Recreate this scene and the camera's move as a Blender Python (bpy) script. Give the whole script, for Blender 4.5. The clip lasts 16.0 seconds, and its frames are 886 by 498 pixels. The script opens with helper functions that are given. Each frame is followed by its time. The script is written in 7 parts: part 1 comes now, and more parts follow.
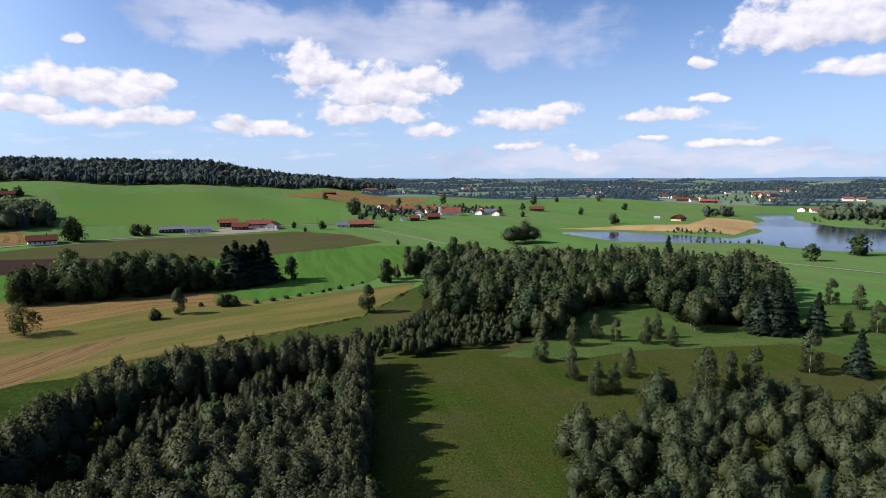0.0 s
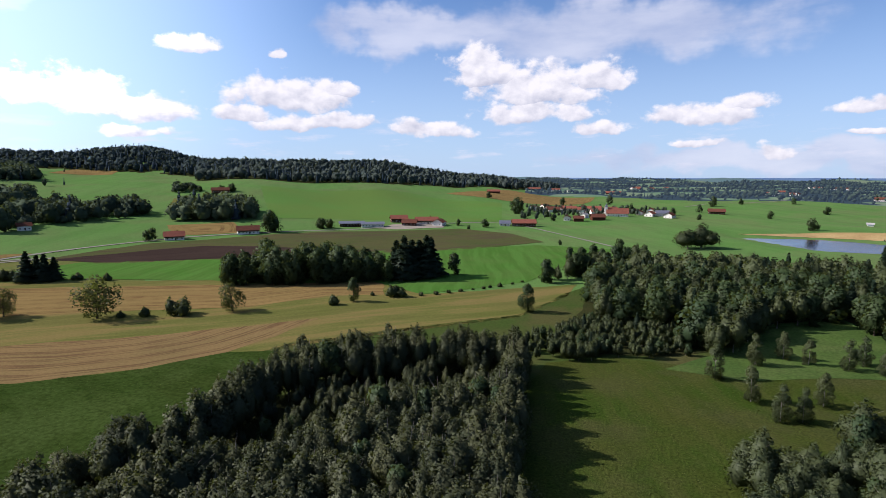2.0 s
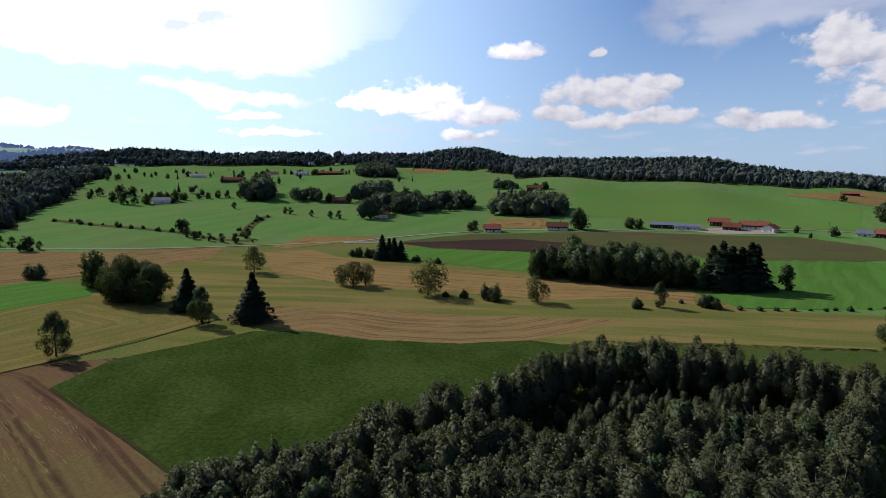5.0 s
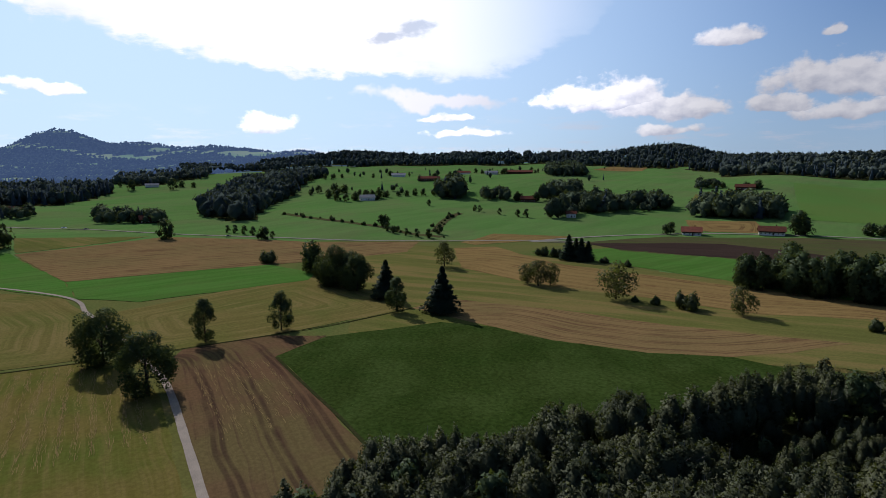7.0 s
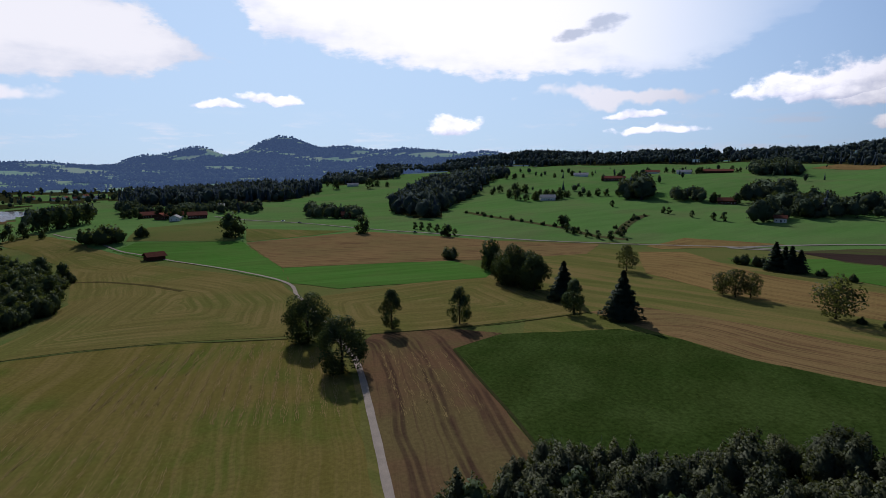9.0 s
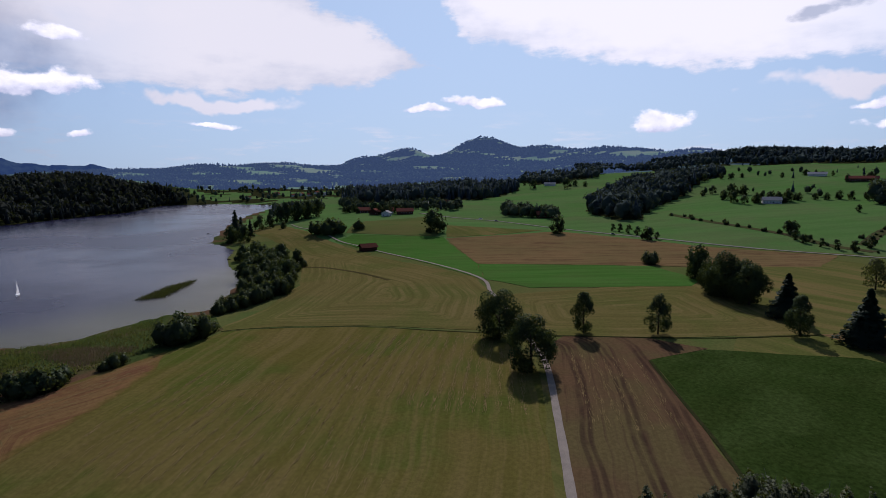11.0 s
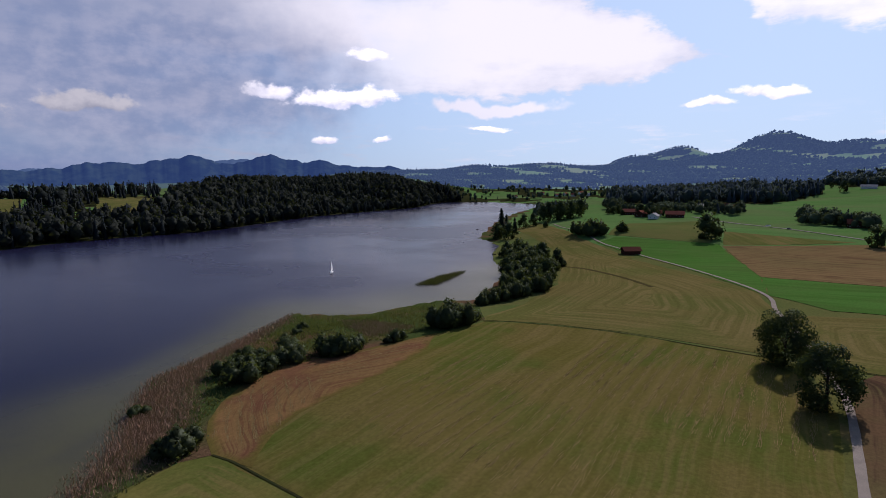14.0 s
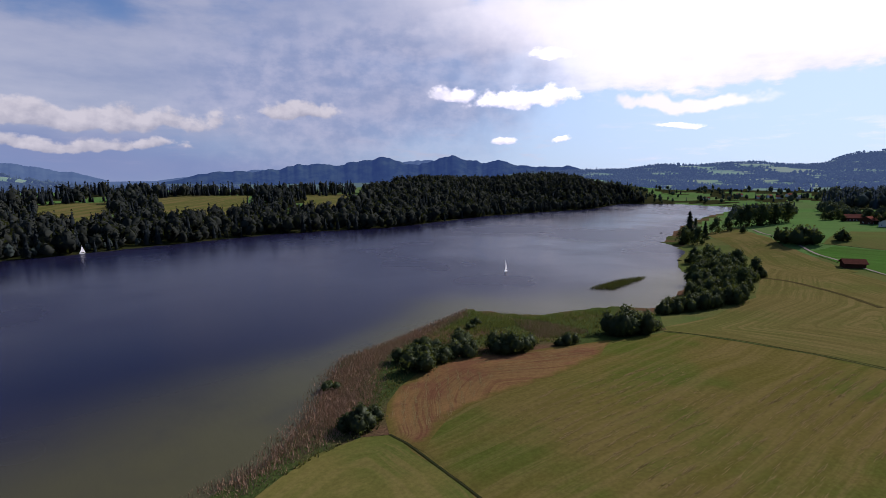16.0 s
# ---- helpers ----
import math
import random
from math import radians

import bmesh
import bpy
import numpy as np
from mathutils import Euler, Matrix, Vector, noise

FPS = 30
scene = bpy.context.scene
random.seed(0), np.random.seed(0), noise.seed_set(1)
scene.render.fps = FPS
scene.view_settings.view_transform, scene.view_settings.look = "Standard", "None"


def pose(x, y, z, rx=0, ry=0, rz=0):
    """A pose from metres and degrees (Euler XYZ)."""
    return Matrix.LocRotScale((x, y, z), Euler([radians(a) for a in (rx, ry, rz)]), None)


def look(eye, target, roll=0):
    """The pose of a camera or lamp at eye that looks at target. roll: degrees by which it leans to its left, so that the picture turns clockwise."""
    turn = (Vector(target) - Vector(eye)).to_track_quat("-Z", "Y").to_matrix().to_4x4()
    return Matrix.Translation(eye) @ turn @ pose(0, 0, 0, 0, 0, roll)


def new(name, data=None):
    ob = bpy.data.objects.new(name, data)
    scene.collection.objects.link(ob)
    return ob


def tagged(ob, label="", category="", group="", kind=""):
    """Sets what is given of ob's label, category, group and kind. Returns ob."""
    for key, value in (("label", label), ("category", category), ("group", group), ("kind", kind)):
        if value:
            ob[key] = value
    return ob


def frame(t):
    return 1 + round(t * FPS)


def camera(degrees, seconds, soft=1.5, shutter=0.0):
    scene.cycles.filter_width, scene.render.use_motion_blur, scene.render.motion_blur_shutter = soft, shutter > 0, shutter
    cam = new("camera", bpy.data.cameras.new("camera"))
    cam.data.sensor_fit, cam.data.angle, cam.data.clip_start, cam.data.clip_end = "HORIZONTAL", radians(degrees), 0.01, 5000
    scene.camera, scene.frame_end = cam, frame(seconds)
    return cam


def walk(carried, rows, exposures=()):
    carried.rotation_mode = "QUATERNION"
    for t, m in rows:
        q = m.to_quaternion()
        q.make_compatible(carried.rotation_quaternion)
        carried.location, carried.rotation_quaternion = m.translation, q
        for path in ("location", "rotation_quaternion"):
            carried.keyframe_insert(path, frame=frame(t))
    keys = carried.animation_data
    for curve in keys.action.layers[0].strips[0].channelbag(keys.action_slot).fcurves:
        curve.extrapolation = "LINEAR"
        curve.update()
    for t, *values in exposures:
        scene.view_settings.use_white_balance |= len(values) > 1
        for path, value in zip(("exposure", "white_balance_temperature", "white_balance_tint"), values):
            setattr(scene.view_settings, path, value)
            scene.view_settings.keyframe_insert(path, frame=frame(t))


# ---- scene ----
cam = camera(76.5, 16.0, soft=0.45)
PATH = [
    (0.0, pose(0, 0, 58, 82.65, 0.00, -0.00)),
    (0.5, pose(0, 0, 58, 82.64, -0.06, 3.70)),
    (1.0, pose(0, 0, 58, 82.61, 0.06, 7.57)),
    (1.5, pose(0, 0, 58, 82.56, -0.03, 11.93)),
    (2.0, pose(0, 0, 58, 82.55, -0.11, 16.48)),
    (2.5, pose(0, 0, 58, 82.51, -0.12, 21.17)),
    (3.0, pose(0, 0, 58, 82.47, -0.12, 26.16)),
    (3.5, pose(0, 0, 58, 82.41, -0.20, 31.31)),
    (4.0, pose(0, 0, 58, 82.38, -0.21, 36.74)),
    (6.5, pose(0, 0, 58, 82.19, 0.06, 61.59)),
    (7.0, pose(0, 0, 58, 82.18, 0.15, 66.11)),
    (7.5, pose(0, 0, 58, 82.18, 0.16, 70.59)),
    (8.0, pose(0, 0, 58, 82.21, 0.29, 75.13)),
    (8.5, pose(0, 0, 58, 82.20, 0.34, 79.67)),
    (9.0, pose(0, 0, 58, 82.25, 0.39, 84.27)),
    (11.5, pose(0, 0, 58, 82.36, 0.46, 108.83)),
    (12.0, pose(0, 0, 58, 82.41, 0.51, 113.37)),
    (12.5, pose(0, 0, 58, 82.45, 0.49, 117.63)),
    (13.0, pose(0, 0, 58, 82.47, 0.44, 121.75)),
    (13.5, pose(0, 0, 58, 82.53, 0.48, 125.84)),
    (14.0, pose(0, 0, 58, 82.54, 0.40, 130.34)),
    (14.5, pose(0, 0, 58, 82.59, 0.53, 135.09)),
    (15.0, pose(0, 0, 58, 82.63, 0.54, 139.89)),
    (15.5, pose(0, 0, 58, 82.66, 0.52, 144.18)),
    (16.0, pose(0, 0, 58, 82.67, 0.44, 148.14)),
]
walk(cam, PATH, [(0.0, 0.94, 6350, 20), (2.0, 0.94, 6350, 20), (4.0, 0.79, 6350, 17), (6.5, 0.29, 6250, 17), (9.0, -0.03, 6100, 19), (11.5, -0.18, 6000, 25), (13.0, -0.1, 6050, 26), (16.0, 0.25, 6200, 26)])

# ---- sky, sun ----
SUN_BEARING, SUN_HEIGHT = 98.0, 34.5
world = bpy.data.worlds.new("sky")
scene.world = world
world.use_nodes = True


class Graph:
    """Short hand for wiring shader nodes."""

    def __init__(self, tree):
        self.tree = tree
        tree.nodes.clear()

    def put(self, value, socket):
        if isinstance(value, bpy.types.NodeSocket):
            self.tree.links.new(value, socket)
        elif value is not None:
            if socket.type == "RGBA" and len(value) == 3:
                value = (*value, 1)
            socket.default_value = value

    def node(self, kind, *values, **settings):
        n = self.tree.nodes.new("ShaderNode" + kind)
        for key, value in settings.items():
            if key == "operation":
                n.operation = value
            elif key == "use_clamp":
                n.use_clamp = value
            elif key == "data_type":
                n.data_type = value
            elif key == "blend_type":
                n.blend_type = value
            elif key == "interpolation_type":
                n.interpolation_type = value
            elif key == "rotation_type":
                n.rotation_type = value
        for i, value in enumerate(values):
            self.put(value, n.inputs[i])
        return n

    def math(self, op, *values, clamp=False):
        return self.node("Math", *values, operation=op, use_clamp=clamp).outputs[0]

    def vector(self, op, *values):
        n = self.node("VectorMath", *values, operation=op)
        return n.outputs["Value"] if op in ("LENGTH", "DOT_PRODUCT", "DISTANCE") else n.outputs[0]

    def noise(self, vector, scale, detail=4.0, rough=0.55, colour=False):
        n = self.node("TexNoise")
        self.put(vector, n.inputs["Vector"])
        n.inputs["Scale"].default_value = scale
        n.inputs["Detail"].default_value = detail
        n.inputs["Roughness"].default_value = rough
        return n.outputs["Color" if colour else "Fac"]

    def mix(self, fac, a, b, blend="MIX"):
        n = self.node("Mix", data_type="RGBA", blend_type=blend)
        self.put(fac, n.inputs[0])
        self.put(a, n.inputs[6])
        self.put(b, n.inputs[7])
        return n.outputs[2]

    def ramp(self, value, low, high, a=0.0, b=1.0, soft=True):
        n = self.node("MapRange", value, low, high, a, b, interpolation_type="SMOOTHSTEP" if soft else "LINEAR")
        return n.outputs[0]


def sky_nodes():
    g = Graph(world.node_tree)
    sky = g.node("TexSky")
    sky.sky_type, sky.sun_disc, sky.sun_elevation, sky.sun_rotation = "NISHITA", False, radians(SUN_HEIGHT), radians(-SUN_BEARING)
    sky.altitude, sky.air_density, sky.dust_density, sky.ozone_density = 700, 1.0, 0.6, 2.0
    way = g.node("TexCoord").outputs["Generated"]
    turned = g.node("VectorRotate", way, rotation_type="Z_AXIS")
    turned.inputs["Angle"].default_value = radians(-75)
    axis = g.node("SeparateXYZ", turned.outputs[0])
    bearing = g.math("MULTIPLY", g.math("ARCTAN2", g.math("MULTIPLY", axis.outputs[0], -1.0), axis.outputs[1]), 57.2958)
    height = g.math("MULTIPLY", g.math("ARCSINE", axis.outputs[2]), 57.2958)
    place = g.node("CombineXYZ", g.math("ADD", bearing, 75.0), height, 0.0).outputs[0]
    # heaped clouds: bearing, height, half-width, half-height in degrees
    heaps = [(12.3, 9.8, 4.0, 2.9), (6.9, 8.1, 6.9, 3.2), (1.3, 9.0, 3.4, 2.0), (7.5, 5.9, 6.9, 1.7), (30.6, 7.3, 6.3, 2.4), (35.4, 5.8, 2.9, 1.1), (26.7, 8.0, 2.6, 1.4), (28.2, 5.0, 7.2, 1.1),
             (18.2, 4.3, 4.9, 1.1), (1.1, 4.3, 2.9, 0.9), (-8.2, 5.2, 5.7, 1.3), (-11.5, 6.0, 2.6, 1.1), (-20.8, 5.6, 4.0, 0.8), (-24.8, 7.0, 2.3, 0.6),
             (-7.7, 3.0, 2.6, 0.5), (-26.6, 3.0, 4.3, 0.5), (-19.9, 3.6, 1.7, 0.4), (-32.7, 11.9, 8.6, 3.4), (-36.0, 8.3, 4.3, 1.3), (-23.9, 10.2, 1.3, 0.7), (-13.7, 2.3, 1.7, 1.0)]
    more = [(51.3, 6.8, 6.3, 2.0), (44.8, 5.6, 6.3, 1.7), (44.8, 3.7, 2.9, 0.7), (39.8, 11.4, 3.2, 1.1), (32.6, 11.4, 1.1, 0.7), (50.2, 6.5, 6.3, 1.8), (43.3, 5.8, 5.2, 1.4), (65.8, 5.1, 3.2, 0.5), (63.5, 3.6, 4.0, 0.6),
            (100.8, 6.9, 2.9, 0.7), (105.4, 6.1, 2.3, 0.6), (83.3, 4.5, 2.9, 1.3), (146.8, 8.0, 2.9, 0.9), (140.1, 7.3, 5.5, 1.3), (137.2, 11.3, 2.4, 1.0), (136.6, 3.5, 0.8, 0.4), (125.7, 4.4, 2.0, 0.4),
            (141.8, 3.4, 1.7, 0.5), (181.3, 4.8, 13.8, 1.6), (162.1, 6.2, 3.4, 1.3), (182.6, 2.7, 11.5, 0.8)]
    # veils and broad bright sheets
    veils = [(66.6, 6.9, 8.4, 1.0), (152.7, 14.6, 26.0, 4.6), (173.4, 8.8, 29.9, 7.5), (183.4, 7.2, 23.0, 8.6), (125.9, 6.8, 5.7, 1.0), (1.3, 13.6, 19.0, 3.4), (19.3, 13.8, 12.6, 2.3), (-17.4, 1.8, 28.7, 1.5)]
    # two bright sheets with clear edges, as rounds of (bearing, height)
    sheets = [[(103.6, 15.4), (100.6, 12.7), (94.0, 11.3), (80.5, 9.2), (62.0, 8.9), (52.0, 12.5), (46.0, 20.0), (80.0, 25.0), (114.0, 24.0)],
              [(105.0, 10.3), (112.0, 14.4), (121.0, 17.4), (140.0, 19.0), (152.0, 14.0), (142.0, 8.2), (126.0, 7.6), (112.0, 8.5)]]
    # thick grey cloud beside the bright sheet
    grey = [(152.7, 8.8, 18.4, 9.2), (159.8, 8.0, 17.2, 9.2)]
    # rain haze under the storm cloud
    rain = [(184.6, 1.3, 24.1, 4.3), (170.0, 0.8, 19.0, 2.6)]
    blown = g.noise(place, 0.2, 4.0, 0.55, colour=True)
    blown = g.vector("SUBTRACT", blown, (0.5, 0.5, 0.5))
    ragged = g.vector("ADD", place, g.vector("MULTIPLY", blown, (4.0, 2.4, 0.0)))
    wide = g.vector("ADD", place, g.vector("MULTIPLY", blown, (16.0, 6.0, 0.0)))

    def heaped(clouds, spot):
        """Distance to the middle of the nearest heap, and how high in it."""
        best = lift = None
        for b, e, across, up in clouds:
            v = g.node("VectorMath", spot, (1 / across, 1 / up, 0), (-b / across, -e / up, 0), operation="MULTIPLY_ADD").outputs[0]
            v = g.vector("MINIMUM", v, g.vector("MULTIPLY", v, (1.0, 1.9, 1.0)))
            d, h = g.vector("LENGTH", v), g.node("SeparateXYZ", v).outputs[1]
            if best is None:
                best, lift = d, h
            else:
                nearer = g.math("LESS_THAN", d, best)
                lift = g.math("MULTIPLY_ADD", nearer, g.math("SUBTRACT", h, lift), lift)
                best = g.math("MINIMUM", best, d)
        return best, lift

    def nearest(clouds, spot):
        best = None
        for b, e, across, up in clouds:
            v = g.node("VectorMath", spot, (1 / across, 1 / up, 0), (-b / across, -e / up, 0), operation="MULTIPLY_ADD").outputs[0]
            d = g.vector("LENGTH", v)
            best = d if best is None else g.math("SMOOTH_MIN", best, d, 0.3)
        return best

    puffs = g.vector("MULTIPLY", place, (1.0, 1.35, 1.0))
    fine = g.noise(puffs, 0.42, 8.0, 0.56)
    lifted = g.noise(g.vector("ADD", puffs, (0.35, 0.75, 0.0)), 0.42, 5.0, 0.5)
    away, lift = heaped(heaps + more, ragged)
    body = g.math("ADD", g.math("SUBTRACT", 1.0, away), g.math("MULTIPLY", g.math("SUBTRACT", fine, 0.5), 1.9))
    cover = g.ramp(body, -0.06, 0.36)
    veil = g.math("SUBTRACT", 1.0, nearest(veils, wide))
    streak = g.noise(g.vector("MULTIPLY", place, (0.35, 1.1, 1.0)), 0.22, 6.0, 0.55)
    veil = g.math("ADD", veil, g.math("MULTIPLY", g.math("SUBTRACT", streak, 0.5), 1.2))
    torn = g.vector("ADD", place, g.vector("MULTIPLY", blown, (7.0, 2.6, 0.0)))
    curl = g.noise(g.vector("MULTIPLY", place, (0.6, 1.5, 1.0)), 0.5, 7.0, 0.6)

    def sheeted(ring):
        """How far inside a rounded many-sided sheet, in degrees."""
        worst = None
        for (ax, ay), (bx, by) in zip(ring, ring[1:] + ring[:1]):
            nx, ny = by - ay, ax - bx
            k = 1 / math.hypot(nx, ny)
            d = g.math("SUBTRACT", g.vector("DOT_PRODUCT", torn, (nx * k, ny * k, 0.0)), (nx * ax + ny * ay) * k)
            worst = d if worst is None else g.math("MINIMUM", worst, d)
        return g.math("MULTIPLY_ADD", g.math("SUBTRACT", curl, 0.5), 3.2, worst)

    # nearness to the sun brightens air and cloud
    a, e = radians(SUN_BEARING), radians(SUN_HEIGHT)
    toward = g.vector("DOT_PRODUCT", way, (-math.sin(a) * math.cos(e), math.cos(a) * math.cos(e), math.sin(e)))
    glow = g.ramp(toward, 0.35, 0.97)
    near_sun = g.math("MULTIPLY", glow, g.ramp(glow, 0.1, 0.8))
    thin = g.math("MULTIPLY", g.ramp(veil, -0.05, 0.5), g.ramp(glow, 0.0, 0.8, 0.72, 0.95))
    relief = g.math("MULTIPLY_ADD", g.math("SUBTRACT", fine, lifted), 2.2, g.ramp(lift, -1.2, 0.6, 0.2, 0.85))
    relief = g.math("MULTIPLY_ADD", relief, 1.0, 0.0, clamp=True)
    white = g.mix(relief, (5.8, 6.2, 7.2), (10.2, 10.3, 10.4))
    white = g.mix(g.ramp(glow, 0.05, 0.6), white, g.mix(relief, (12.0, 13.0, 16.0), (24.0, 24.0, 24.0)))
    haze = g.ramp(height, -1.0, 20.0, 0.75, 0.0)
    blue = g.mix(1.0, sky.outputs[0], (0.84, 1.12, 1.4), "MULTIPLY")
    paled = g.mix(haze, blue, (5.3, 7.3, 9.8))
    lit = g.math("MULTIPLY_ADD", glow, 0.55, 1.0)
    paled = g.vector("SCALE", paled, None, None, lit)
    paled = g.mix(g.math("MULTIPLY", glow, 0.72), paled, (11.4, 14.6, 16.4))
    sheet = g.mix(near_sun, g.mix(g.ramp(streak, 0.3, 0.7), (4.8, 5.7, 7.6), (8.0, 8.5, 9.4)), (19.5, 19.5, 19.5))
    colour = g.mix(thin, paled, sheet)
    hollow = g.math("SUBTRACT", 1.0, nearest([(72.4, 12.6, 2.4, 0.8), (69.4, 13.3, 2.4, 1.1)], torn))
    hollow = g.math("MULTIPLY_ADD", g.math("SUBTRACT", curl, 0.5), 1.6, hollow)
    for ring, fade, dim in zip(sheets, ((46.0, 76.0, 0.0, 1.0), (152.0, 126.0, 0.15, 1.0)), (1.0, 0.87)):
        inside = sheeted(ring)
        lit_sheet = g.mix(g.ramp(g.math("MULTIPLY_ADD", g.math("SUBTRACT", streak, 0.5), 6.0, inside), -1.0, 2.5), tuple(v * dim for v in (15.0, 16.0, 17.4)), tuple(v * dim for v in (21.0, 21.0, 20.6)))
        lit_sheet = g.mix(g.ramp(hollow, 0.05, 0.6, 0.0, 0.85), lit_sheet, (9.5, 10.6, 12.4))
        cover_sheet = g.ramp(inside, -0.25, 0.7, 0.0, 0.97)
        cover_sheet = g.math("MULTIPLY", cover_sheet, g.ramp(g.math("ADD", bearing, 75.0), *fade))
        colour = g.mix(cover_sheet, colour, lit_sheet)
    low_wisps = g.math("MULTIPLY", g.ramp(g.noise(g.vector("MULTIPLY", place, (0.16, 0.75, 1.0)), 1.0, 7.0, 0.62), 0.52, 0.72), g.math("MULTIPLY", g.ramp(height, 0.2, 1.6), g.ramp(height, 6.5, 3.0)))
    colour = g.mix(g.math("MULTIPLY", low_wisps, 0.6), colour, g.mix(near_sun, (8.6, 8.8, 9.6), (17.0, 17.5, 18.0)))
    dull = g.math("SUBTRACT", 1.0, nearest(rain, ragged))
    colour = g.mix(g.ramp(dull, -0.1, 0.8, 0.0, 0.75), colour, (3.0, 4.1, 7.2))
    colour = g.mix(g.ramp(g.math("SUBTRACT", 1.0, nearest(grey, wide)), -0.1, 0.7, 0.0, 0.8), colour, g.mix(g.ramp(g.math("MULTIPLY_ADD", fine, 0.7, g.math("MULTIPLY", curl, 0.3)), 0.36, 0.64), (4.1, 5.4, 8.0), (6.9, 7.7, 9.6)))
    colour = g.mix(g.math("MULTIPLY", cover, 0.97), colour, white)
    up = g.ramp(height, -3.0, 0.0)
    colour = g.mix(up, (0.7, 0.8, 0.6), colour)
    back = g.node("Background", colour, 0.05)
    g.tree.links.new(back.outputs[0], g.node("OutputWorld").inputs[0])


sky_nodes()
world.cycles.sampling_method, world.cycles.sample_map_resolution = "MANUAL", 512
sun = new("sun", bpy.data.lights.new("sun", "SUN"))
sun.data.energy, sun.data.angle, sun.data.color = 5.0, radians(0.53), (1.0, 0.95, 0.86)
sun.matrix_world = look((0, 0, 300), (100 * math.sin(radians(SUN_BEARING)), -100 * math.cos(radians(SUN_BEARING)), 300 - 100 * math.tan(radians(SUN_HEIGHT))))


# ---- materials ----
def material(name, colour, second=None, scale=1.0, fine=8.0, bump=0.3, depth=0.05, rough=0.9, streak=None, streak_colour=None, streak_width=3.0, dark=0.25, third=None, third_scale=0.01, metal=0.0, specular=0.0, streak_mix=0.9, rim=None, round_lines=None, ruts=None, nap=0.0):
    """A surface with broad patches, fine grain and, if asked, drawn-out streaks along a bearing in the plan."""
    m = bpy.data.materials.new(name)
    m.use_nodes = True
    g = Graph(m.node_tree)
    place = g.node("NewGeometry").outputs["Position"]
    broad = g.ramp(g.noise(place, scale, 5.0, 0.6), 0.32, 0.68)
    grain = g.noise(place, fine, 5.0, 0.7)
    c = g.mix(broad, colour, second or tuple(v * 0.75 for v in colour))
    if third:
        c = g.mix(g.ramp(g.noise(place, third_scale, 4.0, 0.6), 0.45, 0.62), c, third)
    if streak is not None:
        turned = g.node("VectorRotate", place, rotation_type="Z_AXIS")
        turned.inputs["Angle"].default_value = radians(-streak)
        warped = g.vector("ADD", turned.outputs[0], g.vector("MULTIPLY", g.noise(place, 0.014, 2.0, 0.5, colour=True), (14.0, 14.0, 0.0)))
        lines = g.noise(g.vector("MULTIPLY", warped, (0.5 / streak_width, 0.008, 0.0)), 1.0, 4.0, 0.7)
        c = g.mix(g.ramp(lines, 0.45, 0.62, 0.0, streak_mix), c, streak_colour)
        c = g.mix(g.ramp(lines, 0.56, 0.34, 0.0, 0.35 * streak_mix), c, tuple(v * 0.45 for v in colour))
    if round_lines:
        inward = g.node("Attribute")
        inward.attribute_name = "swath"
        swung = g.math("MULTIPLY_ADD", g.noise(place, 0.03, 2.0, 0.5), 5.0, inward.outputs["Fac"])
        at = g.node("CombineXYZ", g.math("MULTIPLY", swung, round_lines), 0.0, 0.0).outputs[0]
        lines = g.noise(g.vector("ADD", at, g.vector("MULTIPLY", place, (0.012, 0.012, 0.0))), 1.0, 4.0, 0.7)
        broken = g.math("MULTIPLY", g.ramp(lines, 0.47, 0.6, 0.0, streak_mix), g.ramp(g.noise(place, 0.05, 4.0, 0.6), 0.38, 0.6, 0.25, 1.0))
        c = g.mix(broken, c, streak_colour)
        c = g.mix(g.ramp(lines, 0.52, 0.36, 0.0, 0.3 * streak_mix), c, tuple(v * 0.5 for v in colour))
    if ruts:
        # pairs of wheel marks along the lie of the field
        spacing, mark = ruts
        inward = g.node("Attribute")
        inward.attribute_name = "swath"
        swung = g.math("MULTIPLY_ADD", g.noise(place, 0.02, 2.0, 0.5), 6.0, inward.outputs["Fac"])
        turn = g.math("MULTIPLY", swung, 6.2832 / spacing)
        wheel = g.math("MAXIMUM", g.math("COSINE", turn), g.math("COSINE", g.math("ADD", turn, 12.0 / spacing)))
        worn = g.ramp(g.noise(place, 0.06, 4.0, 0.6), 0.32, 0.6, 0.25, 1.0)
        c = g.mix(g.math("MULTIPLY", g.ramp(wheel, 0.9, 0.995, 0.0, 0.7), worn), c, mark)
    if rim:
        inward = g.node("Attribute")
        inward.attribute_name = "inward"
        frayed = g.math("MULTIPLY_ADD", g.noise(place, 0.16, 5.0, 0.65), 9.0, inward.outputs["Fac"])
        c = g.mix(g.ramp(frayed, 4.2, 8.2), rim, c)
    c = g.mix(g.ramp(grain, 0.3, 0.7, dark, 0.0), c, (0.0, 0.0, 0.0))
    shader = g.node("BsdfPrincipled")
    g.put(c, shader.inputs["Base Color"])
    shader.inputs["Roughness"].default_value = rough
    shader.inputs["Metallic"].default_value = metal
    shader.inputs["Specular IOR Level"].default_value = specular
    # the nap of standing blades, seen flat along the ground
    shader.inputs["Sheen Weight"].default_value = nap
    shader.inputs["Sheen Roughness"].default_value = 0.45
    shader.inputs["Sheen Tint"].default_value = (0.75, 1.0, 0.5, 1.0)
    raised = g.node("Bump")
    raised.inputs["Strength"].default_value = bump
    raised.inputs["Distance"].default_value = depth
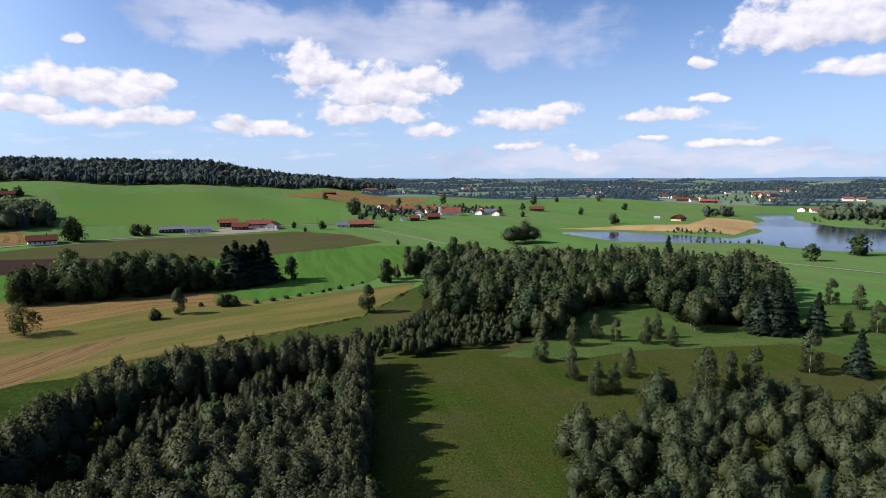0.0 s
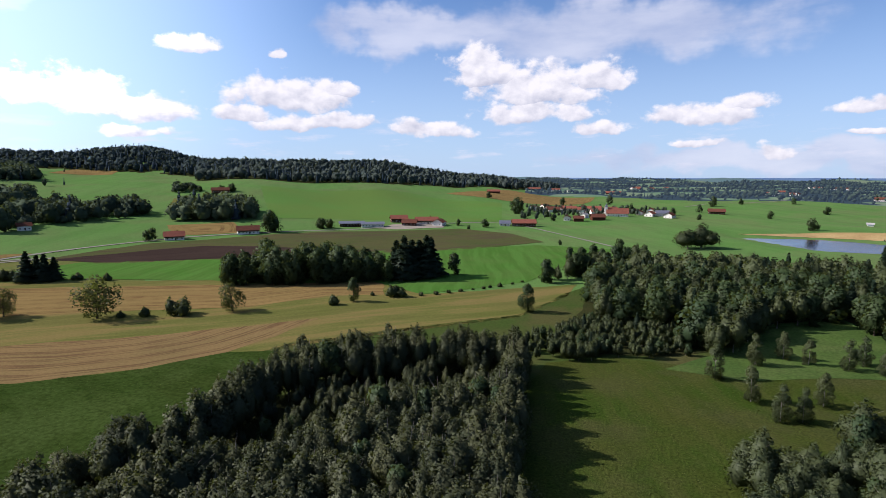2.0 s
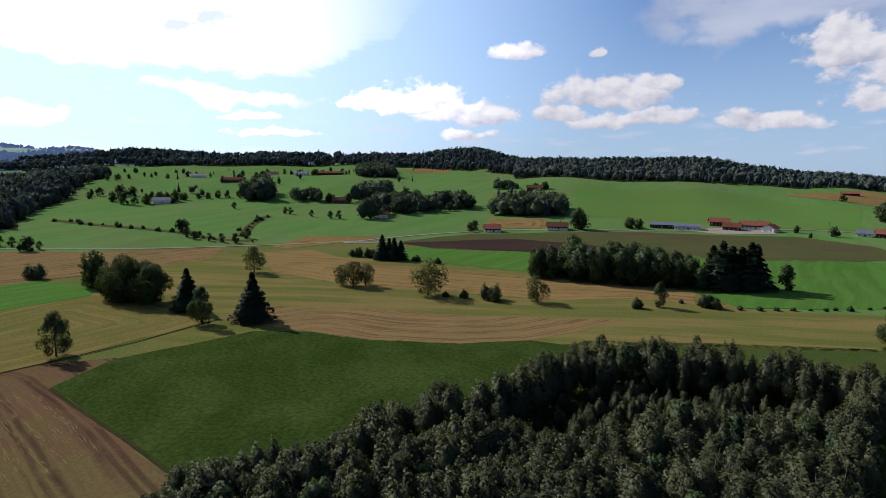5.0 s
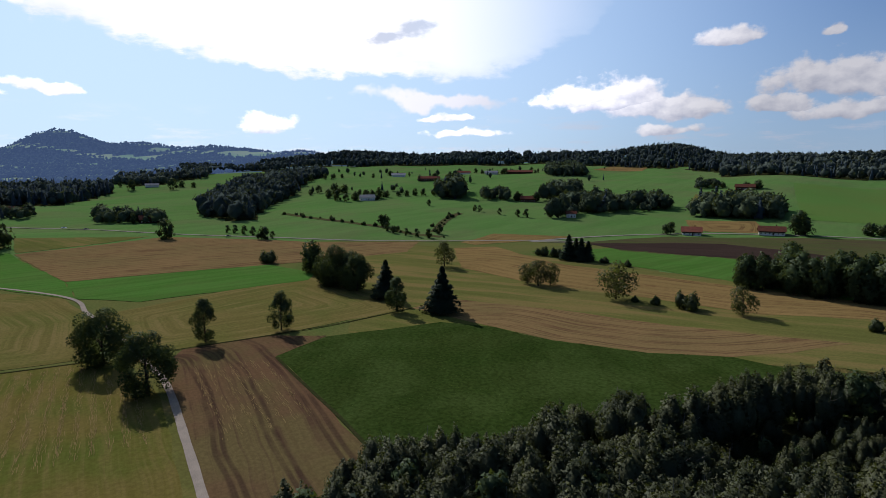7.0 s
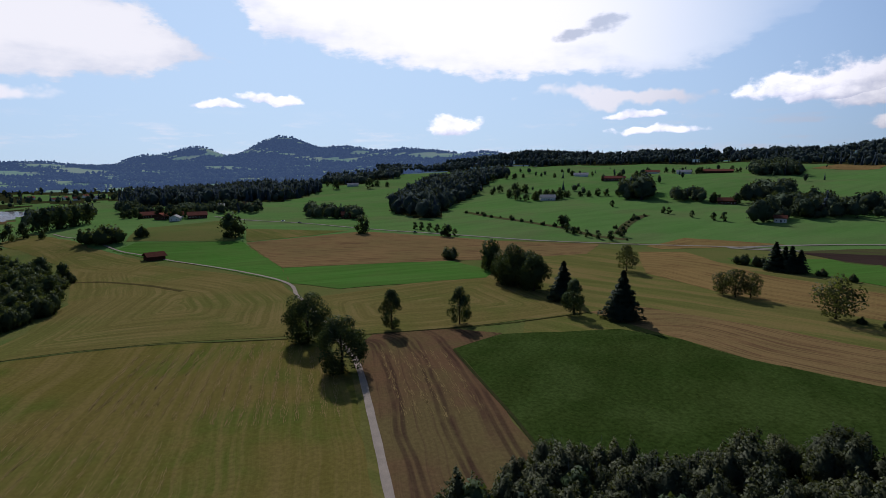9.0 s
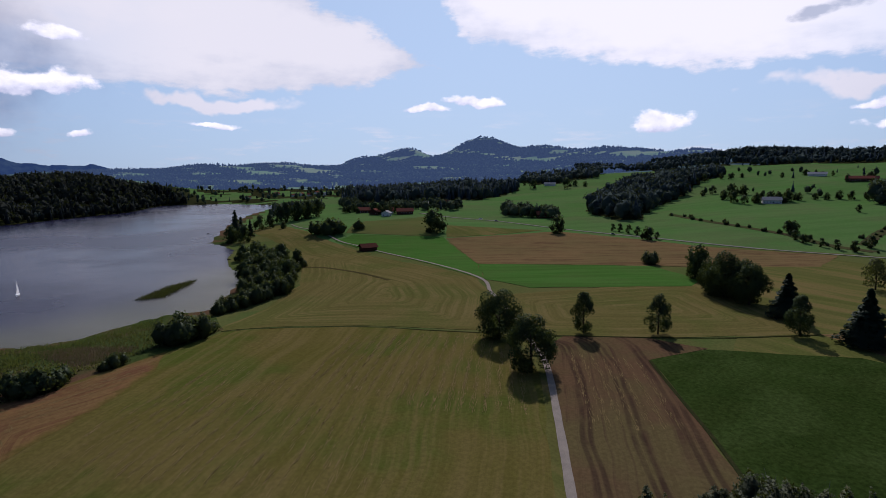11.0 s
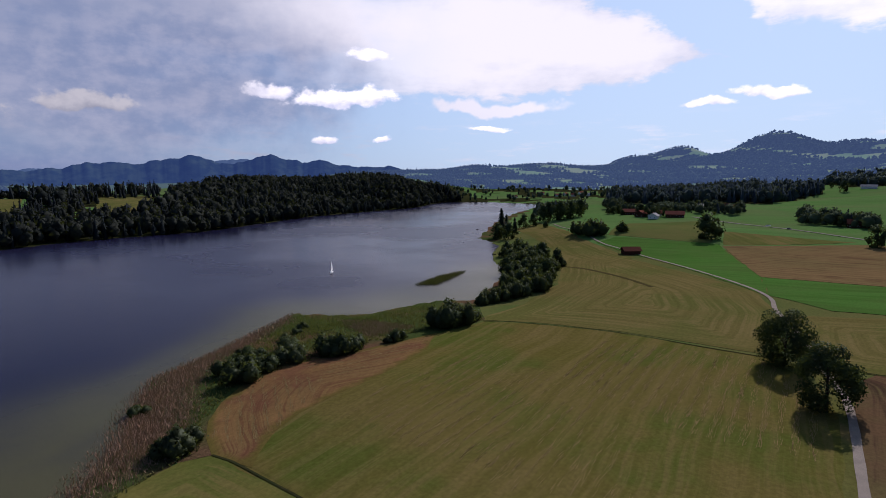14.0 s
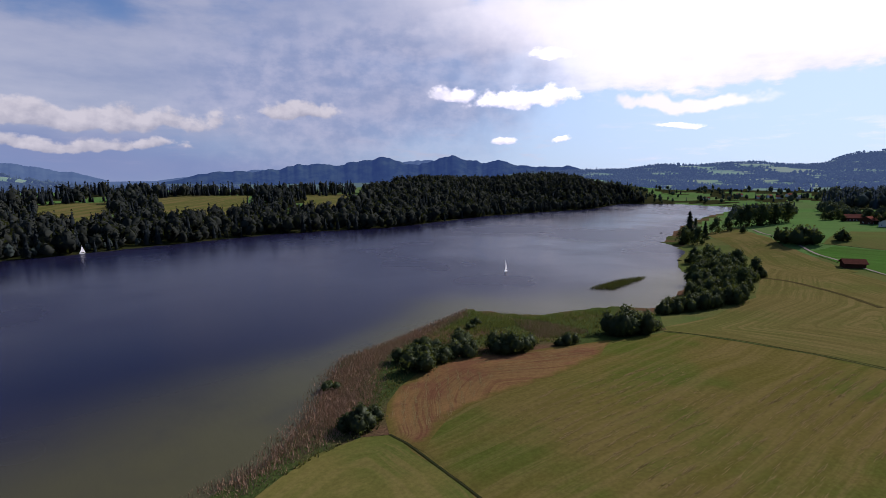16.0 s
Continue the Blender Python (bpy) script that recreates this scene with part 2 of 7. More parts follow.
    g.put(grain, raised.inputs["Height"])
    g.put(raised.outputs[0], shader.inputs["Normal"])
    g.tree.links.new(shader.outputs[0], g.node("OutputMaterial").inputs[0])
    return m


def leafy(name, colour, second, through_leaf=0.3, tone=0.35, sheen=0.012):
    """Leaves: each tree and each spray has its own shade, and some light comes through."""
    m = bpy.data.materials.new(name)
    m.use_nodes = True
    g = Graph(m.node_tree)
    tree = g.node("ObjectInfo").outputs["Random"]
    spray = g.node("NewGeometry").outputs["Random Per Island"]
    c = g.mix(tree, colour, second)
    c = g.mix(g.ramp(spray, 0.0, 1.0, 0.0, tone, soft=False), c, tuple(v * 0.35 for v in colour))
    d = g.node("BsdfDiffuse", c)
    t = g.node("BsdfTranslucent", g.mix(0.5, c, (0.16, 0.2, 0.02)))
    s = g.node("MixShader", through_leaf, d.outputs[0], t.outputs[0])
    gl = g.node("BsdfGlossy", (0.6, 0.65, 0.6), 0.55)
    s = g.node("MixShader", sheen, s.outputs[0], gl.outputs[0])
    g.tree.links.new(s.outputs[0], g.node("OutputMaterial").inputs[0])
    return m


MEADOW = material("meadow_grass", (0.0529, 0.123, 0.0276), (0.0648, 0.118, 0.0345), 0.012, 0.9, 0.5, 0.15, dark=0.3, third=(0.076, 0.112, 0.0381), third_scale=0.007, streak=25, streak_colour=(0.0676, 0.131, 0.0345), streak_width=9, streak_mix=0.5, nap=0.03)
BRIGHT = material("bright_grass", (0.041, 0.104, 0.0179), (0.0513, 0.0999, 0.0221), 0.03, 1.2, 0.4, 0.1, dark=0.25, streak=15, streak_colour=(0.0513, 0.122, 0.0243), streak_mix=0.6)
PASTURE = material("pasture_grass", (0.0484, 0.118, 0.0214), (0.0587, 0.114, 0.0255), 0.01, 1.0, 0.4, 0.1, dark=0.25, third=(0.0605, 0.106, 0.022), third_scale=0.004, nap=0.03)
WET = material("wet_grass", (0.03, 0.0511, 0.0108), (0.0391, 0.0511, 0.0144), 0.05, 0.9, 0.6, 0.2, dark=0.35, third=(0.0511, 0.0511, 0.018), third_scale=0.03, nap=0.01)
CLEARING = material("clearing_grass", (0.0475, 0.0825, 0.0196), (0.0589, 0.0825, 0.0253), 0.05, 0.9, 0.6, 0.2, dark=0.35, third=(0.038, 0.0679, 0.0172), third_scale=0.03)
DEEP = material("deep_grass", (0.02, 0.037, 0.0075), (0.027, 0.043, 0.01), 0.05, 0.8, 0.7, 0.25, dark=0.5, third=(0.034, 0.054, 0.0135), third_scale=0.035, streak=60, streak_colour=(0.03, 0.052, 0.012), streak_width=7.0, streak_mix=0.4)
OLIVE = material("mown_grass", (0.076, 0.0839, 0.0202), (0.0929, 0.0861, 0.0269), 0.02, 1.0, 0.5, 0.1, streak=-50, streak_colour=(0.122, 0.092, 0.0336), streak_width=6, nap=0.015)
STUBBLE = material("stubble", (0.166, 0.111, 0.0426), (0.14, 0.0989, 0.0374), 0.02, 1.1, 0.5, 0.1, streak_colour=(0.0885, 0.0511, 0.0222), streak_mix=0.9, round_lines=0.3, ruts=(9.0, (0.0737, 0.0452, 0.0204)), nap=0.01)
ORANGE = material("orange_stubble", (0.147, 0.096, 0.0426), (0.121, 0.089, 0.0374), 0.02, 1.1, 0.5, 0.1, streak_colour=(0.0774, 0.0438, 0.023), streak_mix=0.85, round_lines=0.24, ruts=(8.0, (0.0663, 0.0401, 0.0204)), nap=0.01)
BROWN = material("brown_stubble", (0.0958, 0.0569, 0.0307), (0.0796, 0.054, 0.0272), 0.02, 1.0, 0.5, 0.12, streak_colour=(0.0487, 0.027, 0.0187), third=(0.087, 0.0685, 0.0289), third_scale=0.02, streak_mix=0.75, round_lines=0.34, ruts=(11.0, (0.0332, 0.0204, 0.0144)))
MOWN = material("mown_field", (0.0864, 0.0751, 0.0184), (0.0988, 0.08, 0.0239), 0.03, 0.9, 0.5, 0.1, streak=97, streak_colour=(0.115, 0.088, 0.0319), streak_width=1.8, third=(0.0602, 0.0751, 0.0144), third_scale=0.018, streak_mix=0.55)
MOWN_SHORE = material("mown_shore_field", (0.0858, 0.0755, 0.0222), (0.103, 0.0834, 0.0277), 0.015, 0.9, 0.5, 0.1, streak_colour=(0.127, 0.0994, 0.0378), third=(0.076, 0.0768, 0.0202), third_scale=0.018, streak_mix=0.7, round_lines=0.3, nap=0.01)
EARTH = material("ploughed_earth", (0.0372, 0.0258, 0.0211), (0.0312, 0.0216, 0.018), 0.02, 0.8, 0.7, 0.2, streak=-45, streak_colour=(0.024, 0.0168, 0.0144), streak_width=5)
FALLOW = material("fallow_field", (0.0571, 0.0528, 0.0211), (0.0391, 0.0511, 0.0156), 0.012, 0.8, 0.6, 0.15, streak=-45, streak_colour=(0.045, 0.0336, 0.0204), streak_width=6, nap=0.02)
BOG = material("bog_meadow", (0.0314, 0.0568, 0.00902), (0.0472, 0.0568, 0.0126), 0.04, 1.6, 1.0, 0.35, dark=0.55, third=(0.0524, 0.0585, 0.0189), third_scale=0.03, streak=20, streak_colour=(0.0542, 0.0602, 0.0162), streak_width=3.5, streak_mix=0.5)
HAY = material("loose_hay", (0.17, 0.125, 0.055), (0.14, 0.105, 0.045), 0.3, 2.0, 0.3, 0.05)
STRAW = material("dry_reed", (0.292, 0.211, 0.0979), (0.243, 0.164, 0.075), 0.03, 0.7, 0.6, 0.3, dark=0.35)
REDDISH = material("raked_earth", (0.166, 0.096, 0.0373), (0.136, 0.0848, 0.0352), 0.05, 1.0, 0.5, 0.12, streak_colour=(0.0857, 0.0384, 0.0207), streak_mix=0.7, third=(0.121, 0.0595, 0.0311), third_scale=0.06, rim=(0.0857, 0.0691, 0.0186), round_lines=0.95)
PLOT = material("cut_plot", (0.089, 0.091, 0.0214), (0.111, 0.0978, 0.0277), 0.03, 0.9, 0.5, 0.1, streak_colour=(0.127, 0.1, 0.0348), third=(0.0697, 0.084, 0.0189), third_scale=0.02, streak_mix=0.6, round_lines=0.25)
MARSH = material("reed_marsh", (0.046, 0.062, 0.018), (0.038, 0.058, 0.016), 0.05, 1.2, 0.9, 0.3, dark=0.45, third=(0.1, 0.058, 0.034), third_scale=0.022)
VERGE = material("field_margin", (0.0728, 0.081, 0.0228), (0.087, 0.0839, 0.0269), 0.04, 0.9, 0.5, 0.12, dark=0.3, third=(0.0582, 0.078, 0.0202), third_scale=0.02, nap=0.02)
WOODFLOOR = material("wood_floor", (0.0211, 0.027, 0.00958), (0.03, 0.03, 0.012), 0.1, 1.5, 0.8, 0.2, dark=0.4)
GRAVEL = material("gravel", (0.221, 0.19, 0.159), (0.179, 0.155, 0.131), 0.3, 6.0, 0.4, 0.04)
ASPHALT = material("road_surface", (0.184, 0.171, 0.149), (0.154, 0.144, 0.127), 0.2, 6.0, 0.3, 0.02)
BIRCH_LEAF = leafy("birch_leaves", (0.0544, 0.0597, 0.0291), (0.0309, 0.0386, 0.0216), 0.14, 0.5)
ALDER_LEAF = leafy("alder_leaves", (0.0544, 0.0667, 0.0291), (0.0345, 0.0473, 0.0237), 0.22, 0.45)
BROAD_LEAF = leafy("broad_leaves", (0.0327, 0.0505, 0.0191), (0.0222, 0.0389, 0.0175), 0.18)
SPRUCE_LEAF = leafy("spruce_needles", (0.0121, 0.0232, 0.015), (0.0166, 0.0276, 0.0165), 0.12)
BUSH_LEAF = leafy("willow_leaves", (0.0341, 0.0496, 0.0207), (0.0455, 0.0563, 0.0276))
FRUIT_LEAF = leafy("thin_leaves", (0.0484, 0.0507, 0.0243), (0.0398, 0.0451, 0.0207))
# the blue of distance haze is put into this base colour
FAR_LEAF = leafy("haze_tinted_leaves", (0.05, 0.064, 0.055), (0.034, 0.047, 0.047), 0.12, 0.3, 0.0)
# darker leaf and needle: the storm cloud's shadow is put into the colour
SHADED_BANK_LEAF = leafy("cloud_shaded_leaves", (0.028, 0.031, 0.026), (0.018, 0.022, 0.02), 0.1, 0.35, 0.0)
SHADED_BANK_NEEDLE = leafy("cloud_shaded_needles", (0.014, 0.019, 0.021), (0.02, 0.024, 0.026), 0.06, 0.3, 0.0)
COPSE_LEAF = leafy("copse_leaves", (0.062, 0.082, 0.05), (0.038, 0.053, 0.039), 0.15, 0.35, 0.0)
# bluer than near spruce: haze tint put into the base colour
FAR_NEEDLE = leafy("haze_tinted_needles", (0.027, 0.041, 0.054), (0.036, 0.05, 0.062), 0.08, 0.3, 0.0)
REED_LEAF = leafy("reed_stems", (0.29, 0.175, 0.125), (0.21, 0.135, 0.095), 0.1, 0.4)
DARK_REED = leafy("dark_reed", (0.05, 0.043, 0.024), (0.036, 0.036, 0.02), 0.2, 0.5)
GREEN_REED = leafy("green_reed", (0.0571, 0.0897, 0.024), (0.0751, 0.0844, 0.03), 0.3, 0.6)
BARK = material("bark", (0.054, 0.042, 0.03), (0.036, 0.03, 0.024), 1.5, 9.0, 0.8, 0.05)
PALE_BARK = material("birch_bark", (0.216, 0.204, 0.18), (0.12, 0.108, 0.0958), 1.0, 7.0, 0.5, 0.03)
PLASTER = material("white_plaster", (0.646, 0.621, 0.577), (0.577, 0.551, 0.507), 0.3, 4.0, 0.2, 0.01, dark=0.08)
CREAM = material("ochre_plaster", (0.507, 0.35, 0.175), (0.454, 0.315, 0.166), 0.3, 4.0, 0.2, 0.01, dark=0.08)
TILE = material("red_tiles", (0.2, 0.072, 0.05), (0.15, 0.058, 0.042), 0.4, 3.0, 0.6, 0.05, rough=0.8)
OLD_TILE = material("brown_tiles", (0.114, 0.045, 0.03), (0.0844, 0.036, 0.027), 0.4, 3.0, 0.6, 0.05, rough=0.8)
PANEL = material("blue_grey_panels", (0.0783, 0.0844, 0.114), (0.102, 0.102, 0.126), 0.2, 2.0, 0.2, 0.02, rough=0.45, specular=0.5)
SHEET = material("pale_metal_roof", (0.29, 0.283, 0.276), (0.241, 0.235, 0.235), 0.2, 3.0, 0.2, 0.02, rough=0.45)
TIMBER = material("dark_timber", (0.045, 0.027, 0.018), (0.0331, 0.0211, 0.015), 0.6, 5.0, 0.6, 0.03)
RED_TIMBER = material("red_brown_timber", (0.0783, 0.0331, 0.0211), (0.06, 0.027, 0.018), 0.6, 5.0, 0.6, 0.03)
PAINT = material("white_paint", (0.8, 0.8, 0.78), (0.76, 0.76, 0.74), 0.5, 4.0, 0.1, 0.01, rough=0.5, dark=0.05)
DARK_PAINT = material("dark_paint", (0.06, 0.065, 0.08), (0.05, 0.055, 0.065), 0.5, 4.0, 0.1, 0.01, rough=0.35, dark=0.05, specular=0.5)
GLASS = material("window_glass", (0.03, 0.035, 0.045), (0.02, 0.025, 0.03), 0.5, 4.0, 0.05, 0.005, rough=0.08, dark=0.0, specular=0.6)


def water_material(name, specular, calm):
    m = bpy.data.materials.new(name)
    m.use_nodes = True
    g = Graph(m.node_tree)
    place = g.node("NewGeometry").outputs["Position"]
    ripple = g.noise(g.vector("MULTIPLY", place, (1.0, 0.45, 1.0)), 0.32, 3.0, 0.5)
    patch = g.ramp(g.noise(place, 0.006, 4.0, 0.55), 0.35, 0.65)
    shader = g.node("BsdfPrincipled")
    depth = g.node("Attribute")
    depth.attribute_name = "shallow"
    bed = g.math("MULTIPLY", depth.outputs["Fac"], g.ramp(g.noise(place, 0.03, 4.0, 0.6), 0.2, 0.6, 0.7, 1.0))
    deep = g.mix(patch, (0.006, 0.006, 0.0195), (0.0095, 0.0095, 0.026))
    g.put(g.mix(bed, deep, (0.052, 0.05, 0.023)), shader.inputs["Base Color"])
    g.put(g.ramp(patch, 0.0, 1.0, calm, calm + 0.09), shader.inputs["Roughness"])
    shader.inputs["IOR"].default_value = 1.33
    shader.inputs["Specular IOR Level"].default_value = specular
    raised = g.node("Bump")
    raised.inputs["Strength"].default_value = 0.14
    raised.inputs["Distance"].default_value = 0.4
    g.put(ripple, raised.inputs["Height"])
    g.put(raised.outputs[0], shader.inputs["Normal"])
    g.tree.links.new(shader.outputs[0], g.node("OutputMaterial").inputs[0])
    return m


LAKE_WATER = water_material("lake_water", 0.1, 0.19)
POND_WATER = water_material("pond_water", 0.5, 0.12)


def haze_glow_material(name, colour, second, glow):
    """Far mountains, woods and land, with the air's blue haze added as emission."""
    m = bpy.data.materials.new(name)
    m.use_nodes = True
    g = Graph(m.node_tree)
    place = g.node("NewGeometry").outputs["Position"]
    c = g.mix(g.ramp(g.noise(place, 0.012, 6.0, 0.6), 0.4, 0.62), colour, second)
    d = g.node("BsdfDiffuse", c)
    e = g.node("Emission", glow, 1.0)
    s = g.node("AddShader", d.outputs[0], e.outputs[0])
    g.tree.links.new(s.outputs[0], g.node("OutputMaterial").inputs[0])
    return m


# the last colour of each is distance haze, put in as glow
BACK_LEAF = haze_glow_material("hazed_leaves", (0.0252, 0.0378, 0.0227), (0.0111, 0.0171, 0.0141), (0.0374, 0.0635, 0.127))
BACK_NEEDLE = haze_glow_material("hazed_needles", (0.0101, 0.0171, 0.0151), (0.0252, 0.0353, 0.0252), (0.0354, 0.0606, 0.123))
PLAIN_LEAF = haze_glow_material("hazed_plain_leaves", (0.0252, 0.0363, 0.0211), (0.0121, 0.0181, 0.0141), (0.0131, 0.0211, 0.0325))
PLAIN_NEEDLE = haze_glow_material("hazed_plain_needles", (0.0101, 0.0171, 0.0151), (0.0176, 0.0252, 0.0192), (0.0131, 0.0211, 0.0325))
FAR_FLOOR = haze_glow_material("hazed_wood_floor", (0.0101, 0.0151, 0.0111), (0.0176, 0.0227, 0.0151), (0.0141, 0.0262, 0.068))
FAR_LAND = haze_glow_material("hazed_land", (0.0378, 0.063, 0.0227), (0.0479, 0.0655, 0.0277), (0.0252, 0.0454, 0.0959))
HAZE_NEAR = haze_glow_material("hazy_mountain", (0.0101, 0.0202, 0.0227), (0.0252, 0.0403, 0.0302), (0.0177, 0.036, 0.108))
HAZE_FAR = haze_glow_material("pale_hazed_mountain", (0.0151, 0.0252, 0.0302), (0.0252, 0.0378, 0.0403), (0.0504, 0.0854, 0.176))

# ---- the lie of the land ----
WATER = -5.0
# shores of the big lake and of the small one, as rounds of (x, y)
LAKE = [(-14.4, -113.3), (-29.3, -121.4), (-44.2, -137.7), (-57, -159), (-69, -178), (-97, -190), (-150, -219), (-157, -201), (-170, -189), (-213, -184),
        (-225, -170), (-312, -208), (-338, -243), (-416, -287), (-448, -338), (-604, -429), (-767, -508), (-1048, -611),
        (-1071, -764), (-1001, -857), (-809, -759), (-530, -724), (-321, -631), (-180, -637), (-59, -593), (9, -564), (65, -548), (175, -420), (190, -60), (45, -85)]
POND = [(132, 633), (204, 640), (297, 569), (374, 647), (394, 722), (466, 806), (515, 939), (599, 968), (506, 806),
        (495, 705), (528, 667), (620, 700), (560, 480), (336, 470), (293, 530), (174, 544)]
# relief by bearing from the middle (degrees to the left of north): rows of (distance, height)
SECTORS = [(-60, [(900, 0), (1400, 3), (4900, 30)]),
           (4, [(900, 0), (1400, 6), (4900, 26)]),
           (14, [(640, 0), (900, 6), (1300, 22), (1800, 44), (4900, 35)]),
           (24, [(600, 0), (850, 15), (1200, 40), (1700, 68), (4900, 45)]),
           (38, [(560, 0), (800, 20), (1150, 47), (1700, 82), (4900, 60)]),
           (55, [(480, 0), (800, 18), (1200, 50), (1550, 64), (2100, 116), (4900, 80)]),
           (75, [(480, 0), (800, 16), (1200, 44), (1600, 62), (2200, 112), (4900, 90)]),
           (88, [(470, 0), (900, 8), (1400, 28), (2200, 72), (3200, 155), (4900, 90)]),
           (101, [(430, -1), (600, 2), (900, 6), (1600, 18), (2600, 80), (3600, 160), (4900, 100)]),
           (113, [(430, -3), (600, 1), (900, 2), (1500, 4), (2300, 40), (3300, 104), (4900, 70)]),
           (125, [(430, -3), (900, -3), (1500, 2), (2200, 30), (3200, 112), (4900, 60)]),
           (138, [(430, -3), (1050, -3), (1300, 34), (1700, 50), (3200, 74), (4900, 30)]),
           (150, [(430, -3), (840, -3), (1100, 30), (1400, 42), (2500, 20), (4900, 0)]),
           (159, [(430, -3), (720, -3), (830, 5), (930, 16), (1060, 27), (1300, 28), (4900, 0)]),
           (178, [(480, -3), (560, -3), (700, 5), (820, 12), (960, 24), (1200, 28), (4900, 0)]),
           (215, [(500, 0), (900, 4), (4900, 20)]),
           (300, [(900, 0), (1400, 3), (4900, 30)])]
# rounded tops: bearing, distance, height, half-width across, half-width along
KNOLLS = [(99.8, 3700, 118, 235, 450), (93.5, 3300, 42, 150, 300), (88, 3200, 42, 140, 300), (84, 3000, 34, 140, 300), (107.0, 4300, 96, 170, 300), (109.6, 4300, 74, 190, 300), (112.6, 4300, 62, 170, 300), (44.5, 1900, 40, 130, 250), (26, 1900, 24, 260, 300), (112, 560, 6, 70, 60),
          (104, 590, 3, 60, 50), (187, 2300, 50, 200, 250), (74, 2500, 22, 160, 250), (80, 2700, 30, 140, 250), (66, 1150, 6, 120, 90), (36, 950, 5, 140, 100)]


def smooth(v):
    v = np.clip(v, 0.0, 1.0)
    return v * v * (3 - 2 * v)


def shore_distance(x, y, ring):
    """Metres from the shore, positive in the water."""
    ring = np.array(ring)
    nearest, inside = np.full(x.shape, 1e12), np.zeros(x.shape, bool)
    for (ax, ay), (bx, by) in zip(ring, np.roll(ring, -1, 0)):
        dx, dy = bx - ax, by - ay
        s = np.clip(((x - ax) * dx + (y - ay) * dy) / (dx * dx + dy * dy), 0, 1)
        nearest = np.minimum(nearest, (x - ax - s * dx) ** 2 + (y - ay - s * dy) ** 2)
        inside ^= ((ay > y) != (by > y)) & (x < dx * (y - ay) / (by - ay + 1e-12) + ax)
    return np.sqrt(nearest) * np.where(inside, 1, -1)


def ground_height(x, y):
    x, y = np.asarray(x, float), np.asarray(y, float)
    r = np.hypot(x, y)
    bearing = (np.degrees(np.arctan2(-x, y)) + 60) % 360 - 60
    h = np.zeros(x.shape)
    for (a, low), (b, high) in zip(SECTORS, SECTORS[1:]):
        here = (bearing >= a) & (bearing < b)
        if not here.any():
            continue
        f = smooth((bearing[here] - a) / (b - a))
        za, zb = (np.interp(r[here], [0, 250] + [p[0] for p in rows], [0, 0] + [p[1] for p in rows]) for rows in (low, high))
        h[here] = za * (1 - f) + zb * f
    for b, d, top, across, along in KNOLLS:
        turn = np.radians(b)
        u, v = -x * np.sin(turn) + y * np.cos(turn) - d, x * np.cos(turn) + y * np.sin(turn)
        h += top * np.exp(-((v / across) ** 2 + (u / along) ** 2))
    h += smooth((r - 300) / 900) * (3.4 * np.sin(x / 97 + 1.3) * np.sin(y / 113) + 1.6 * np.sin(x / 41 + y / 53))
    h += smooth((r - 2200) / 1500) * (14 * np.sin(x / 210 + 1) * np.sin(y / 260) + 7 * np.sin(x / 83 - y / 97))
    h = np.where(r > 250, np.maximum(h, -4.2), h)
    for ring, reach in ((LAKE, 75.0), (POND, 55.0)):
        d = shore_distance(x, y, ring)
        near = smooth(1 + d / reach)
        h = np.where(d > 0, WATER - np.minimum(2.0, d * 0.12), h * (1 - near) + WATER * near)
    return h

# ---- mesh helpers ----
def mesh_of(name, verts, faces, mats, smooth_faces=False, which=None):
    me = bpy.data.meshes.new(name)
    me.from_pydata([tuple(v) for v in verts], [], [tuple(f) for f in faces])
    for m in mats if isinstance(mats, (list, tuple)) else [mats]:
        me.materials.append(m)
    if which is not None:
        me.polygons.foreach_set("material_index", which)
    if smooth_faces:
        me.polygons.foreach_set("use_smooth", [True] * len(me.polygons))
    me.update()
    return me


def part(name, me, parent, label="", m=None):
    ob = new(name, me)
    ob.parent = parent
    if m is not None:
        ob.matrix_basis = m
    return tagged(ob, label) if label else ob


def height_at(x, y):
    return float(ground_height(np.array([x]), np.array([y]))[0])


def inside_ring(x, y, ring):
    return shore_distance(np.asarray(x, float), np.asarray(y, float), ring) > 0


def box(verts, faces, lo, hi):
    n = len(verts)
    verts += [(x, y, z) for z in (lo[2], hi[2]) for y in (lo[1], hi[1]) for x in (lo[0], hi[0])]
    faces += [tuple(n + i for i in f) for f in ((0, 2, 3, 1), (4, 5, 7, 6), (0, 1, 5, 4), (2, 6, 7, 3), (0, 4, 6, 2), (1, 3, 7, 5))]


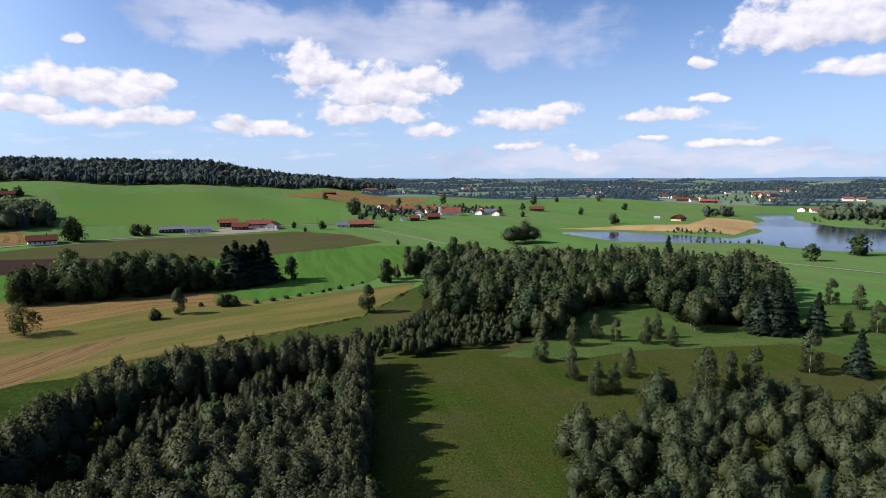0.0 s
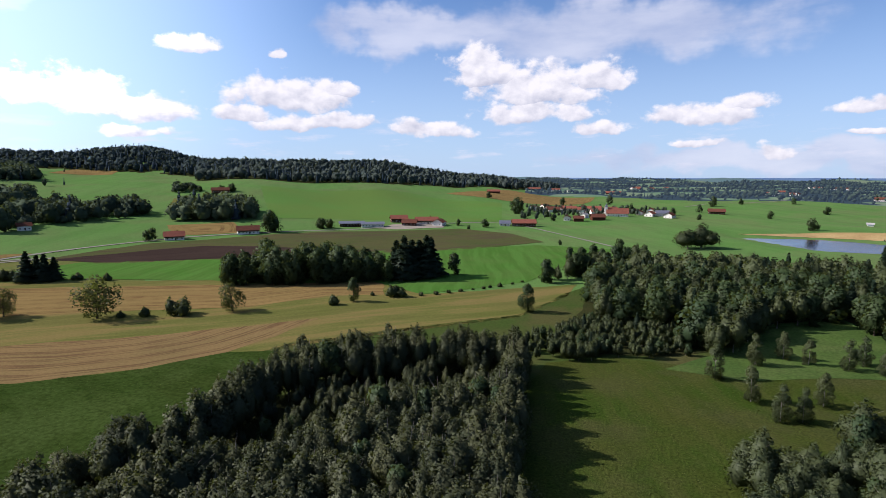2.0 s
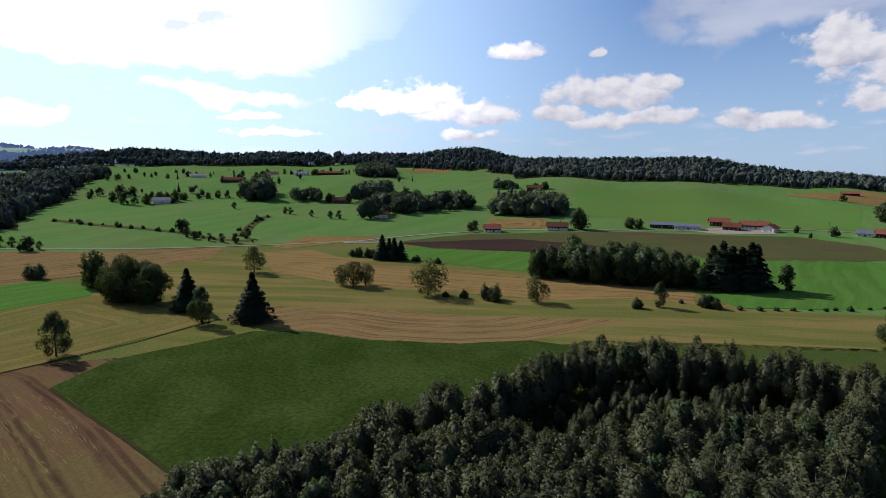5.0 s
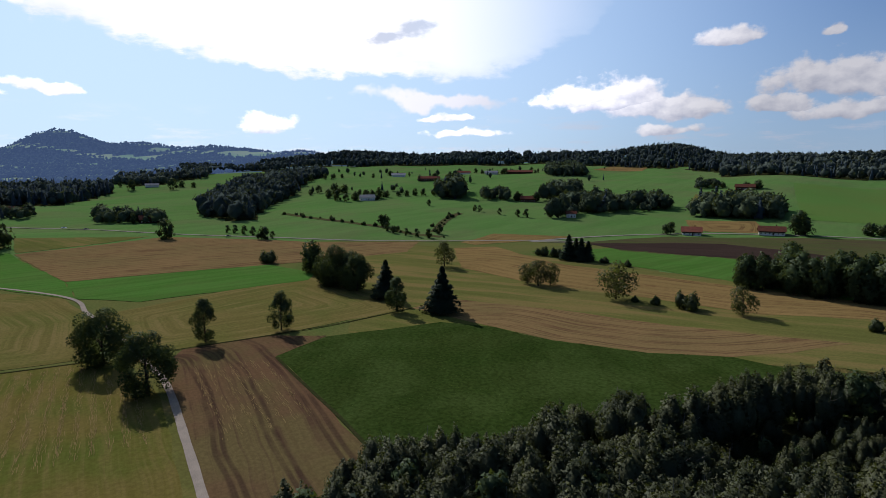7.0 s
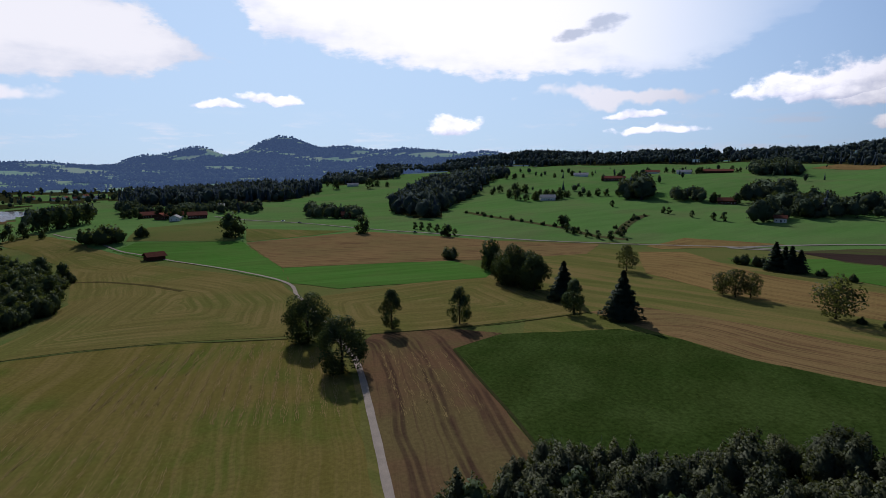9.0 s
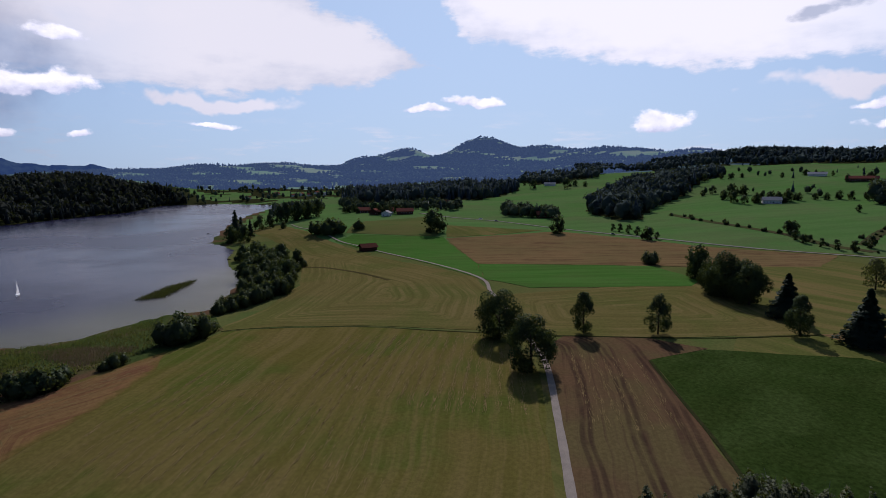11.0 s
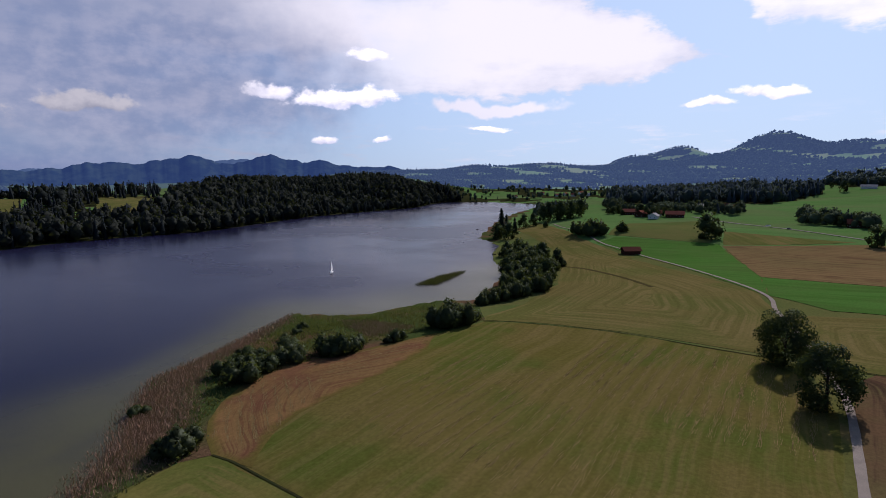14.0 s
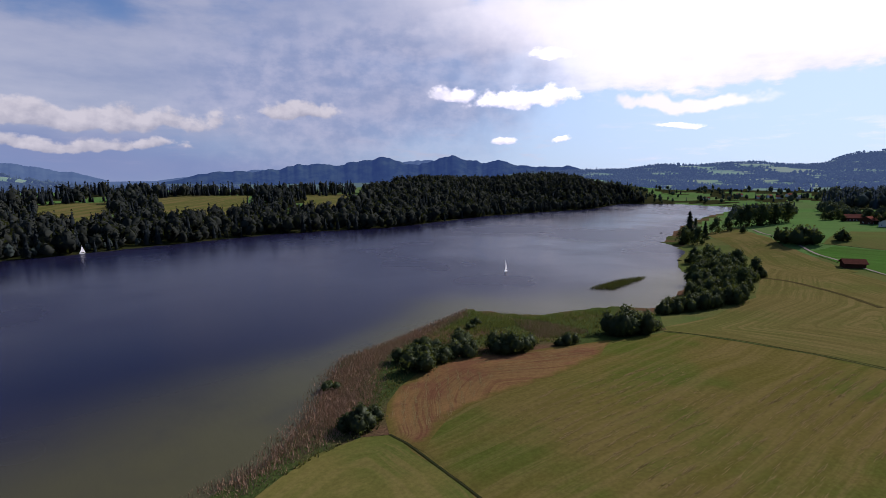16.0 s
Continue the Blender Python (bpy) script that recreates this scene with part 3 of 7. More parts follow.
# far woods: name, ring, spacing, height, share of spruce, sprays, clearings from, size of clearings, label
FAR_WOODS = [
    ("hill_wood", [(-758, 904), (-590, 1022), (-445, 1222), (-312, 1467), (-166, 1893), (-209, 2391), (-787, 2161), (-1350, 1609)], 17, 19, 0.35, 34, -9, 120, "dark mixed wood along the low hill"),
    ("ridge_wood", [(-818, 1010), (-1043, 1007), (-1451, 979), (-1599, 712), (-1782, 251), (-1950, -34), (-2250, -39), (-2327, 327), (-1992, 1150), (-1322, 1632)], 17, 20, 0.4, 32, -0.55, 95, "dark spruce wood on the ridge"),
    ("knoll_wood", [(-1140, 1288), (-1278, 1151), (-1546, 1392), (-1378, 1558)], 15, 19, 0.5, 34, -9, 90, "dense wood on the rounded top of the ridge"),
    ("backdrop_slopes", [(-1935, 238), (-1696, -119), (-1597, -581), (-1451, -979), (-1367, -1320), (-1726, -1667), (-2208, -804), (-2432, 299)], 14, 15, 0.35, 12, -0.12, 90, "dark wood patches and hedges on the lower slopes"),
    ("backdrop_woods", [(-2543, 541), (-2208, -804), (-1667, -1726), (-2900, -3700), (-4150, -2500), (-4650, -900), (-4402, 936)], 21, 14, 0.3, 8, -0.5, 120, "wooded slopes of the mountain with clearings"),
    ("valley_wood", [(-1010, -455), (-1040, -380), (-1000, -262), (-1012, -185), (-1235, -172), (-1330, -150), (-1500, -190), (-1560, -420), (-1500, -540), (-1240, -545)], 13, 23, 0.6, 40, -9, 90, "dense dark spruce wood behind the hamlet"),
    ("slope_wood", [(-806, 6), (-740, 8), (-674, 34), (-662, 60), (-760, 82), (-834, 95), (-954, 145), (-1081, 188), (-1300, 285), (-1480, 300), (-1560, 180), (-1400, 110), (-1103, 39)], 12.5, 22, 0.22, 60, -9, 90, "mixed wood running up the slope"),
    ("slope_wood", [(-1519, -125), (-1467, -63), (-1628, -38), (-1660, 27), (-1850, 60), (-1950, -60), (-1900, -200), (-1708, -206)], 14, 19, 0.3, 36, -9, 90, "dark wood above the valley farm"),
    ("bank_wood", [(62, -526), (9, -535), (-56, -559), (-170, -601), (-304, -597), (-501, -685), (-769, -722), (-938, -815), (-1041, -828), (-1132, -984), (-1138, -1263), (-750, -1299), (-447, -1005), (-344, -810), (-287, -789), (-189, -757), (-103, -733), (-0, -700), (122, -689), (97, -551)], 11.5, 19, 0.3, 56, -9, 90, "dark mixed wood on the far lake bank"),
    ("bank_top_wood", [(156, -886), (-36, -1019), (-148, -1050), (-287, -1000), (-399, -939), (-488, -1151), (-181, -1287), (208, -1182)], 15, 20, 0.8, 30, -0.5, 60, "spruces along the hilltop above the bank"),
    ("bank_top_wood", [(-253, -759), (-158, -743), (-209, -937), (-252, -1009), (-324, -999)], 13, 18, 0.7, 40, -0.7, 45, "spruces and bushes between the bank fields"),
    ("bank_top_wood", [(-69, -717), (-12, -690), (-17, -980), (-87, -996)], 13, 17, 0.6, 40, -0.8, 45, "spruces and bushes between the bank fields"),
    ("bank_top_wood", [(48, -688), (120, -680), (174, -985), (68, -978)], 14, 17, 0.5, 40, -0.8, 45, "mixed trees above the bank"),
    ("backdrop_hill", [(-395, -1858), (395, -1858), (582, -2739), (-582, -2739)], 22, 16, 0.5, 12, -0.7, 100, "dark wooded hill behind the bank"),
    ("backdrop_plain_woods", [(-209, 1485), (234, 1329), (549, 1178), (803, 958), (3011, 3344), (-626, 4456)], 27, 13, 0.3, 10, -0.12, 150, "woods and tree rows on the far plain"),
    ("valley_trees", [(-1159, -468), (-929, -836), (-1338, -1204), (-1669, -674)], 30, 13, 0.2, 22, -0.2, 50, "scattered trees and orchards in the valley"),
]


def clearing(x, y, size):
    """Woods stand where this wave over the plan is high; the ground material uses the same wave."""
    u, v = x / size, y / size
    bent = np.sin(u + 1.7 + 1.3 * np.sin(v * 0.53)) * np.sin(v * 0.83 + 0.6 + 1.1 * np.sin(u * 0.61))
    return bent + 0.6 * np.sin(u * 2.33 - v * 2.0) + 0.38 * np.sin(u * 4.9 + v * 5.7 + 1.4 * np.sin(v * 2.1))


def hazed_cover(name, size, least, wood, meadow, glow):
    """Far land: wood floor and clearings, divided by the wave that sets the trees; kilometres of haze are added as
    emission.
    """
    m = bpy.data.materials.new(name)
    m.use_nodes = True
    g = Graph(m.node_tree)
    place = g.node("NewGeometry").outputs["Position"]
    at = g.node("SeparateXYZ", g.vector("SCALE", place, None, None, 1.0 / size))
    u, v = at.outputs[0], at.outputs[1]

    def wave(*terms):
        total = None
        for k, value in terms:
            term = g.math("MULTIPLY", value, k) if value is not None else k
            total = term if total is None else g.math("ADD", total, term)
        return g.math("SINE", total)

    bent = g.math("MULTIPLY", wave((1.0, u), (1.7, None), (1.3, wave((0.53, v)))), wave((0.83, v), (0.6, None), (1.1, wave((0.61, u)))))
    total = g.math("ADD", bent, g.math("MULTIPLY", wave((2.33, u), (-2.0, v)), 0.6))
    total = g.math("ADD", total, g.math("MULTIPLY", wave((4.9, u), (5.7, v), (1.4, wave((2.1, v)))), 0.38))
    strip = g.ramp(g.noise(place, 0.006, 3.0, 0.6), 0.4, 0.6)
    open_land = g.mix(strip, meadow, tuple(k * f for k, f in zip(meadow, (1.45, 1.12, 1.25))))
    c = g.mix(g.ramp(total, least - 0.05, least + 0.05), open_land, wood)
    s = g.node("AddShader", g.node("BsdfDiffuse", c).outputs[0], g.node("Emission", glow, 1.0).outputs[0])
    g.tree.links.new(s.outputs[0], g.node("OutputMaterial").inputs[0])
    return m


# ---- ground: one sheet out to the horizon ----
def build_ground():
    bearings = np.radians(np.concatenate([np.arange(-44, 190, 0.6), np.arange(190, 316, 4.0)]))
    rings = 12 * (4950 / 12) ** (np.arange(0, 311) / 310)
    b, r = np.meshgrid(bearings, rings)
    x, y = -r * np.sin(b), r * np.cos(b)
    z = ground_height(x, y)
    n, k = b.shape[1], b.shape[0]
    verts = np.stack([x.ravel(), y.ravel(), z.ravel()], 1).tolist() + [(0, 0, 0)]
    i = np.arange(n)
    faces = []
    for j in range(k - 1):
        faces += np.stack([j * n + i, j * n + (i + 1) % n, (j + 1) * n + (i + 1) % n, (j + 1) * n + i], 1)[:, ::-1].tolist()
    faces += [(int((q + 1) % n), int(q), len(verts) - 1)[::-1] for q in i]
    cx, cy = (sum(np.roll(np.roll(q, -i, 0), -j, 1) for i, j in ((0, 0), (1, 0), (0, 1), (1, 1)))[:-1].ravel() / 4 for q in (x, y))
    floor = np.zeros(cx.shape, int)
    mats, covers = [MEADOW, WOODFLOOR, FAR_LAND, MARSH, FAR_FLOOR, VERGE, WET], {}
    for wood in FAR_WOODS:
        if wood[0].startswith("backdrop"):
            # blue haze by distance, put into the ground's own glow
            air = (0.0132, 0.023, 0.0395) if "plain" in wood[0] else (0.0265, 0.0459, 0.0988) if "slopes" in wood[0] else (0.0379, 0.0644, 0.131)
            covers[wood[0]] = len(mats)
            mats.append(hazed_cover(wood[0] + "_cover", wood[7], wood[6], (0.011, 0.017, 0.014), (0.06, 0.098, 0.042) if "plain" in wood[0] else (0.095, 0.15, 0.06), air))
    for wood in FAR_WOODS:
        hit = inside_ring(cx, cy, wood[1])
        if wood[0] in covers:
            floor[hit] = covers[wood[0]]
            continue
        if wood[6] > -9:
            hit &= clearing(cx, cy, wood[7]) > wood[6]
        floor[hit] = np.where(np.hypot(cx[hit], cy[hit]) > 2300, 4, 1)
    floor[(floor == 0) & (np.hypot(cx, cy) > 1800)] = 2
    fringe = shore_distance(cx, cy, LAKE)
    floor[(floor == 0) & (fringe > -16) & (np.hypot(cx, cy) < 1000)] = 3
    far, turn = np.hypot(cx, cy), np.degrees(np.arctan2(-cx, cy))
    floor[(floor == 0) & (far < 480) & (turn > 45) & (turn < 150)] = 5
    floor[(floor == 0) & (far < 240) & (turn > -60) & (turn <= 45)] = 6
    which = floor.tolist() + [0] * n
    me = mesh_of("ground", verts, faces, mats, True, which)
    tagged(new("ground", me), "rolling green meadow land reaching to the horizon", "ground", kind="structure")


build_ground()
def build_water(name, ring, label, reaches):
    xs, ys = [p[0] for p in ring], [p[1] for p in ring]
    gx, gy = np.meshgrid(np.linspace(min(xs) - 30, max(xs) + 30, 60), np.linspace(min(ys) - 30, max(ys) + 30, 60))
    z = np.full(gx.shape, WATER)
    n = gx.shape[1]
    i, j = np.meshgrid(np.arange(n - 1), np.arange(gx.shape[0] - 1))
    q = (j * n + i).ravel()
    me = mesh_of(name, np.stack([gx.ravel(), gy.ravel(), z.ravel()], 1).tolist(), np.stack([q, q + 1, q + n + 1, q + n], 1).tolist(), POND_WATER if name == "water_pond" else LAKE_WATER)
    near = np.full(gx.shape, 1e9)
    for k, reach in enumerate(reaches):
        (ax, ay), (bx, by) = ring[k - 1], ring[k]
        dx, dy = bx - ax, by - ay
        s = np.clip(((gx - ax) * dx + (gy - ay) * dy) / (dx * dx + dy * dy), 0, 1)
        near = np.minimum(near, np.hypot(gx - ax - s * dx, gy - ay - s * dy) / reach)
    me.attributes.new("shallow", "FLOAT", "POINT").data.foreach_set("value", smooth(1.15 - near).ravel())
    tagged(new(name, me), label, "lake", kind="structure")


build_water("water_lake", LAKE, "dark blue lake with sandy shallows near the reeds", [82, 82, 70, 50, 26, 22, 30, 42, 52, 52, 52, 46])
build_water("water_pond", POND, "small grey-blue lake beside pale reed beds", [10])


def drape(bm, lift):
    bm.verts.ensure_lookup_table()
    xy = np.array([v.co[:2] for v in bm.verts])
    z = ground_height(xy[:, 0], xy[:, 1])
    r = np.hypot(xy[:, 0], xy[:, 1])
    for v, h, d in zip(bm.verts, z, r):
        v.co.z = h + lift * (0.45 + d / 600)


def field(name, ring, mat, label, level=1, ragged=0.5, lead=()):
    """A field lying on the land: its ring is roughened, cut into small squares and laid on the ground."""
    rng = np.random.default_rng(len(ring) * 31 + int(abs(ring[0][0])))
    pts = []
    for (ax, ay), (bx, by) in zip(ring, ring[1:] + ring[:1]):
        k = max(1, int(math.hypot(bx - ax, by - ay) / 9))
        for i in range(k):
            j = rng.normal(0, ragged, 2) if i else (0, 0)
            pts.append((ax + (bx - ax) * i / k + j[0], ay + (by - ay) * i / k + j[1]))
    bm = bmesh.new()
    face = bm.faces.new([bm.verts.new((x, y, 0)) for x, y in pts])
    bmesh.ops.triangulate(bm, faces=[face])
    xs, ys = [p[0] for p in pts], [p[1] for p in pts]
    away = max(60, min(math.hypot(x, y) for x, y in pts))
    cell = max(2.5 if mat is REDDISH else 5.0, away * 0.022, (max(xs) - min(xs)) / 70, (max(ys) - min(ys)) / 70)
    for axis, low, high in ((0, min(xs), max(xs)), (1, min(ys), max(ys))):
        at = low + cell
        while at < high:
            co, no = [0, 0, 0], [0, 0, 0]
            co[axis], no[axis] = at, 1
            bmesh.ops.bisect_plane(bm, geom=bm.verts[:] + bm.edges[:] + bm.faces[:], plane_co=co, plane_no=no)
            at += cell
    drape(bm, 0.04 + 0.05 * level)
    bmesh.ops.recalc_face_normals(bm, faces=bm.faces[:])
    if sum(f.normal.z for f in bm.faces) < 0:
        bmesh.ops.reverse_faces(bm, faces=bm.faces[:])
    me = bpy.data.meshes.new(name)
    bm.to_mesh(me)
    bm.free()
    me.materials.append(mat)
    if mat in (REDDISH, MOWN_SHORE, ORANGE, PLOT, STUBBLE, BROWN):
        spots = np.array([v.co[:2] for v in me.vertices])
        me.attributes.new("inward", "FLOAT", "POINT").data.foreach_set("value", np.maximum(0, shore_distance(spots[:, 0], spots[:, 1], ring)))
        edge = [ring[i] for i in lead] if lead else ring
        me.attributes.new("swath", "FLOAT", "POINT").data.foreach_set("value", np.abs(shore_distance(spots[:, 0], spots[:, 1], edge + edge[-2:0:-1] if lead else edge)))
    me.polygons.foreach_set("use_smooth", [True] * len(me.polygons))
    tagged(new(name, me), label, "field", kind="structure")


def curve_points(pts, step):
    """Points every so many metres along a smooth line through pts."""
    pts = [Vector((*p, 0)) for p in pts]
    pts = [2 * pts[0] - pts[1]] + pts + [2 * pts[-1] - pts[-2]]
    out = []
    for a, b, c, d in zip(pts, pts[1:], pts[2:], pts[3:]):
        k = max(1, int((c - b).length / step))
        for i in range(k):
            s = i / k
            out.append(0.5 * (2 * b + (c - a) * s + (2 * a - 5 * b + 4 * c - d) * s * s + (3 * b - a - 3 * c + d) * s ** 3))
    return out + [pts[-2]]


def ribbon(name, pts, width, mat, label, category="road", level=3):
    line = curve_points(pts, 4.0)
    bm = bmesh.new()
    rows = []
    for i, p in enumerate(line):
        along = (line[min(i + 1, len(line) - 1)] - line[max(i - 1, 0)]).normalized()
        side = Vector((-along.y, along.x, 0))
        w = width * (1 + 0.06 * math.sin(i * 1.7))
        rows.append([bm.verts.new(p + side * w * s) for s in (0.5, 0.17, -0.17, -0.5)])
    for a, b in zip(rows, rows[1:]):
        for k in range(3):
            bm.faces.new((a[k], a[k + 1], b[k + 1], b[k]))
    drape(bm, 0.04 + 0.05 * level)
    if sum(f.normal.z for f in bm.faces) < 0:
        bmesh.ops.reverse_faces(bm, faces=bm.faces[:])
    bm.normal_update()
    if sum(f.normal.z for f in bm.faces) < 0:
        bmesh.ops.reverse_faces(bm, faces=bm.faces[:])
    me = bpy.data.meshes.new(name)
    bm.to_mesh(me)
    bm.free()
    me.materials.append(mat)
    tagged(new(name, me), label, category, kind="structure")


# ---- fields ----
field("bog_field", [(-18.9, 95.5), (-21.7, 143.9), (-17, 172), (3, 183), (40, 179), (68, 188), (95, 197), (125, 197), (140, 172), (80.5, 95.5), (40.7, 95.5)],
      BOG, "rough bog meadow of olive grass with reddish patches")
field("clearing", [(18, 176), (36, 197), (60, 238), (91, 256), (104, 216), (131, 206), (169, 251), (197, 245), (136, 166), (121, 190), (65, 182), (39, 172)], CLEARING, "green grass of the forest clearing", 3)
field("wet_meadow", [(-6, 308), (-17, 285), (-35, 230), (-105, 167), (-113, 127), (-64, 145), (-26, 180), (0, 213), (11, 271)], WET, "unmown green meadow behind the birch wood", 1)
field("mown_field", [(-432, 113), (-419, 160), (-329, 214), (-211, 258), (-123, 281), (-87, 257), (-15, 305), (-17, 277), (-34, 226), (-103, 164), (-136, 125), (-181, 99), (-194, 70), (-192, 48)],
      OLIVE, "mown hay meadow, olive green with pale swathes")
field("stubble_field", [(-387, 180), (-380, 213), (-295, 208), (-198, 248), (-145, 268), (-117, 279), (-104, 251), (-129, 240), (-152, 209), (-209, 181), (-247, 159), (-304, 147)],
      STUBBLE, "golden stubble field with mowing lines", 2, 0.5, range(6, 12))
field("stubble_field", [(-200, 92), (-221, 83), (-230, 106), (-194, 137), (-154, 163), (-112, 201), (-114, 173), (-119, 152), (-133, 131), (-157, 111), (-180, 101)],
      ORANGE, "golden brown stubble strip beside the dark meadow", 2, 0.5, range(5, 11))
field("meadow_strip", [(-349, 224), (-337, 288), (-231, 357), (-132, 424), (-56, 472), (7, 462), (-24, 375), (-42, 304), (-87, 257), (-123, 281), (-172, 260), (-211, 258), (-281, 240)],
      BRIGHT, "bright green meadow strip below the ploughed field", 2)
field("ploughed_field", [(-368, 289), (-340, 351), (-318, 385), (-264, 394), (-210, 394), (-225, 350), (-282, 315), (-327, 290)], EARTH, "dark purple-brown ploughed field", 3)
field("fallow_field", [(-374, 297), (-370, 382), (-330, 452), (-264, 520), (-154, 588), (-93, 558), (-54, 496), (-104, 433), (-188, 370), (-244, 334), (-322, 286)], FALLOW, "olive-brown harvested field beside the farm road", 2)
field("dark_meadow", [(-179, 21), (-194, 41), (-195, 85), (-180, 101), (-157, 111), (-133, 131), (-119, 152), (-104, 158), (-92.8, 108.7), (-90.8, 64.6), (-93.3, 33.2), (-109.1, 30.9), (-134.9, 27.9)],
      DEEP, "dark green wet meadow beside the birch wood", 2)
field("brown_field", [(-199, -6), (-203, 24), (-195, 41), (-179, 21), (-134.9, 27.9), (-109.1, 30.9), (-91.4, 28.2), (-83.1, 5.7), (-83.8, -0.4), (-108.3, -2.9), (-156, -7), (-185, -11)],
      BROWN, "brown stubble field beside the gravel track", 2, 0.5, range(8, 12))
field("mown_field", [(-198, -25), (-261, -40), (-271, -23), (-319, 60), (-245, 78), (-221, 83), (-204, 24), (-200, -6)], MOWN_SHORE, "mown field with single trees, olive brown", 2)
field("meadow_strip", [(-302, -52), (-355, -66), (-365, 42), (-323, 62), (-303, 54), (-283, -25)], BRIGHT, "bright green meadow strip between stubble fields", 3)
field("meadow_strip", [(-450, -210), (-479, -205), (-491, -123), (-355, -66), (-302, -52), (-395, -137)], BRIGHT, "bright green meadow beside the field hut", 3)
field("stubble_field", [(-485, -119), (-555, -25), (-466, 92), (-436, 170), (-383, 141), (-367, 65), (-357, -66)], ORANGE, "orange-brown stubble field below the road", 2, 0.5, range(4, 7))
field("front_field", [(-198, -34), (-195, -81), (-186, -114), (-179, -131), (-155, -134), (-136, -137), (-120, -141), (-111, -148), (-102, -153), (-93, -152), (-84, -149), (-73, -143), (-64.9, -134.2), (-60.2, -125.8), (-56.9, -115.7), (-58.7, -113.7), (-58.6, -96.9), (-56.1, -71.4), (-65.0, -42.6), (-84.7, -3.9), (-103.8, -4.7), (-158, -11), (-175, -16)],
      MOWN, "wide mown field of olive grass with pale swathe marks", 2)
field("raked_strip", [(-56.5, -116.1), (-60.1, -125.9), (-65.0, -134.6), (-73, -143), (-84, -150), (-93, -153), (-103, -153), (-111, -148), (-121, -142), (-137, -137), (-155, -135), (-136, -123), (-115, -118), (-100, -117), (-89.8, -117.4), (-80.1, -116.8), (-71.1, -113.7), (-63.6, -108.0), (-58.6, -103.2)], REDDISH, "tan and reddish raked strip along the field edge", 3, 0.3, range(11))
field("shore_field", [(-180, -135), (-277, -151), (-408, -219), (-460, -232), (-397, -161), (-310, -60), (-261, -40), (-201, -34), (-197, -82), (-188, -115)],
      MOWN_SHORE, "mown field with curved lines above the lake shore", 2)
field("shore_meadow", [(-164, -131), (-195, -147), (-272, -184), (-339, -239), (-424, -302), (-509, -332), (-494, -291), (-407, -226), (-334, -181), (-268, -146), (-215, -138), (-179, -131)], VERGE, "unmown grass under the trees on the shore", 1)
field("mown_field", [(-544, -356), (-613, -364), (-576, -323), (-465, -235), (-441, -205), (-412, -174), (-402, -157), (-358, -159), (-365, -182), (-382, -207), (-450, -266)], MOWN_SHORE, "mown slope between the track and the shore trees", 3)
field("bank_field", [(-172, -781), (-65, -742), (-92, -1046), (-171, -1077), (-243, -1052)], OLIVE, "yellow-green hay meadow on the far bank", 3)
field("bank_field", [(-328, -795), (-256, -789), (-324, -999), (-404, -980)], OLIVE, "small hay meadow on the far bank", 3)
field("bank_field", [(-12, -710), (55, -698), (75, -957), (-17, -1000)], OLIVE, "hay meadow above the far bank", 3)
field("knoll_field", [(-483, -214), (-646, -263), (-704, -201), (-528, -134), (-492, -130)], VERGE, "brown-green knoll beside the hamlet", 2)
field("knoll_field", [(-490, -119), (-558, -136), (-568, -89), (-564, -38), (-530, -68)], OLIVE, "olive strip of meadow below the road", 2)
field("pale_crop", [(-540, 590), (-587, 652), (-543, 666), (-506, 616)], OLIVE, "pale meadow patch beside the copse", 2)
field("pale_crop", [(-1090, 871), (-1181, 1010), (-1072, 1027), (-1008, 948)], STUBBLE, "pale crop patch below the ridge wood", 2)
field("corner_meadow", [(-22.8, -108.3), (-39.1, -118.6), (-50.9, -120.0), (-57.8, -115.7), (-56.8, -82.9), (-52.8, -65.8), (-15.2, -96.5)], PLOT, "small rounded meadow behind a ditch", 2)
field("pale_crop", [(-416, 200), (-448, 249), (-400, 304), (-401, 266), (-398, 204)], STUBBLE, "small tan crop patch beside the road", 2)
field("pale_crop", [(-436, 472), (-388, 516), (-343, 468), (-388, 429)], STUBBLE, "tan garden field between two farmhouses", 2)
field("pale_crop", [(-323, 1115), (-233, 1420), (-34, 1399), (-50, 1122), (-197, 1070)], STUBBLE, "pale cut crop field behind the village", 2)
field("farm_yard", [(-239, 562), (-236, 594), (-200, 630), (-179, 621), (-175, 593), (-218, 561)], GRAVEL, "pale trodden yard of the farm", 3)
field("upper_meadow", [(-553, 809), (-377, 1036), (-186, 1005), (-129, 696), (-187, 653), (-309, 609), (-369, 559)], PASTURE, "smooth green pasture on the hillside", 1)
field("dry_reeds", [(130, 656), (216, 678), (293, 667), (381, 813), (433, 787), (407, 710), (312, 598), (208, 653)], STRAW, "pale dry reed bed on the lake shore", 3)
field("reed_marsh", [(-13.5, -112.7), (-29.2, -120.9), (-44.5, -137.5), (-57, -158), (-69, -178), (-146, -213), (-203, -185), (-210, -156), (-183, -133), (-131, -134), (-102, -152), (-84, -149), (-66, -136), (-56.8, -116.6), (-49.1, -121.1), (-38.5, -118.8), (-22.2, -108.2)],
      MARSH, "reed marsh with sedge between field and lake", 2)
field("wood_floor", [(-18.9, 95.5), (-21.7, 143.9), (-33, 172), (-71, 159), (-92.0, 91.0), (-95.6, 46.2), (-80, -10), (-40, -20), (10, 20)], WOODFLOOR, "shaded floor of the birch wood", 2)
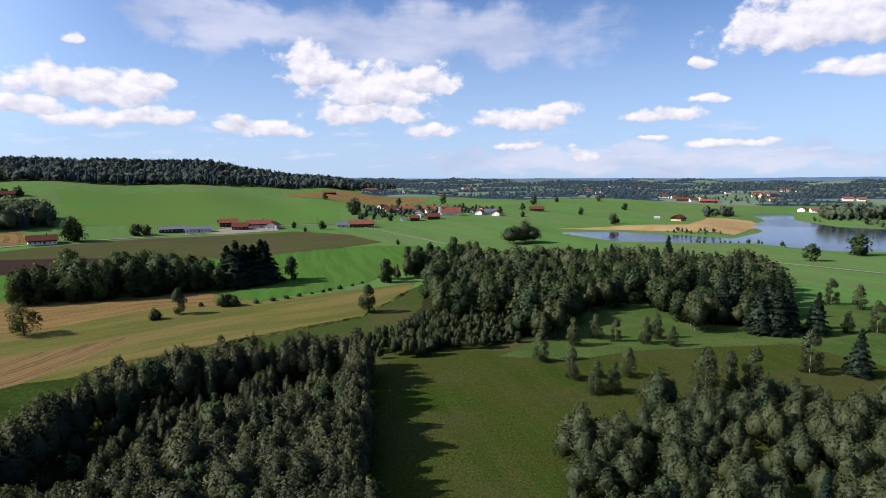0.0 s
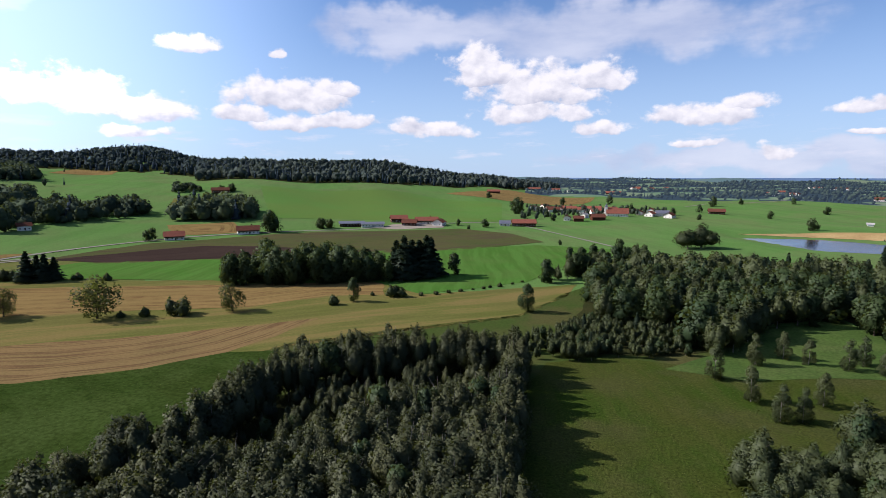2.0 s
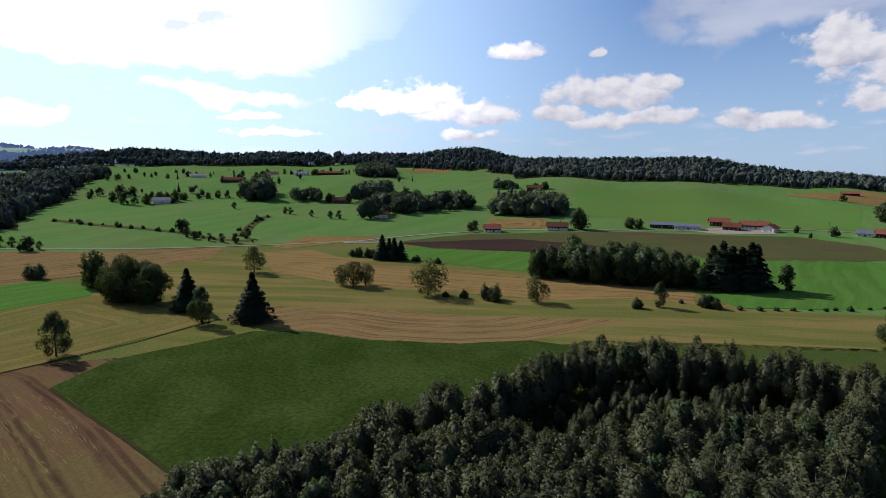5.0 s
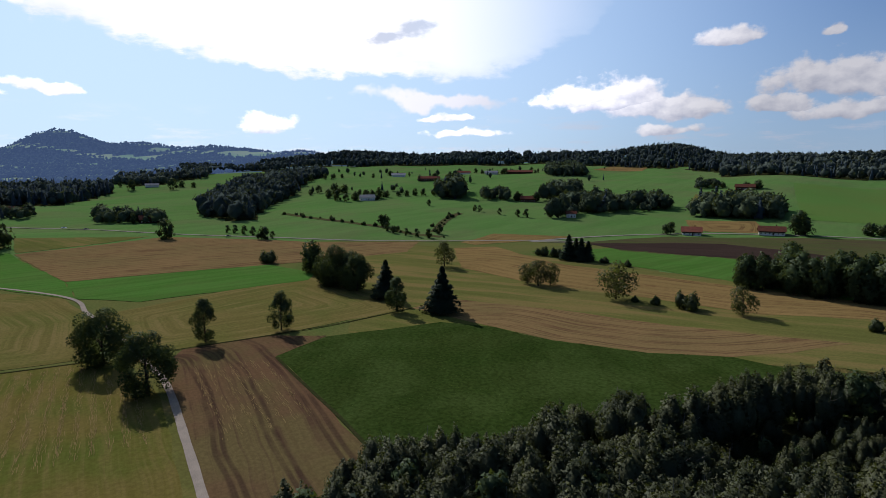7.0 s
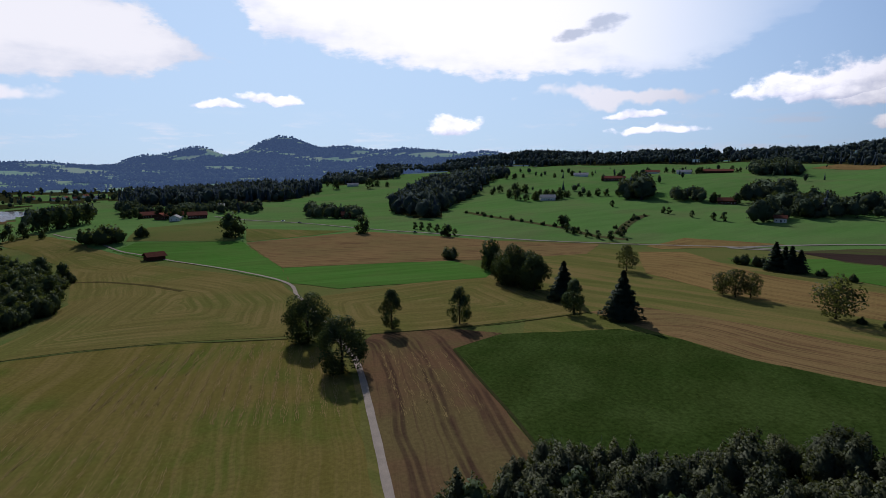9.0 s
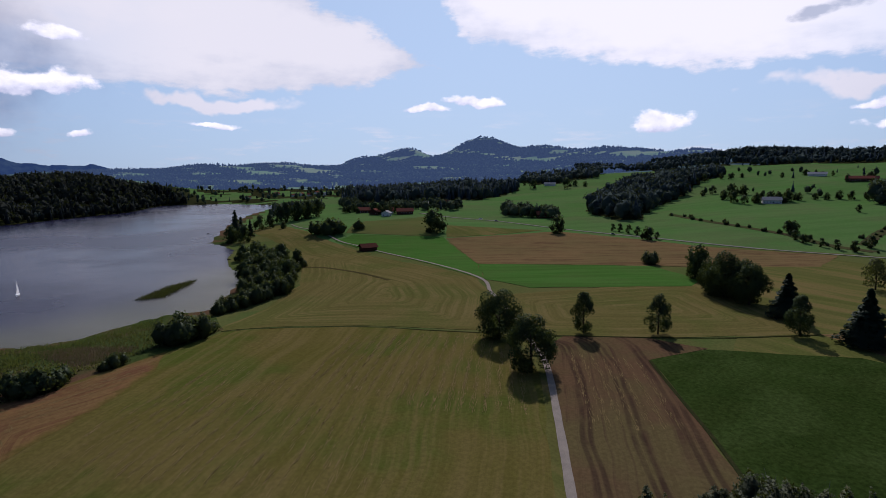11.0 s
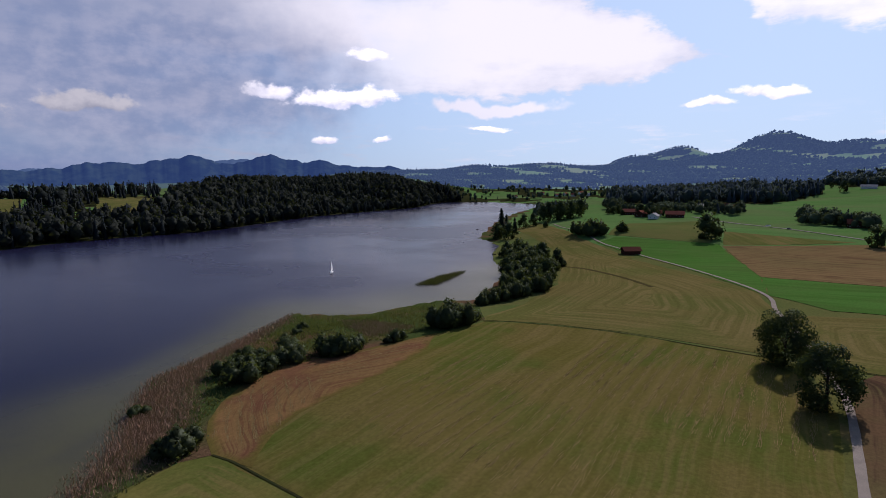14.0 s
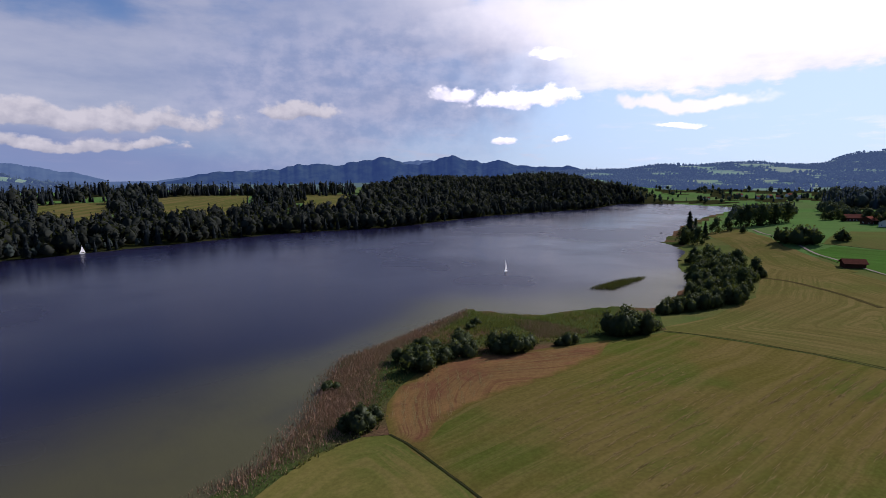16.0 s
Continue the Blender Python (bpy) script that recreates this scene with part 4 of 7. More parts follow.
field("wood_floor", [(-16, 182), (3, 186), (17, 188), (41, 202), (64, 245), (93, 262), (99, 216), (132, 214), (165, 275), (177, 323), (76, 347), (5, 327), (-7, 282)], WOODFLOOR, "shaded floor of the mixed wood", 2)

# ---- roads and the track ----
ribbon("road", [(266, 333), (215, 388)], 3.0, GRAVEL, "pale gravel path through the green meadow", level=4)
ribbon("road", [(-115, 678), (-82, 633), (-29, 543), (4, 483)], 3.2, ASPHALT, "pale farm lane leading down from the farm", level=4)
ribbon("road", [(-746, -220), (-602, -51), (-492, 82), (-433, 188), (-400, 263), (-372, 296), (-398, 259), (-384, 384), (-369, 433), (-293, 506), (-217, 593), (-163, 656), (-115, 678)],
       3.8, ASPHALT, "grey country road across the fields", level=4)
ribbon("verge", [(-82.2, 1.4), (-94.7, -0.5), (-125.6, -4.2), (-168, -10), (-195, -18), (-230, -29)], 9.0, OLIVE, "grass verge of the track", "verge", 1)
ribbon("track", [(-82.2, 1.4), (-94.7, -0.5), (-125.6, -4.2), (-168, -10), (-195, -18), (-230, -29), (-268, -43), (-314, -61), (-395, -137), (-432, -180), (-466, -221), (-605, -338)],
       1.9, GRAVEL, "pale gravel field track running past two trees", "track", level=5)
ribbon("path", [(131, 1121), (243, 1236), (326, 1269), (460, 1454)], 4.0, ASPHALT, "pale lane behind the village", level=4)


# ---- plants ----
# an eight-sided solid lump, added inside crowns to close gaps and deepen shadows
LUMP = np.array([(1, 0, 0), (-1, 0, 0), (0, 1, 0), (0, -1, 0), (0, 0, 1), (0, 0, -1)], float)
LUMP_FACES = np.array([(0, 2, 4), (2, 1, 4), (1, 3, 4), (3, 0, 4), (2, 0, 5), (1, 2, 5), (3, 1, 5), (0, 3, 5)])


def leaf_quads(points, normals, size, rng, flat=1.1):
    """Small bent sprays of leaves, one for each point."""
    n = len(points)
    normals = normals * flat + rng.normal(0, 0.6, (n, 3))
    normals /= np.linalg.norm(normals, axis=1)[:, None]
    side = np.cross(normals, rng.normal(0, 1, (n, 3)))
    side /= np.linalg.norm(side, axis=1)[:, None]
    up = np.cross(normals, side)
    s = size * rng.uniform(0.75, 1.7, (n, 1))
    corners = [points - side * s * 0.55 - up * s * 0.3, points + side * s * 0.5 - up * s * 0.35, points + up * s * 0.62 + normals * s * 0.12]
    verts = np.stack(corners, 1).reshape(-1, 3)
    return verts, np.arange(3 * n).reshape(-1, 3)


def tube(verts, faces, path, radii, sides=6):
    start = len(verts)
    for p, rad in zip(path, radii):
        for k in range(sides):
            a = 2 * math.pi * k / sides
            verts.append((p[0] + rad * math.cos(a), p[1] + rad * math.sin(a), p[2]))
    for i in range(len(path) - 1):
        for k in range(sides):
            a, b = start + i * sides + k, start + i * sides + (k + 1) % sides
            faces.append((a, b, b + sides, a + sides))


def trunk_mesh(name, height, base, mat, rng, limbs=5, first=0.25, reach=0.2):
    verts, faces = [], []
    bend = rng.normal(0, 0.02 * height, 2)
    path = [(bend[0] * s * s, bend[1] * s * s, height * s) for s in (0, 0.15, 0.4, 0.7, 0.92)]
    tube(verts, faces, path, [base * 1.25, base, base * 0.75, base * 0.45, base * 0.12])
    for _ in range(limbs):
        s, a = rng.uniform(first, 0.75), rng.uniform(0, 6.28)
        x, y, z = bend[0] * s * s, bend[1] * s * s, height * s
        d = height * reach * rng.uniform(0.6, 1.2)
        tube(verts, faces, [(x, y, z), (x + d * 0.5 * math.cos(a), y + d * 0.5 * math.sin(a), z + d * 0.35), (x + d * math.cos(a), y + d * math.sin(a), z + d * 0.9)], [base * 0.4, base * 0.28, base * 0.08], 5)
    return mesh_of(name, verts, faces, mat, True)


def blob_points(n, blobs, rng):
    """Points on and just under the skin of several overlapping lumps."""
    weights = np.array([b[3] * b[4] for b in blobs])
    pick = rng.choice(len(blobs), n, p=weights / weights.sum())
    b = np.array(blobs)[pick]
    d = rng.normal(0, 1, (n, 3))
    d[:, 2] += 0.15
    d /= np.linalg.norm(d, axis=1)[:, None]
    r = rng.uniform(0.5, 1.1, (n, 1)) ** 0.6
    scale = np.stack([b[:, 3], b[:, 3], b[:, 4]], 1)
    return b[:, :3] + d * r * scale, d


def broad_crown(height, width, n, size, seed, low=0.18, lumps=11, gaps=0.0, point=0.0, small=1.0):
    rng = np.random.default_rng(seed)
    blobs = []
    for k in range(lumps):
        s = rng.uniform(0, 1)
        z = height * (low + (0.92 - low) * s)
        swell = math.sin(math.pi * min(1, 0.18 + 0.75 * s)) * (1 - point * s)
        a, d = rng.uniform(0, 6.28), width * 0.5 * swell * rng.uniform(0.35 + gaps, 0.82)
        rad = width * small * rng.uniform(0.15, 0.27) * (1 - 0.5 * gaps) * (1 - 0.4 * point * s)
        blobs.append((d * math.cos(a), d * math.sin(a), z, rad, rad * rng.uniform(0.85, 1.5)))
    if not gaps:
        blobs.append((0, 0, height * (low + 0.95) / 2, width * 0.3, height * (0.95 - low) * 0.42))
    pts, normals = blob_points(n, blobs, rng)
    pts[:, 2] = np.maximum(pts[:, 2], height * low * 0.6)
    verts, faces = leaf_quads(pts, normals, size, rng)
    if not gaps:
        inner = sorted(blobs, key=lambda b: -b[3])[:7]
        core = np.concatenate([np.array(b[:3]) + LUMP * np.array((b[3], b[3], b[4])) * 0.78 for b in inner])
        sides = np.concatenate([LUMP_FACES + 6 * i for i in range(len(inner))])
        verts, faces = np.concatenate([verts, core]), np.concatenate([faces, sides + len(verts)])
    return verts, faces


# a ball of 32 faces for the inside of domed crowns
def small_ball():
    verts = [Vector(v) for v in LUMP]
    faces = []
    for a, b, c in LUMP_FACES:
        n = len(verts)
        verts += [(verts[i] + verts[j]).normalized() for i, j in ((a, b), (b, c), (c, a))]
        faces += [(a, n, n + 2), (b, n + 1, n), (c, n + 2, n + 1), (n, n + 1, n + 2)]
    return np.array([tuple(v) for v in verts]), np.array(faces)


BALL, BALL_FACES = small_ball()


def domed_crown(height, width, n, size, seed, stems=3, middle=0.56):
    """A few stems with round-topped crowns of uneven height; each leaf takes the light of its own dome."""
    rng = np.random.default_rng(seed)
    domes = []
    for k in range(stems):
        a, d = 2.4 * k + rng.uniform(-0.5, 0.5), width * 0.36 * math.sqrt(k / stems) * rng.uniform(0.8, 1.2)
        top, rad = height * rng.uniform(0.62, 1.0) * (1 - 0.1 * k / stems), width * rng.uniform(0.17, 0.27)
        domes.append((d * math.cos(a), d * math.sin(a), top * middle, rad, top * (0.98 - middle), *rng.uniform(0, 6.28, 3)))
    domes = np.array(domes)
    share = domes[:, 3] * domes[:, 4]
    b = domes[rng.choice(stems, n, p=share / share.sum())]
    d = rng.normal(0, 1, (n, 3))
    d[:, 2] += 0.25
    d /= np.linalg.norm(d, axis=1)[:, None]
    lumps = 1 + 0.13 * np.sin(4 * d[:, 0] + b[:, 5]) * np.sin(4.5 * d[:, 1] + b[:, 6]) + 0.12 * np.sin(7 * d[:, 2] + 5 * d[:, 0] + b[:, 7])
    r = (lumps * rng.uniform(0.86, 1.08, n))[:, None]
    reach = np.stack([b[:, 3], b[:, 3], b[:, 4]], 1)
    slim = np.clip(1.08 - 0.42 * d[:, 2], 0.6, 1.2)[:, None] * (1, 1, 0) + (0, 0, 1)
    pts = b[:, :3] + d * r * reach * slim
    verts, faces = leaf_quads(pts, d, size, rng, 0.8)
    soft = np.repeat(d * (1, 1, 1.25) + (lumps - 1)[:, None] * d * 1.5 + rng.normal(0, 0.28, (n, 3)), 3, 0)
    inner = [q[:3] + BALL * np.stack([(1.08 - 0.42 * BALL[:, 2]).clip(0.6, 1.2) * q[3] * 0.84] * 2 + [np.full(len(BALL), q[4] * 0.86)], 1) for q in domes]
    faces = np.concatenate([faces] + [BALL_FACES + len(verts) + len(BALL) * k for k in range(stems)])
    return np.concatenate([verts, *inner]), faces, np.concatenate([soft] + [BALL] * stems)


def spruce_crown(height, width, n, size, seed):
    rng = np.random.default_rng(seed)
    tiers = max(6, int(height * 0.8))
    t = rng.uniform(0, 1, n) ** 0.75
    tier = np.floor((1 - t) * tiers) / tiers
    arms = rng.uniform(0.7, 1.15, (tiers + 1, 9))
    a = rng.uniform(0, 2 * np.pi, n)
    arm = arms[(tier * tiers).astype(int), (a / 6.2832 * 9).astype(int) % 9]
    out = rng.uniform(0, 1, n) ** 0.6
    r = width * 0.5 * (1 - tier) * arm * out
    z = height * (0.06 + 0.93 * tier) + height / tiers * (0.75 * (1 - out) + 0.1) + rng.normal(0, 0.016 * height, n)
    pts = np.stack([r * np.cos(a), r * np.sin(a), np.minimum(z, height)], 1)
    normals = np.stack([0.4 * np.cos(a), 0.4 * np.sin(a), np.ones(n)], 1)
    verts, faces = leaf_quads(pts, normals, size, rng, 1.1)
    # solid filling added to darken the inside: narrow cones one over the other
    core, sides = [], []
    for k in range(5):
        low, high, rad = height * (0.07 + 0.17 * k), height * (0.38 + 0.15 * k), width * 0.36 * (1 - 0.18 * k)
        start = len(core)
        core += [(rad * math.cos(q * 0.8976), rad * math.sin(q * 0.8976), low) for q in range(7)] + [(0, 0, min(high, height * 0.97))]
        sides += [(start + q, start + (q + 1) % 7, start + 7) for q in range(7)]
    return np.concatenate([verts, np.array(core)]), np.concatenate([faces, np.array(sides) + len(verts)])


# one spare of each kind, at unit size 10 m; kept under the ground plan until copied
KINDS = {}


def soft_crown(kind, verts, faces, mat, soft=None):
    """A crown whose leaves catch the light partly as leaves and partly as the round of the whole tree."""
    spruce = "spruce" in kind
    tri = verts[faces]
    flat = np.zeros(verts.shape)
    own = np.cross(tri[:, 1] - tri[:, 0], tri[:, 2] - tri[:, 0])
    own /= np.linalg.norm(own, axis=1)[:, None] + 1e-9
    for k in range(3):
        np.add.at(flat, faces[:, k], own)
    flat /= np.linalg.norm(flat, axis=1)[:, None] + 1e-9
    wide = np.percentile(np.hypot(verts[:, 0], verts[:, 1]), 92)
    tall = verts[:, 2].max()
    whole = np.stack([verts[:, 0] / wide, verts[:, 1] / wide, (verts[:, 2] / tall - 0.5) * 1.7 + (0.35 if spruce else 0.0)], 1)
    n = whole * 0.95 + flat * 0.45 if soft is None else soft * 0.9 + whole * 0.2
    n /= np.linalg.norm(n, axis=1)[:, None] + 1e-9
    me = mesh_of(kind + "_crown", verts.tolist(), faces.tolist(), mat, True)
    me.normals_split_custom_set_from_vertices(n.tolist())
    return me


def plant_kind(kind, crown_of, leaf_mat, bark, base, limbs, tops, label, category, shades=3):
    """A few shapes of one kind of plant, each a trunk and a crown."""
    shapes = []
    for k in range(shades):
        rng = np.random.default_rng(hash_of(kind) + k)
        verts, faces, *soft = crown_of(hash_of(kind) + k)
        if kind in ("broadleaf_tree", "ash_tree", "bush", "spruce_tree"):
            leaves = int((faces[:, 0] == 3 * np.arange(len(faces))).sum())
            few = leaves // 3
            mid = verts[:3 * few].reshape(-1, 3, 3)
            bold = mid.mean(1, keepdims=True) + (mid - mid.mean(1, keepdims=True)) * 1.35
            far_verts = np.concatenate([bold.reshape(-1, 3), verts[3 * leaves:]])
            far_faces = np.concatenate([np.arange(3 * few).reshape(-1, 3), faces[leaves:] - 3 * leaves + 3 * few])
            far_crown = soft_crown(kind, far_verts, far_faces, leaf_mat)
        else:
            far_crown = None
        crown = soft_crown(kind, verts, faces, leaf_mat, *soft)
        trunk = trunk_mesh(kind + "_trunk", tops, base, bark, rng, limbs)
        shapes.append((trunk, crown, far_crown or crown))
    KINDS[kind] = (shapes, label, category)


def hash_of(word):
    return sum((i + 3) * ord(c) for i, c in enumerate(word)) % 9973


plant_kind("birch_tree", lambda s: domed_crown(10, 7.2, 2700, 0.22, s, 4), BIRCH_LEAF, PALE_BARK, 0.10, 4, 9.2, "slender birch with feathery grey-green leaves", "tree", 6)
plant_kind("alder_tree", lambda s: domed_crown(10, 7.6, 2600, 0.24, s, 4), ALDER_LEAF, PALE_BARK, 0.12, 5, 9.0, "bushy grey-green alder in the open wood", "tree", 5)
plant_kind("slim_alder", lambda s: broad_crown(10, 5.8, 2400, 0.26, s, 0.05, 34, 0.1, 0.4, 0.78), ALDER_LEAF, PALE_BARK, 0.1, 6, 9.0, "light alder with a loose slim crown", "tree", 4)
plant_kind("aspen_tree", lambda s: domed_crown(10, 6.4, 2200, 0.23, s, 3), BIRCH_LEAF, PALE_BARK, 0.10, 4, 9.2, "tall aspen with a narrow grey-green crown", "tree", 5)
plant_kind("young_tree", lambda s: domed_crown(10, 6.4, 1000, 0.38, s, 3), ALDER_LEAF, PALE_BARK, 0.11, 4, 9.0, "grey-green broadleaf tree of the mixed wood", "tree", 5)
plant_kind("broadleaf_tree", lambda s: broad_crown(10, 10.0, 1600, 0.52, s, 0.03, 26, 0.0, 0.0, 0.8), BROAD_LEAF, BARK, 0.24, 6, 8.4, "rounded broadleaf tree with a dense dark green crown", "tree", 4)
plant_kind("great_tree", lambda s: broad_crown(10, 9.6, 9500, 0.24, s, 0.1, 44, 0.16, 0.0, 0.74), BROAD_LEAF, BARK, 0.26, 8, 8.4, "large round broadleaf tree with a dense dark crown", "tree", 3)
plant_kind("field_tree", lambda s: broad_crown(10, 6.6, 5200, 0.22, s, 0.11, 40, 0.12, 0.25, 0.74), BROAD_LEAF, BARK, 0.18, 7, 8.6, "single upright broadleaf tree with an oval crown", "tree", 3)
plant_kind("tall_spruce", lambda s: spruce_crown(10, 4.6, 7000, 0.24, s), SPRUCE_LEAF, BARK, 0.17, 0, 9.7, "single broad dark spruce", "tree", 2)
plant_kind("ash_tree", lambda s: broad_crown(10, 6.4, 950, 0.47, s, 0.08, 22, 0.0, 0.15, 0.8), BROAD_LEAF, BARK, 0.18, 6, 8.6, "upright broadleaf tree with a tall oval crown", "tree", 3)
plant_kind("fruit_tree", lambda s: broad_crown(10, 9.6, 1900, 0.4, s, 0.2, 26, 0.26, 0.0, 1.05), FRUIT_LEAF, BARK, 0.26, 10, 8.2, "old fruit tree with a thin open crown", "tree", 3)
plant_kind("spruce_tree", lambda s: spruce_crown(10, 4.8, 1450, 0.44, s), SPRUCE_LEAF, BARK, 0.17, 0, 9.7, "dark green spruce with a pointed crown", "tree", 4)
plant_kind("bush", lambda s: domed_crown(10, 13.0, 1000, 0.62, s, 5, 0.46), BUSH_LEAF, BARK, 0.2, 6, 7.0, "rounded willow bush in the grass", "bush", 4)
GROVE = random.Random(7)


def plant(kind, x, y, height, wide=1.0, label="", group="", sink=0.0):
    shapes, usual, category = KINDS[kind]
    trunk, crown, far_crown = GROVE.choice(shapes)
    if math.hypot(x, y) > 420:
        crown = far_crown
    s = height / 10
    ob = new(kind)
    ob.matrix_basis = Matrix.LocRotScale((x, y, height_at(x, y) - 0.05 - sink), Euler((0, 0, GROVE.uniform(0, 6.28))), (s * wide, s * wide, s))
    part("trunk", trunk, ob)
    part("crown", crown, ob)
    return tagged(ob, label or usual, category, group)


def scatter(ring, gap, seed, limit=100000):
    """Uneven points in a ring of the plan, about so many metres apart."""
    rng = np.random.default_rng(seed)
    xs, ys = [p[0] for p in ring], [p[1] for p in ring]
    gx, gy = np.meshgrid(np.arange(min(xs), max(xs), gap), np.arange(min(ys), max(ys), gap))
    gx = gx + rng.uniform(-0.42, 0.42, gx.shape) * gap + (np.arange(gx.shape[0]) % 2)[:, None] * gap * 0.5
    gy = gy + rng.uniform(-0.42, 0.42, gy.shape) * gap
    keep = inside_ring(gx, gy, ring)
    return np.stack([gx[keep], gy[keep]], 1)[:limit]


# far trees: joined by stands; each tree a few added solid lumps or a cone under some tens of sprays
def stand(name, pts, heights, label, spruce=0.5, sprays=34, seed=1, category="woodland", wide=0.55, spray=0.13, mats=None):
    rng = np.random.default_rng(seed)
    verts, faces, which, out, count = [], [], [], [], 0
    z = ground_height(pts[:, 0], pts[:, 1])
    solid = not name.startswith("backdrop")
    for (x, y), h, g in zip(pts, heights, z):
        conifer = rng.uniform() < spruce
        share = min(1.7, max(0.45, 800 / math.hypot(x, y)))
        k, fit = int(sprays * share * (0.95 if name in ("copse", "village_trees") else 0.6)), share ** -0.4
        if conifer:
            h = h * 1.04
            slim = rng.uniform(0.95, 1.4)
            t = rng.uniform(0, 1, k) ** 0.75
            a = rng.uniform(0, 6.28, k)
            r = h * 0.19 * slim * t * rng.uniform(0.55, 1.15, k)
            p = np.stack([r * np.cos(a), r * np.sin(a), h * (1.0 - 0.95 * t)], 1)
            n = np.stack([np.cos(a), np.sin(a), np.full(k, 0.8)], 1)
            v, f = leaf_quads(p, n, h * 0.085 * fit, rng, 1.0)
            ring = [(h * 0.125 * slim * math.cos(q), h * 0.125 * slim * math.sin(q), h * 0.04) for q in (0.3, 1.55, 2.8, 4.05, 5.3)]
            core, sides = np.array(ring + [(0, 0, h * 0.96)]), np.array([(i, (i + 1) % 5, 5) for i in range(5)])
            lean, lift = h * 0.15, 0.45
        else:
            d = rng.normal(0, 1, (k, 3))
            d /= np.linalg.norm(d, axis=1)[:, None]
            w = h * wide * rng.uniform(0.8, 1.25)
            if solid:
                mids = [np.array((rng.normal(0, 0.1 * w), rng.normal(0, 0.1 * w), h * q)) for q in (0.44, 0.7)]
                sizes = [np.array((w * q, w * q, h * r)) for q, r in ((0.5, 0.42), (0.36, 0.28))]
            else:
                mids, sizes = [np.array((0, 0, h * 0.42))], [np.array((w * 0.55, w * 0.55, h * 0.5))]
            pick = rng.integers(0, len(mids), k)
            p = np.array(mids)[pick] + d * np.array(sizes)[pick] * rng.uniform(0.75, 1.1, (k, 1))
            v, f = leaf_quads(p, d, h * spray * 0.75 * fit, rng, 0.9)
            core = np.concatenate([m + ball * c * rng.uniform(0.66, 1.06, (len(ball), 1)) for m, c, ball in zip(mids, sizes, (BALL if solid else LUMP, LUMP))])
            sides = BALL_FACES if solid else LUMP_FACES
            if solid:
                sides = np.concatenate([sides, LUMP_FACES + len(BALL)])
            lean, lift = w * 0.5, 0.0
        v, f = np.concatenate([v, core]), np.concatenate([f, sides + len(v)])
        # soft shading: each leaf looks away from the middle of its tree
        n = np.stack([v[:, 0] / lean, v[:, 1] / lean, (v[:, 2] / h - 0.5) * 1.6 + lift], 1) + rng.normal(0, 0.25, (len(v), 3))
        out.append(n / np.linalg.norm(n, axis=1)[:, None])
        verts.append(v + np.array([x, y, g]))
        faces.append(f + count)
        count += len(v)
        which += [int(conifer)] * len(f)
    if not verts:
        return
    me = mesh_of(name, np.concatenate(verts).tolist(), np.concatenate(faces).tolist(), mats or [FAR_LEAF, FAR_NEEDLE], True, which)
    me.normals_split_custom_set_from_vertices(np.concatenate(out).tolist())
    tagged(new(name, me), label, category, kind="stuff")


# ---- woods near the camera ----
front_wood = [(-11.5, 65.4), (-23.0, 138.6), (-29.0, 129.9), (-42.9, 119.0), (-49.5, 103.4), (-56.8, 91.5), (-74.9, 74.1), (-83.2, 67.0), (-86.6, 55.6), (-90.6, 92.0), (-91.9, 66.2), (-89.1, 48.4), (-91.8, 39.1), (-92.7, 24.8), (-87.4, 15.7), (-82.4, 7.5), (-61.1, 10.8), (-53.7, 31.0), (-40.5, 48.3), (-21.9, 60.1)]
back_row = [(-22, 150), (-29, 163), (-48, 159), (-74, 149), (-83, 136), (-84.0, 116.8), (-82.2, 92.3), (-86.3, 82.1), (-86.1, 69.4), (-80.7, 73.5), (-75.3, 88.1), (-75.0, 111.5), (-72.7, 131.2), (-55, 150)]
east_wood = [(19.8, 85.7), (28.5, 114.5), (42.3, 122.9), (56.2, 139.1), (68.5, 128.9), (82, 137), (102, 131), (110, 123), (50.5, 54.1), (33.0, 57.2), (21.0, 64.7)]
hollow = [(-22.1, 139.3), (-32.6, 139.9), (-46.0, 127.8), (-53.3, 111.5), (-61.1, 98.8), (-81.7, 91.7), (-75.8, 112.8), (-72.2, 130.3), (-54, 149), (-24, 149)]
link_row = [(-26, 175), (-12, 174), (1, 179), (3, 204), (-3, 228), (-18, 206), (-29, 192)]
for ring, gap, low, high, seed, group, cap, main in ((front_wood, 4.6, 10.5, 15, 11, "trees of the birch wood", 300, "birch_tree"), (back_row, 4.4, 12, 15.5, 12, "trees of the birch wood", 130, "aspen_tree"), (hollow, 5.2, 4.5, 8.5, 14, "low trees in the birch wood", 60, "aspen_tree"),
                                                     (link_row, 4.6, 3.2, 6.5, 15, "scrub between the woods", 90, "young_tree"), (east_wood, 6.6, 7.5, 12, 13, "trees of the eastern wood", 190, "alder_tree")):
    spots = scatter(ring, gap, seed)
    spots = spots[np.argsort(np.hypot(spots[:, 0], spots[:, 1]))]
    for x, y in spots[:cap]:
        kind = GROVE.choices((main, "ash_tree", "spruce_tree"), (0.93, 0.05, 0.02))[0]
        plant(kind, x, y, GROVE.uniform(low, high), GROVE.uniform(0.9, 1.35) if kind == main else 1.0, group=group)
    if len(spots) > cap:
        rest = spots[cap:]
        stand("birch_wood", rest, np.random.default_rng(seed).uniform(low, high, len(rest)), "rest of the birch wood, dense grey-green crowns", 0.02, 1100, seed, wide=0.52, spray=0.03, mats=[BIRCH_LEAF, SPRUCE_LEAF])

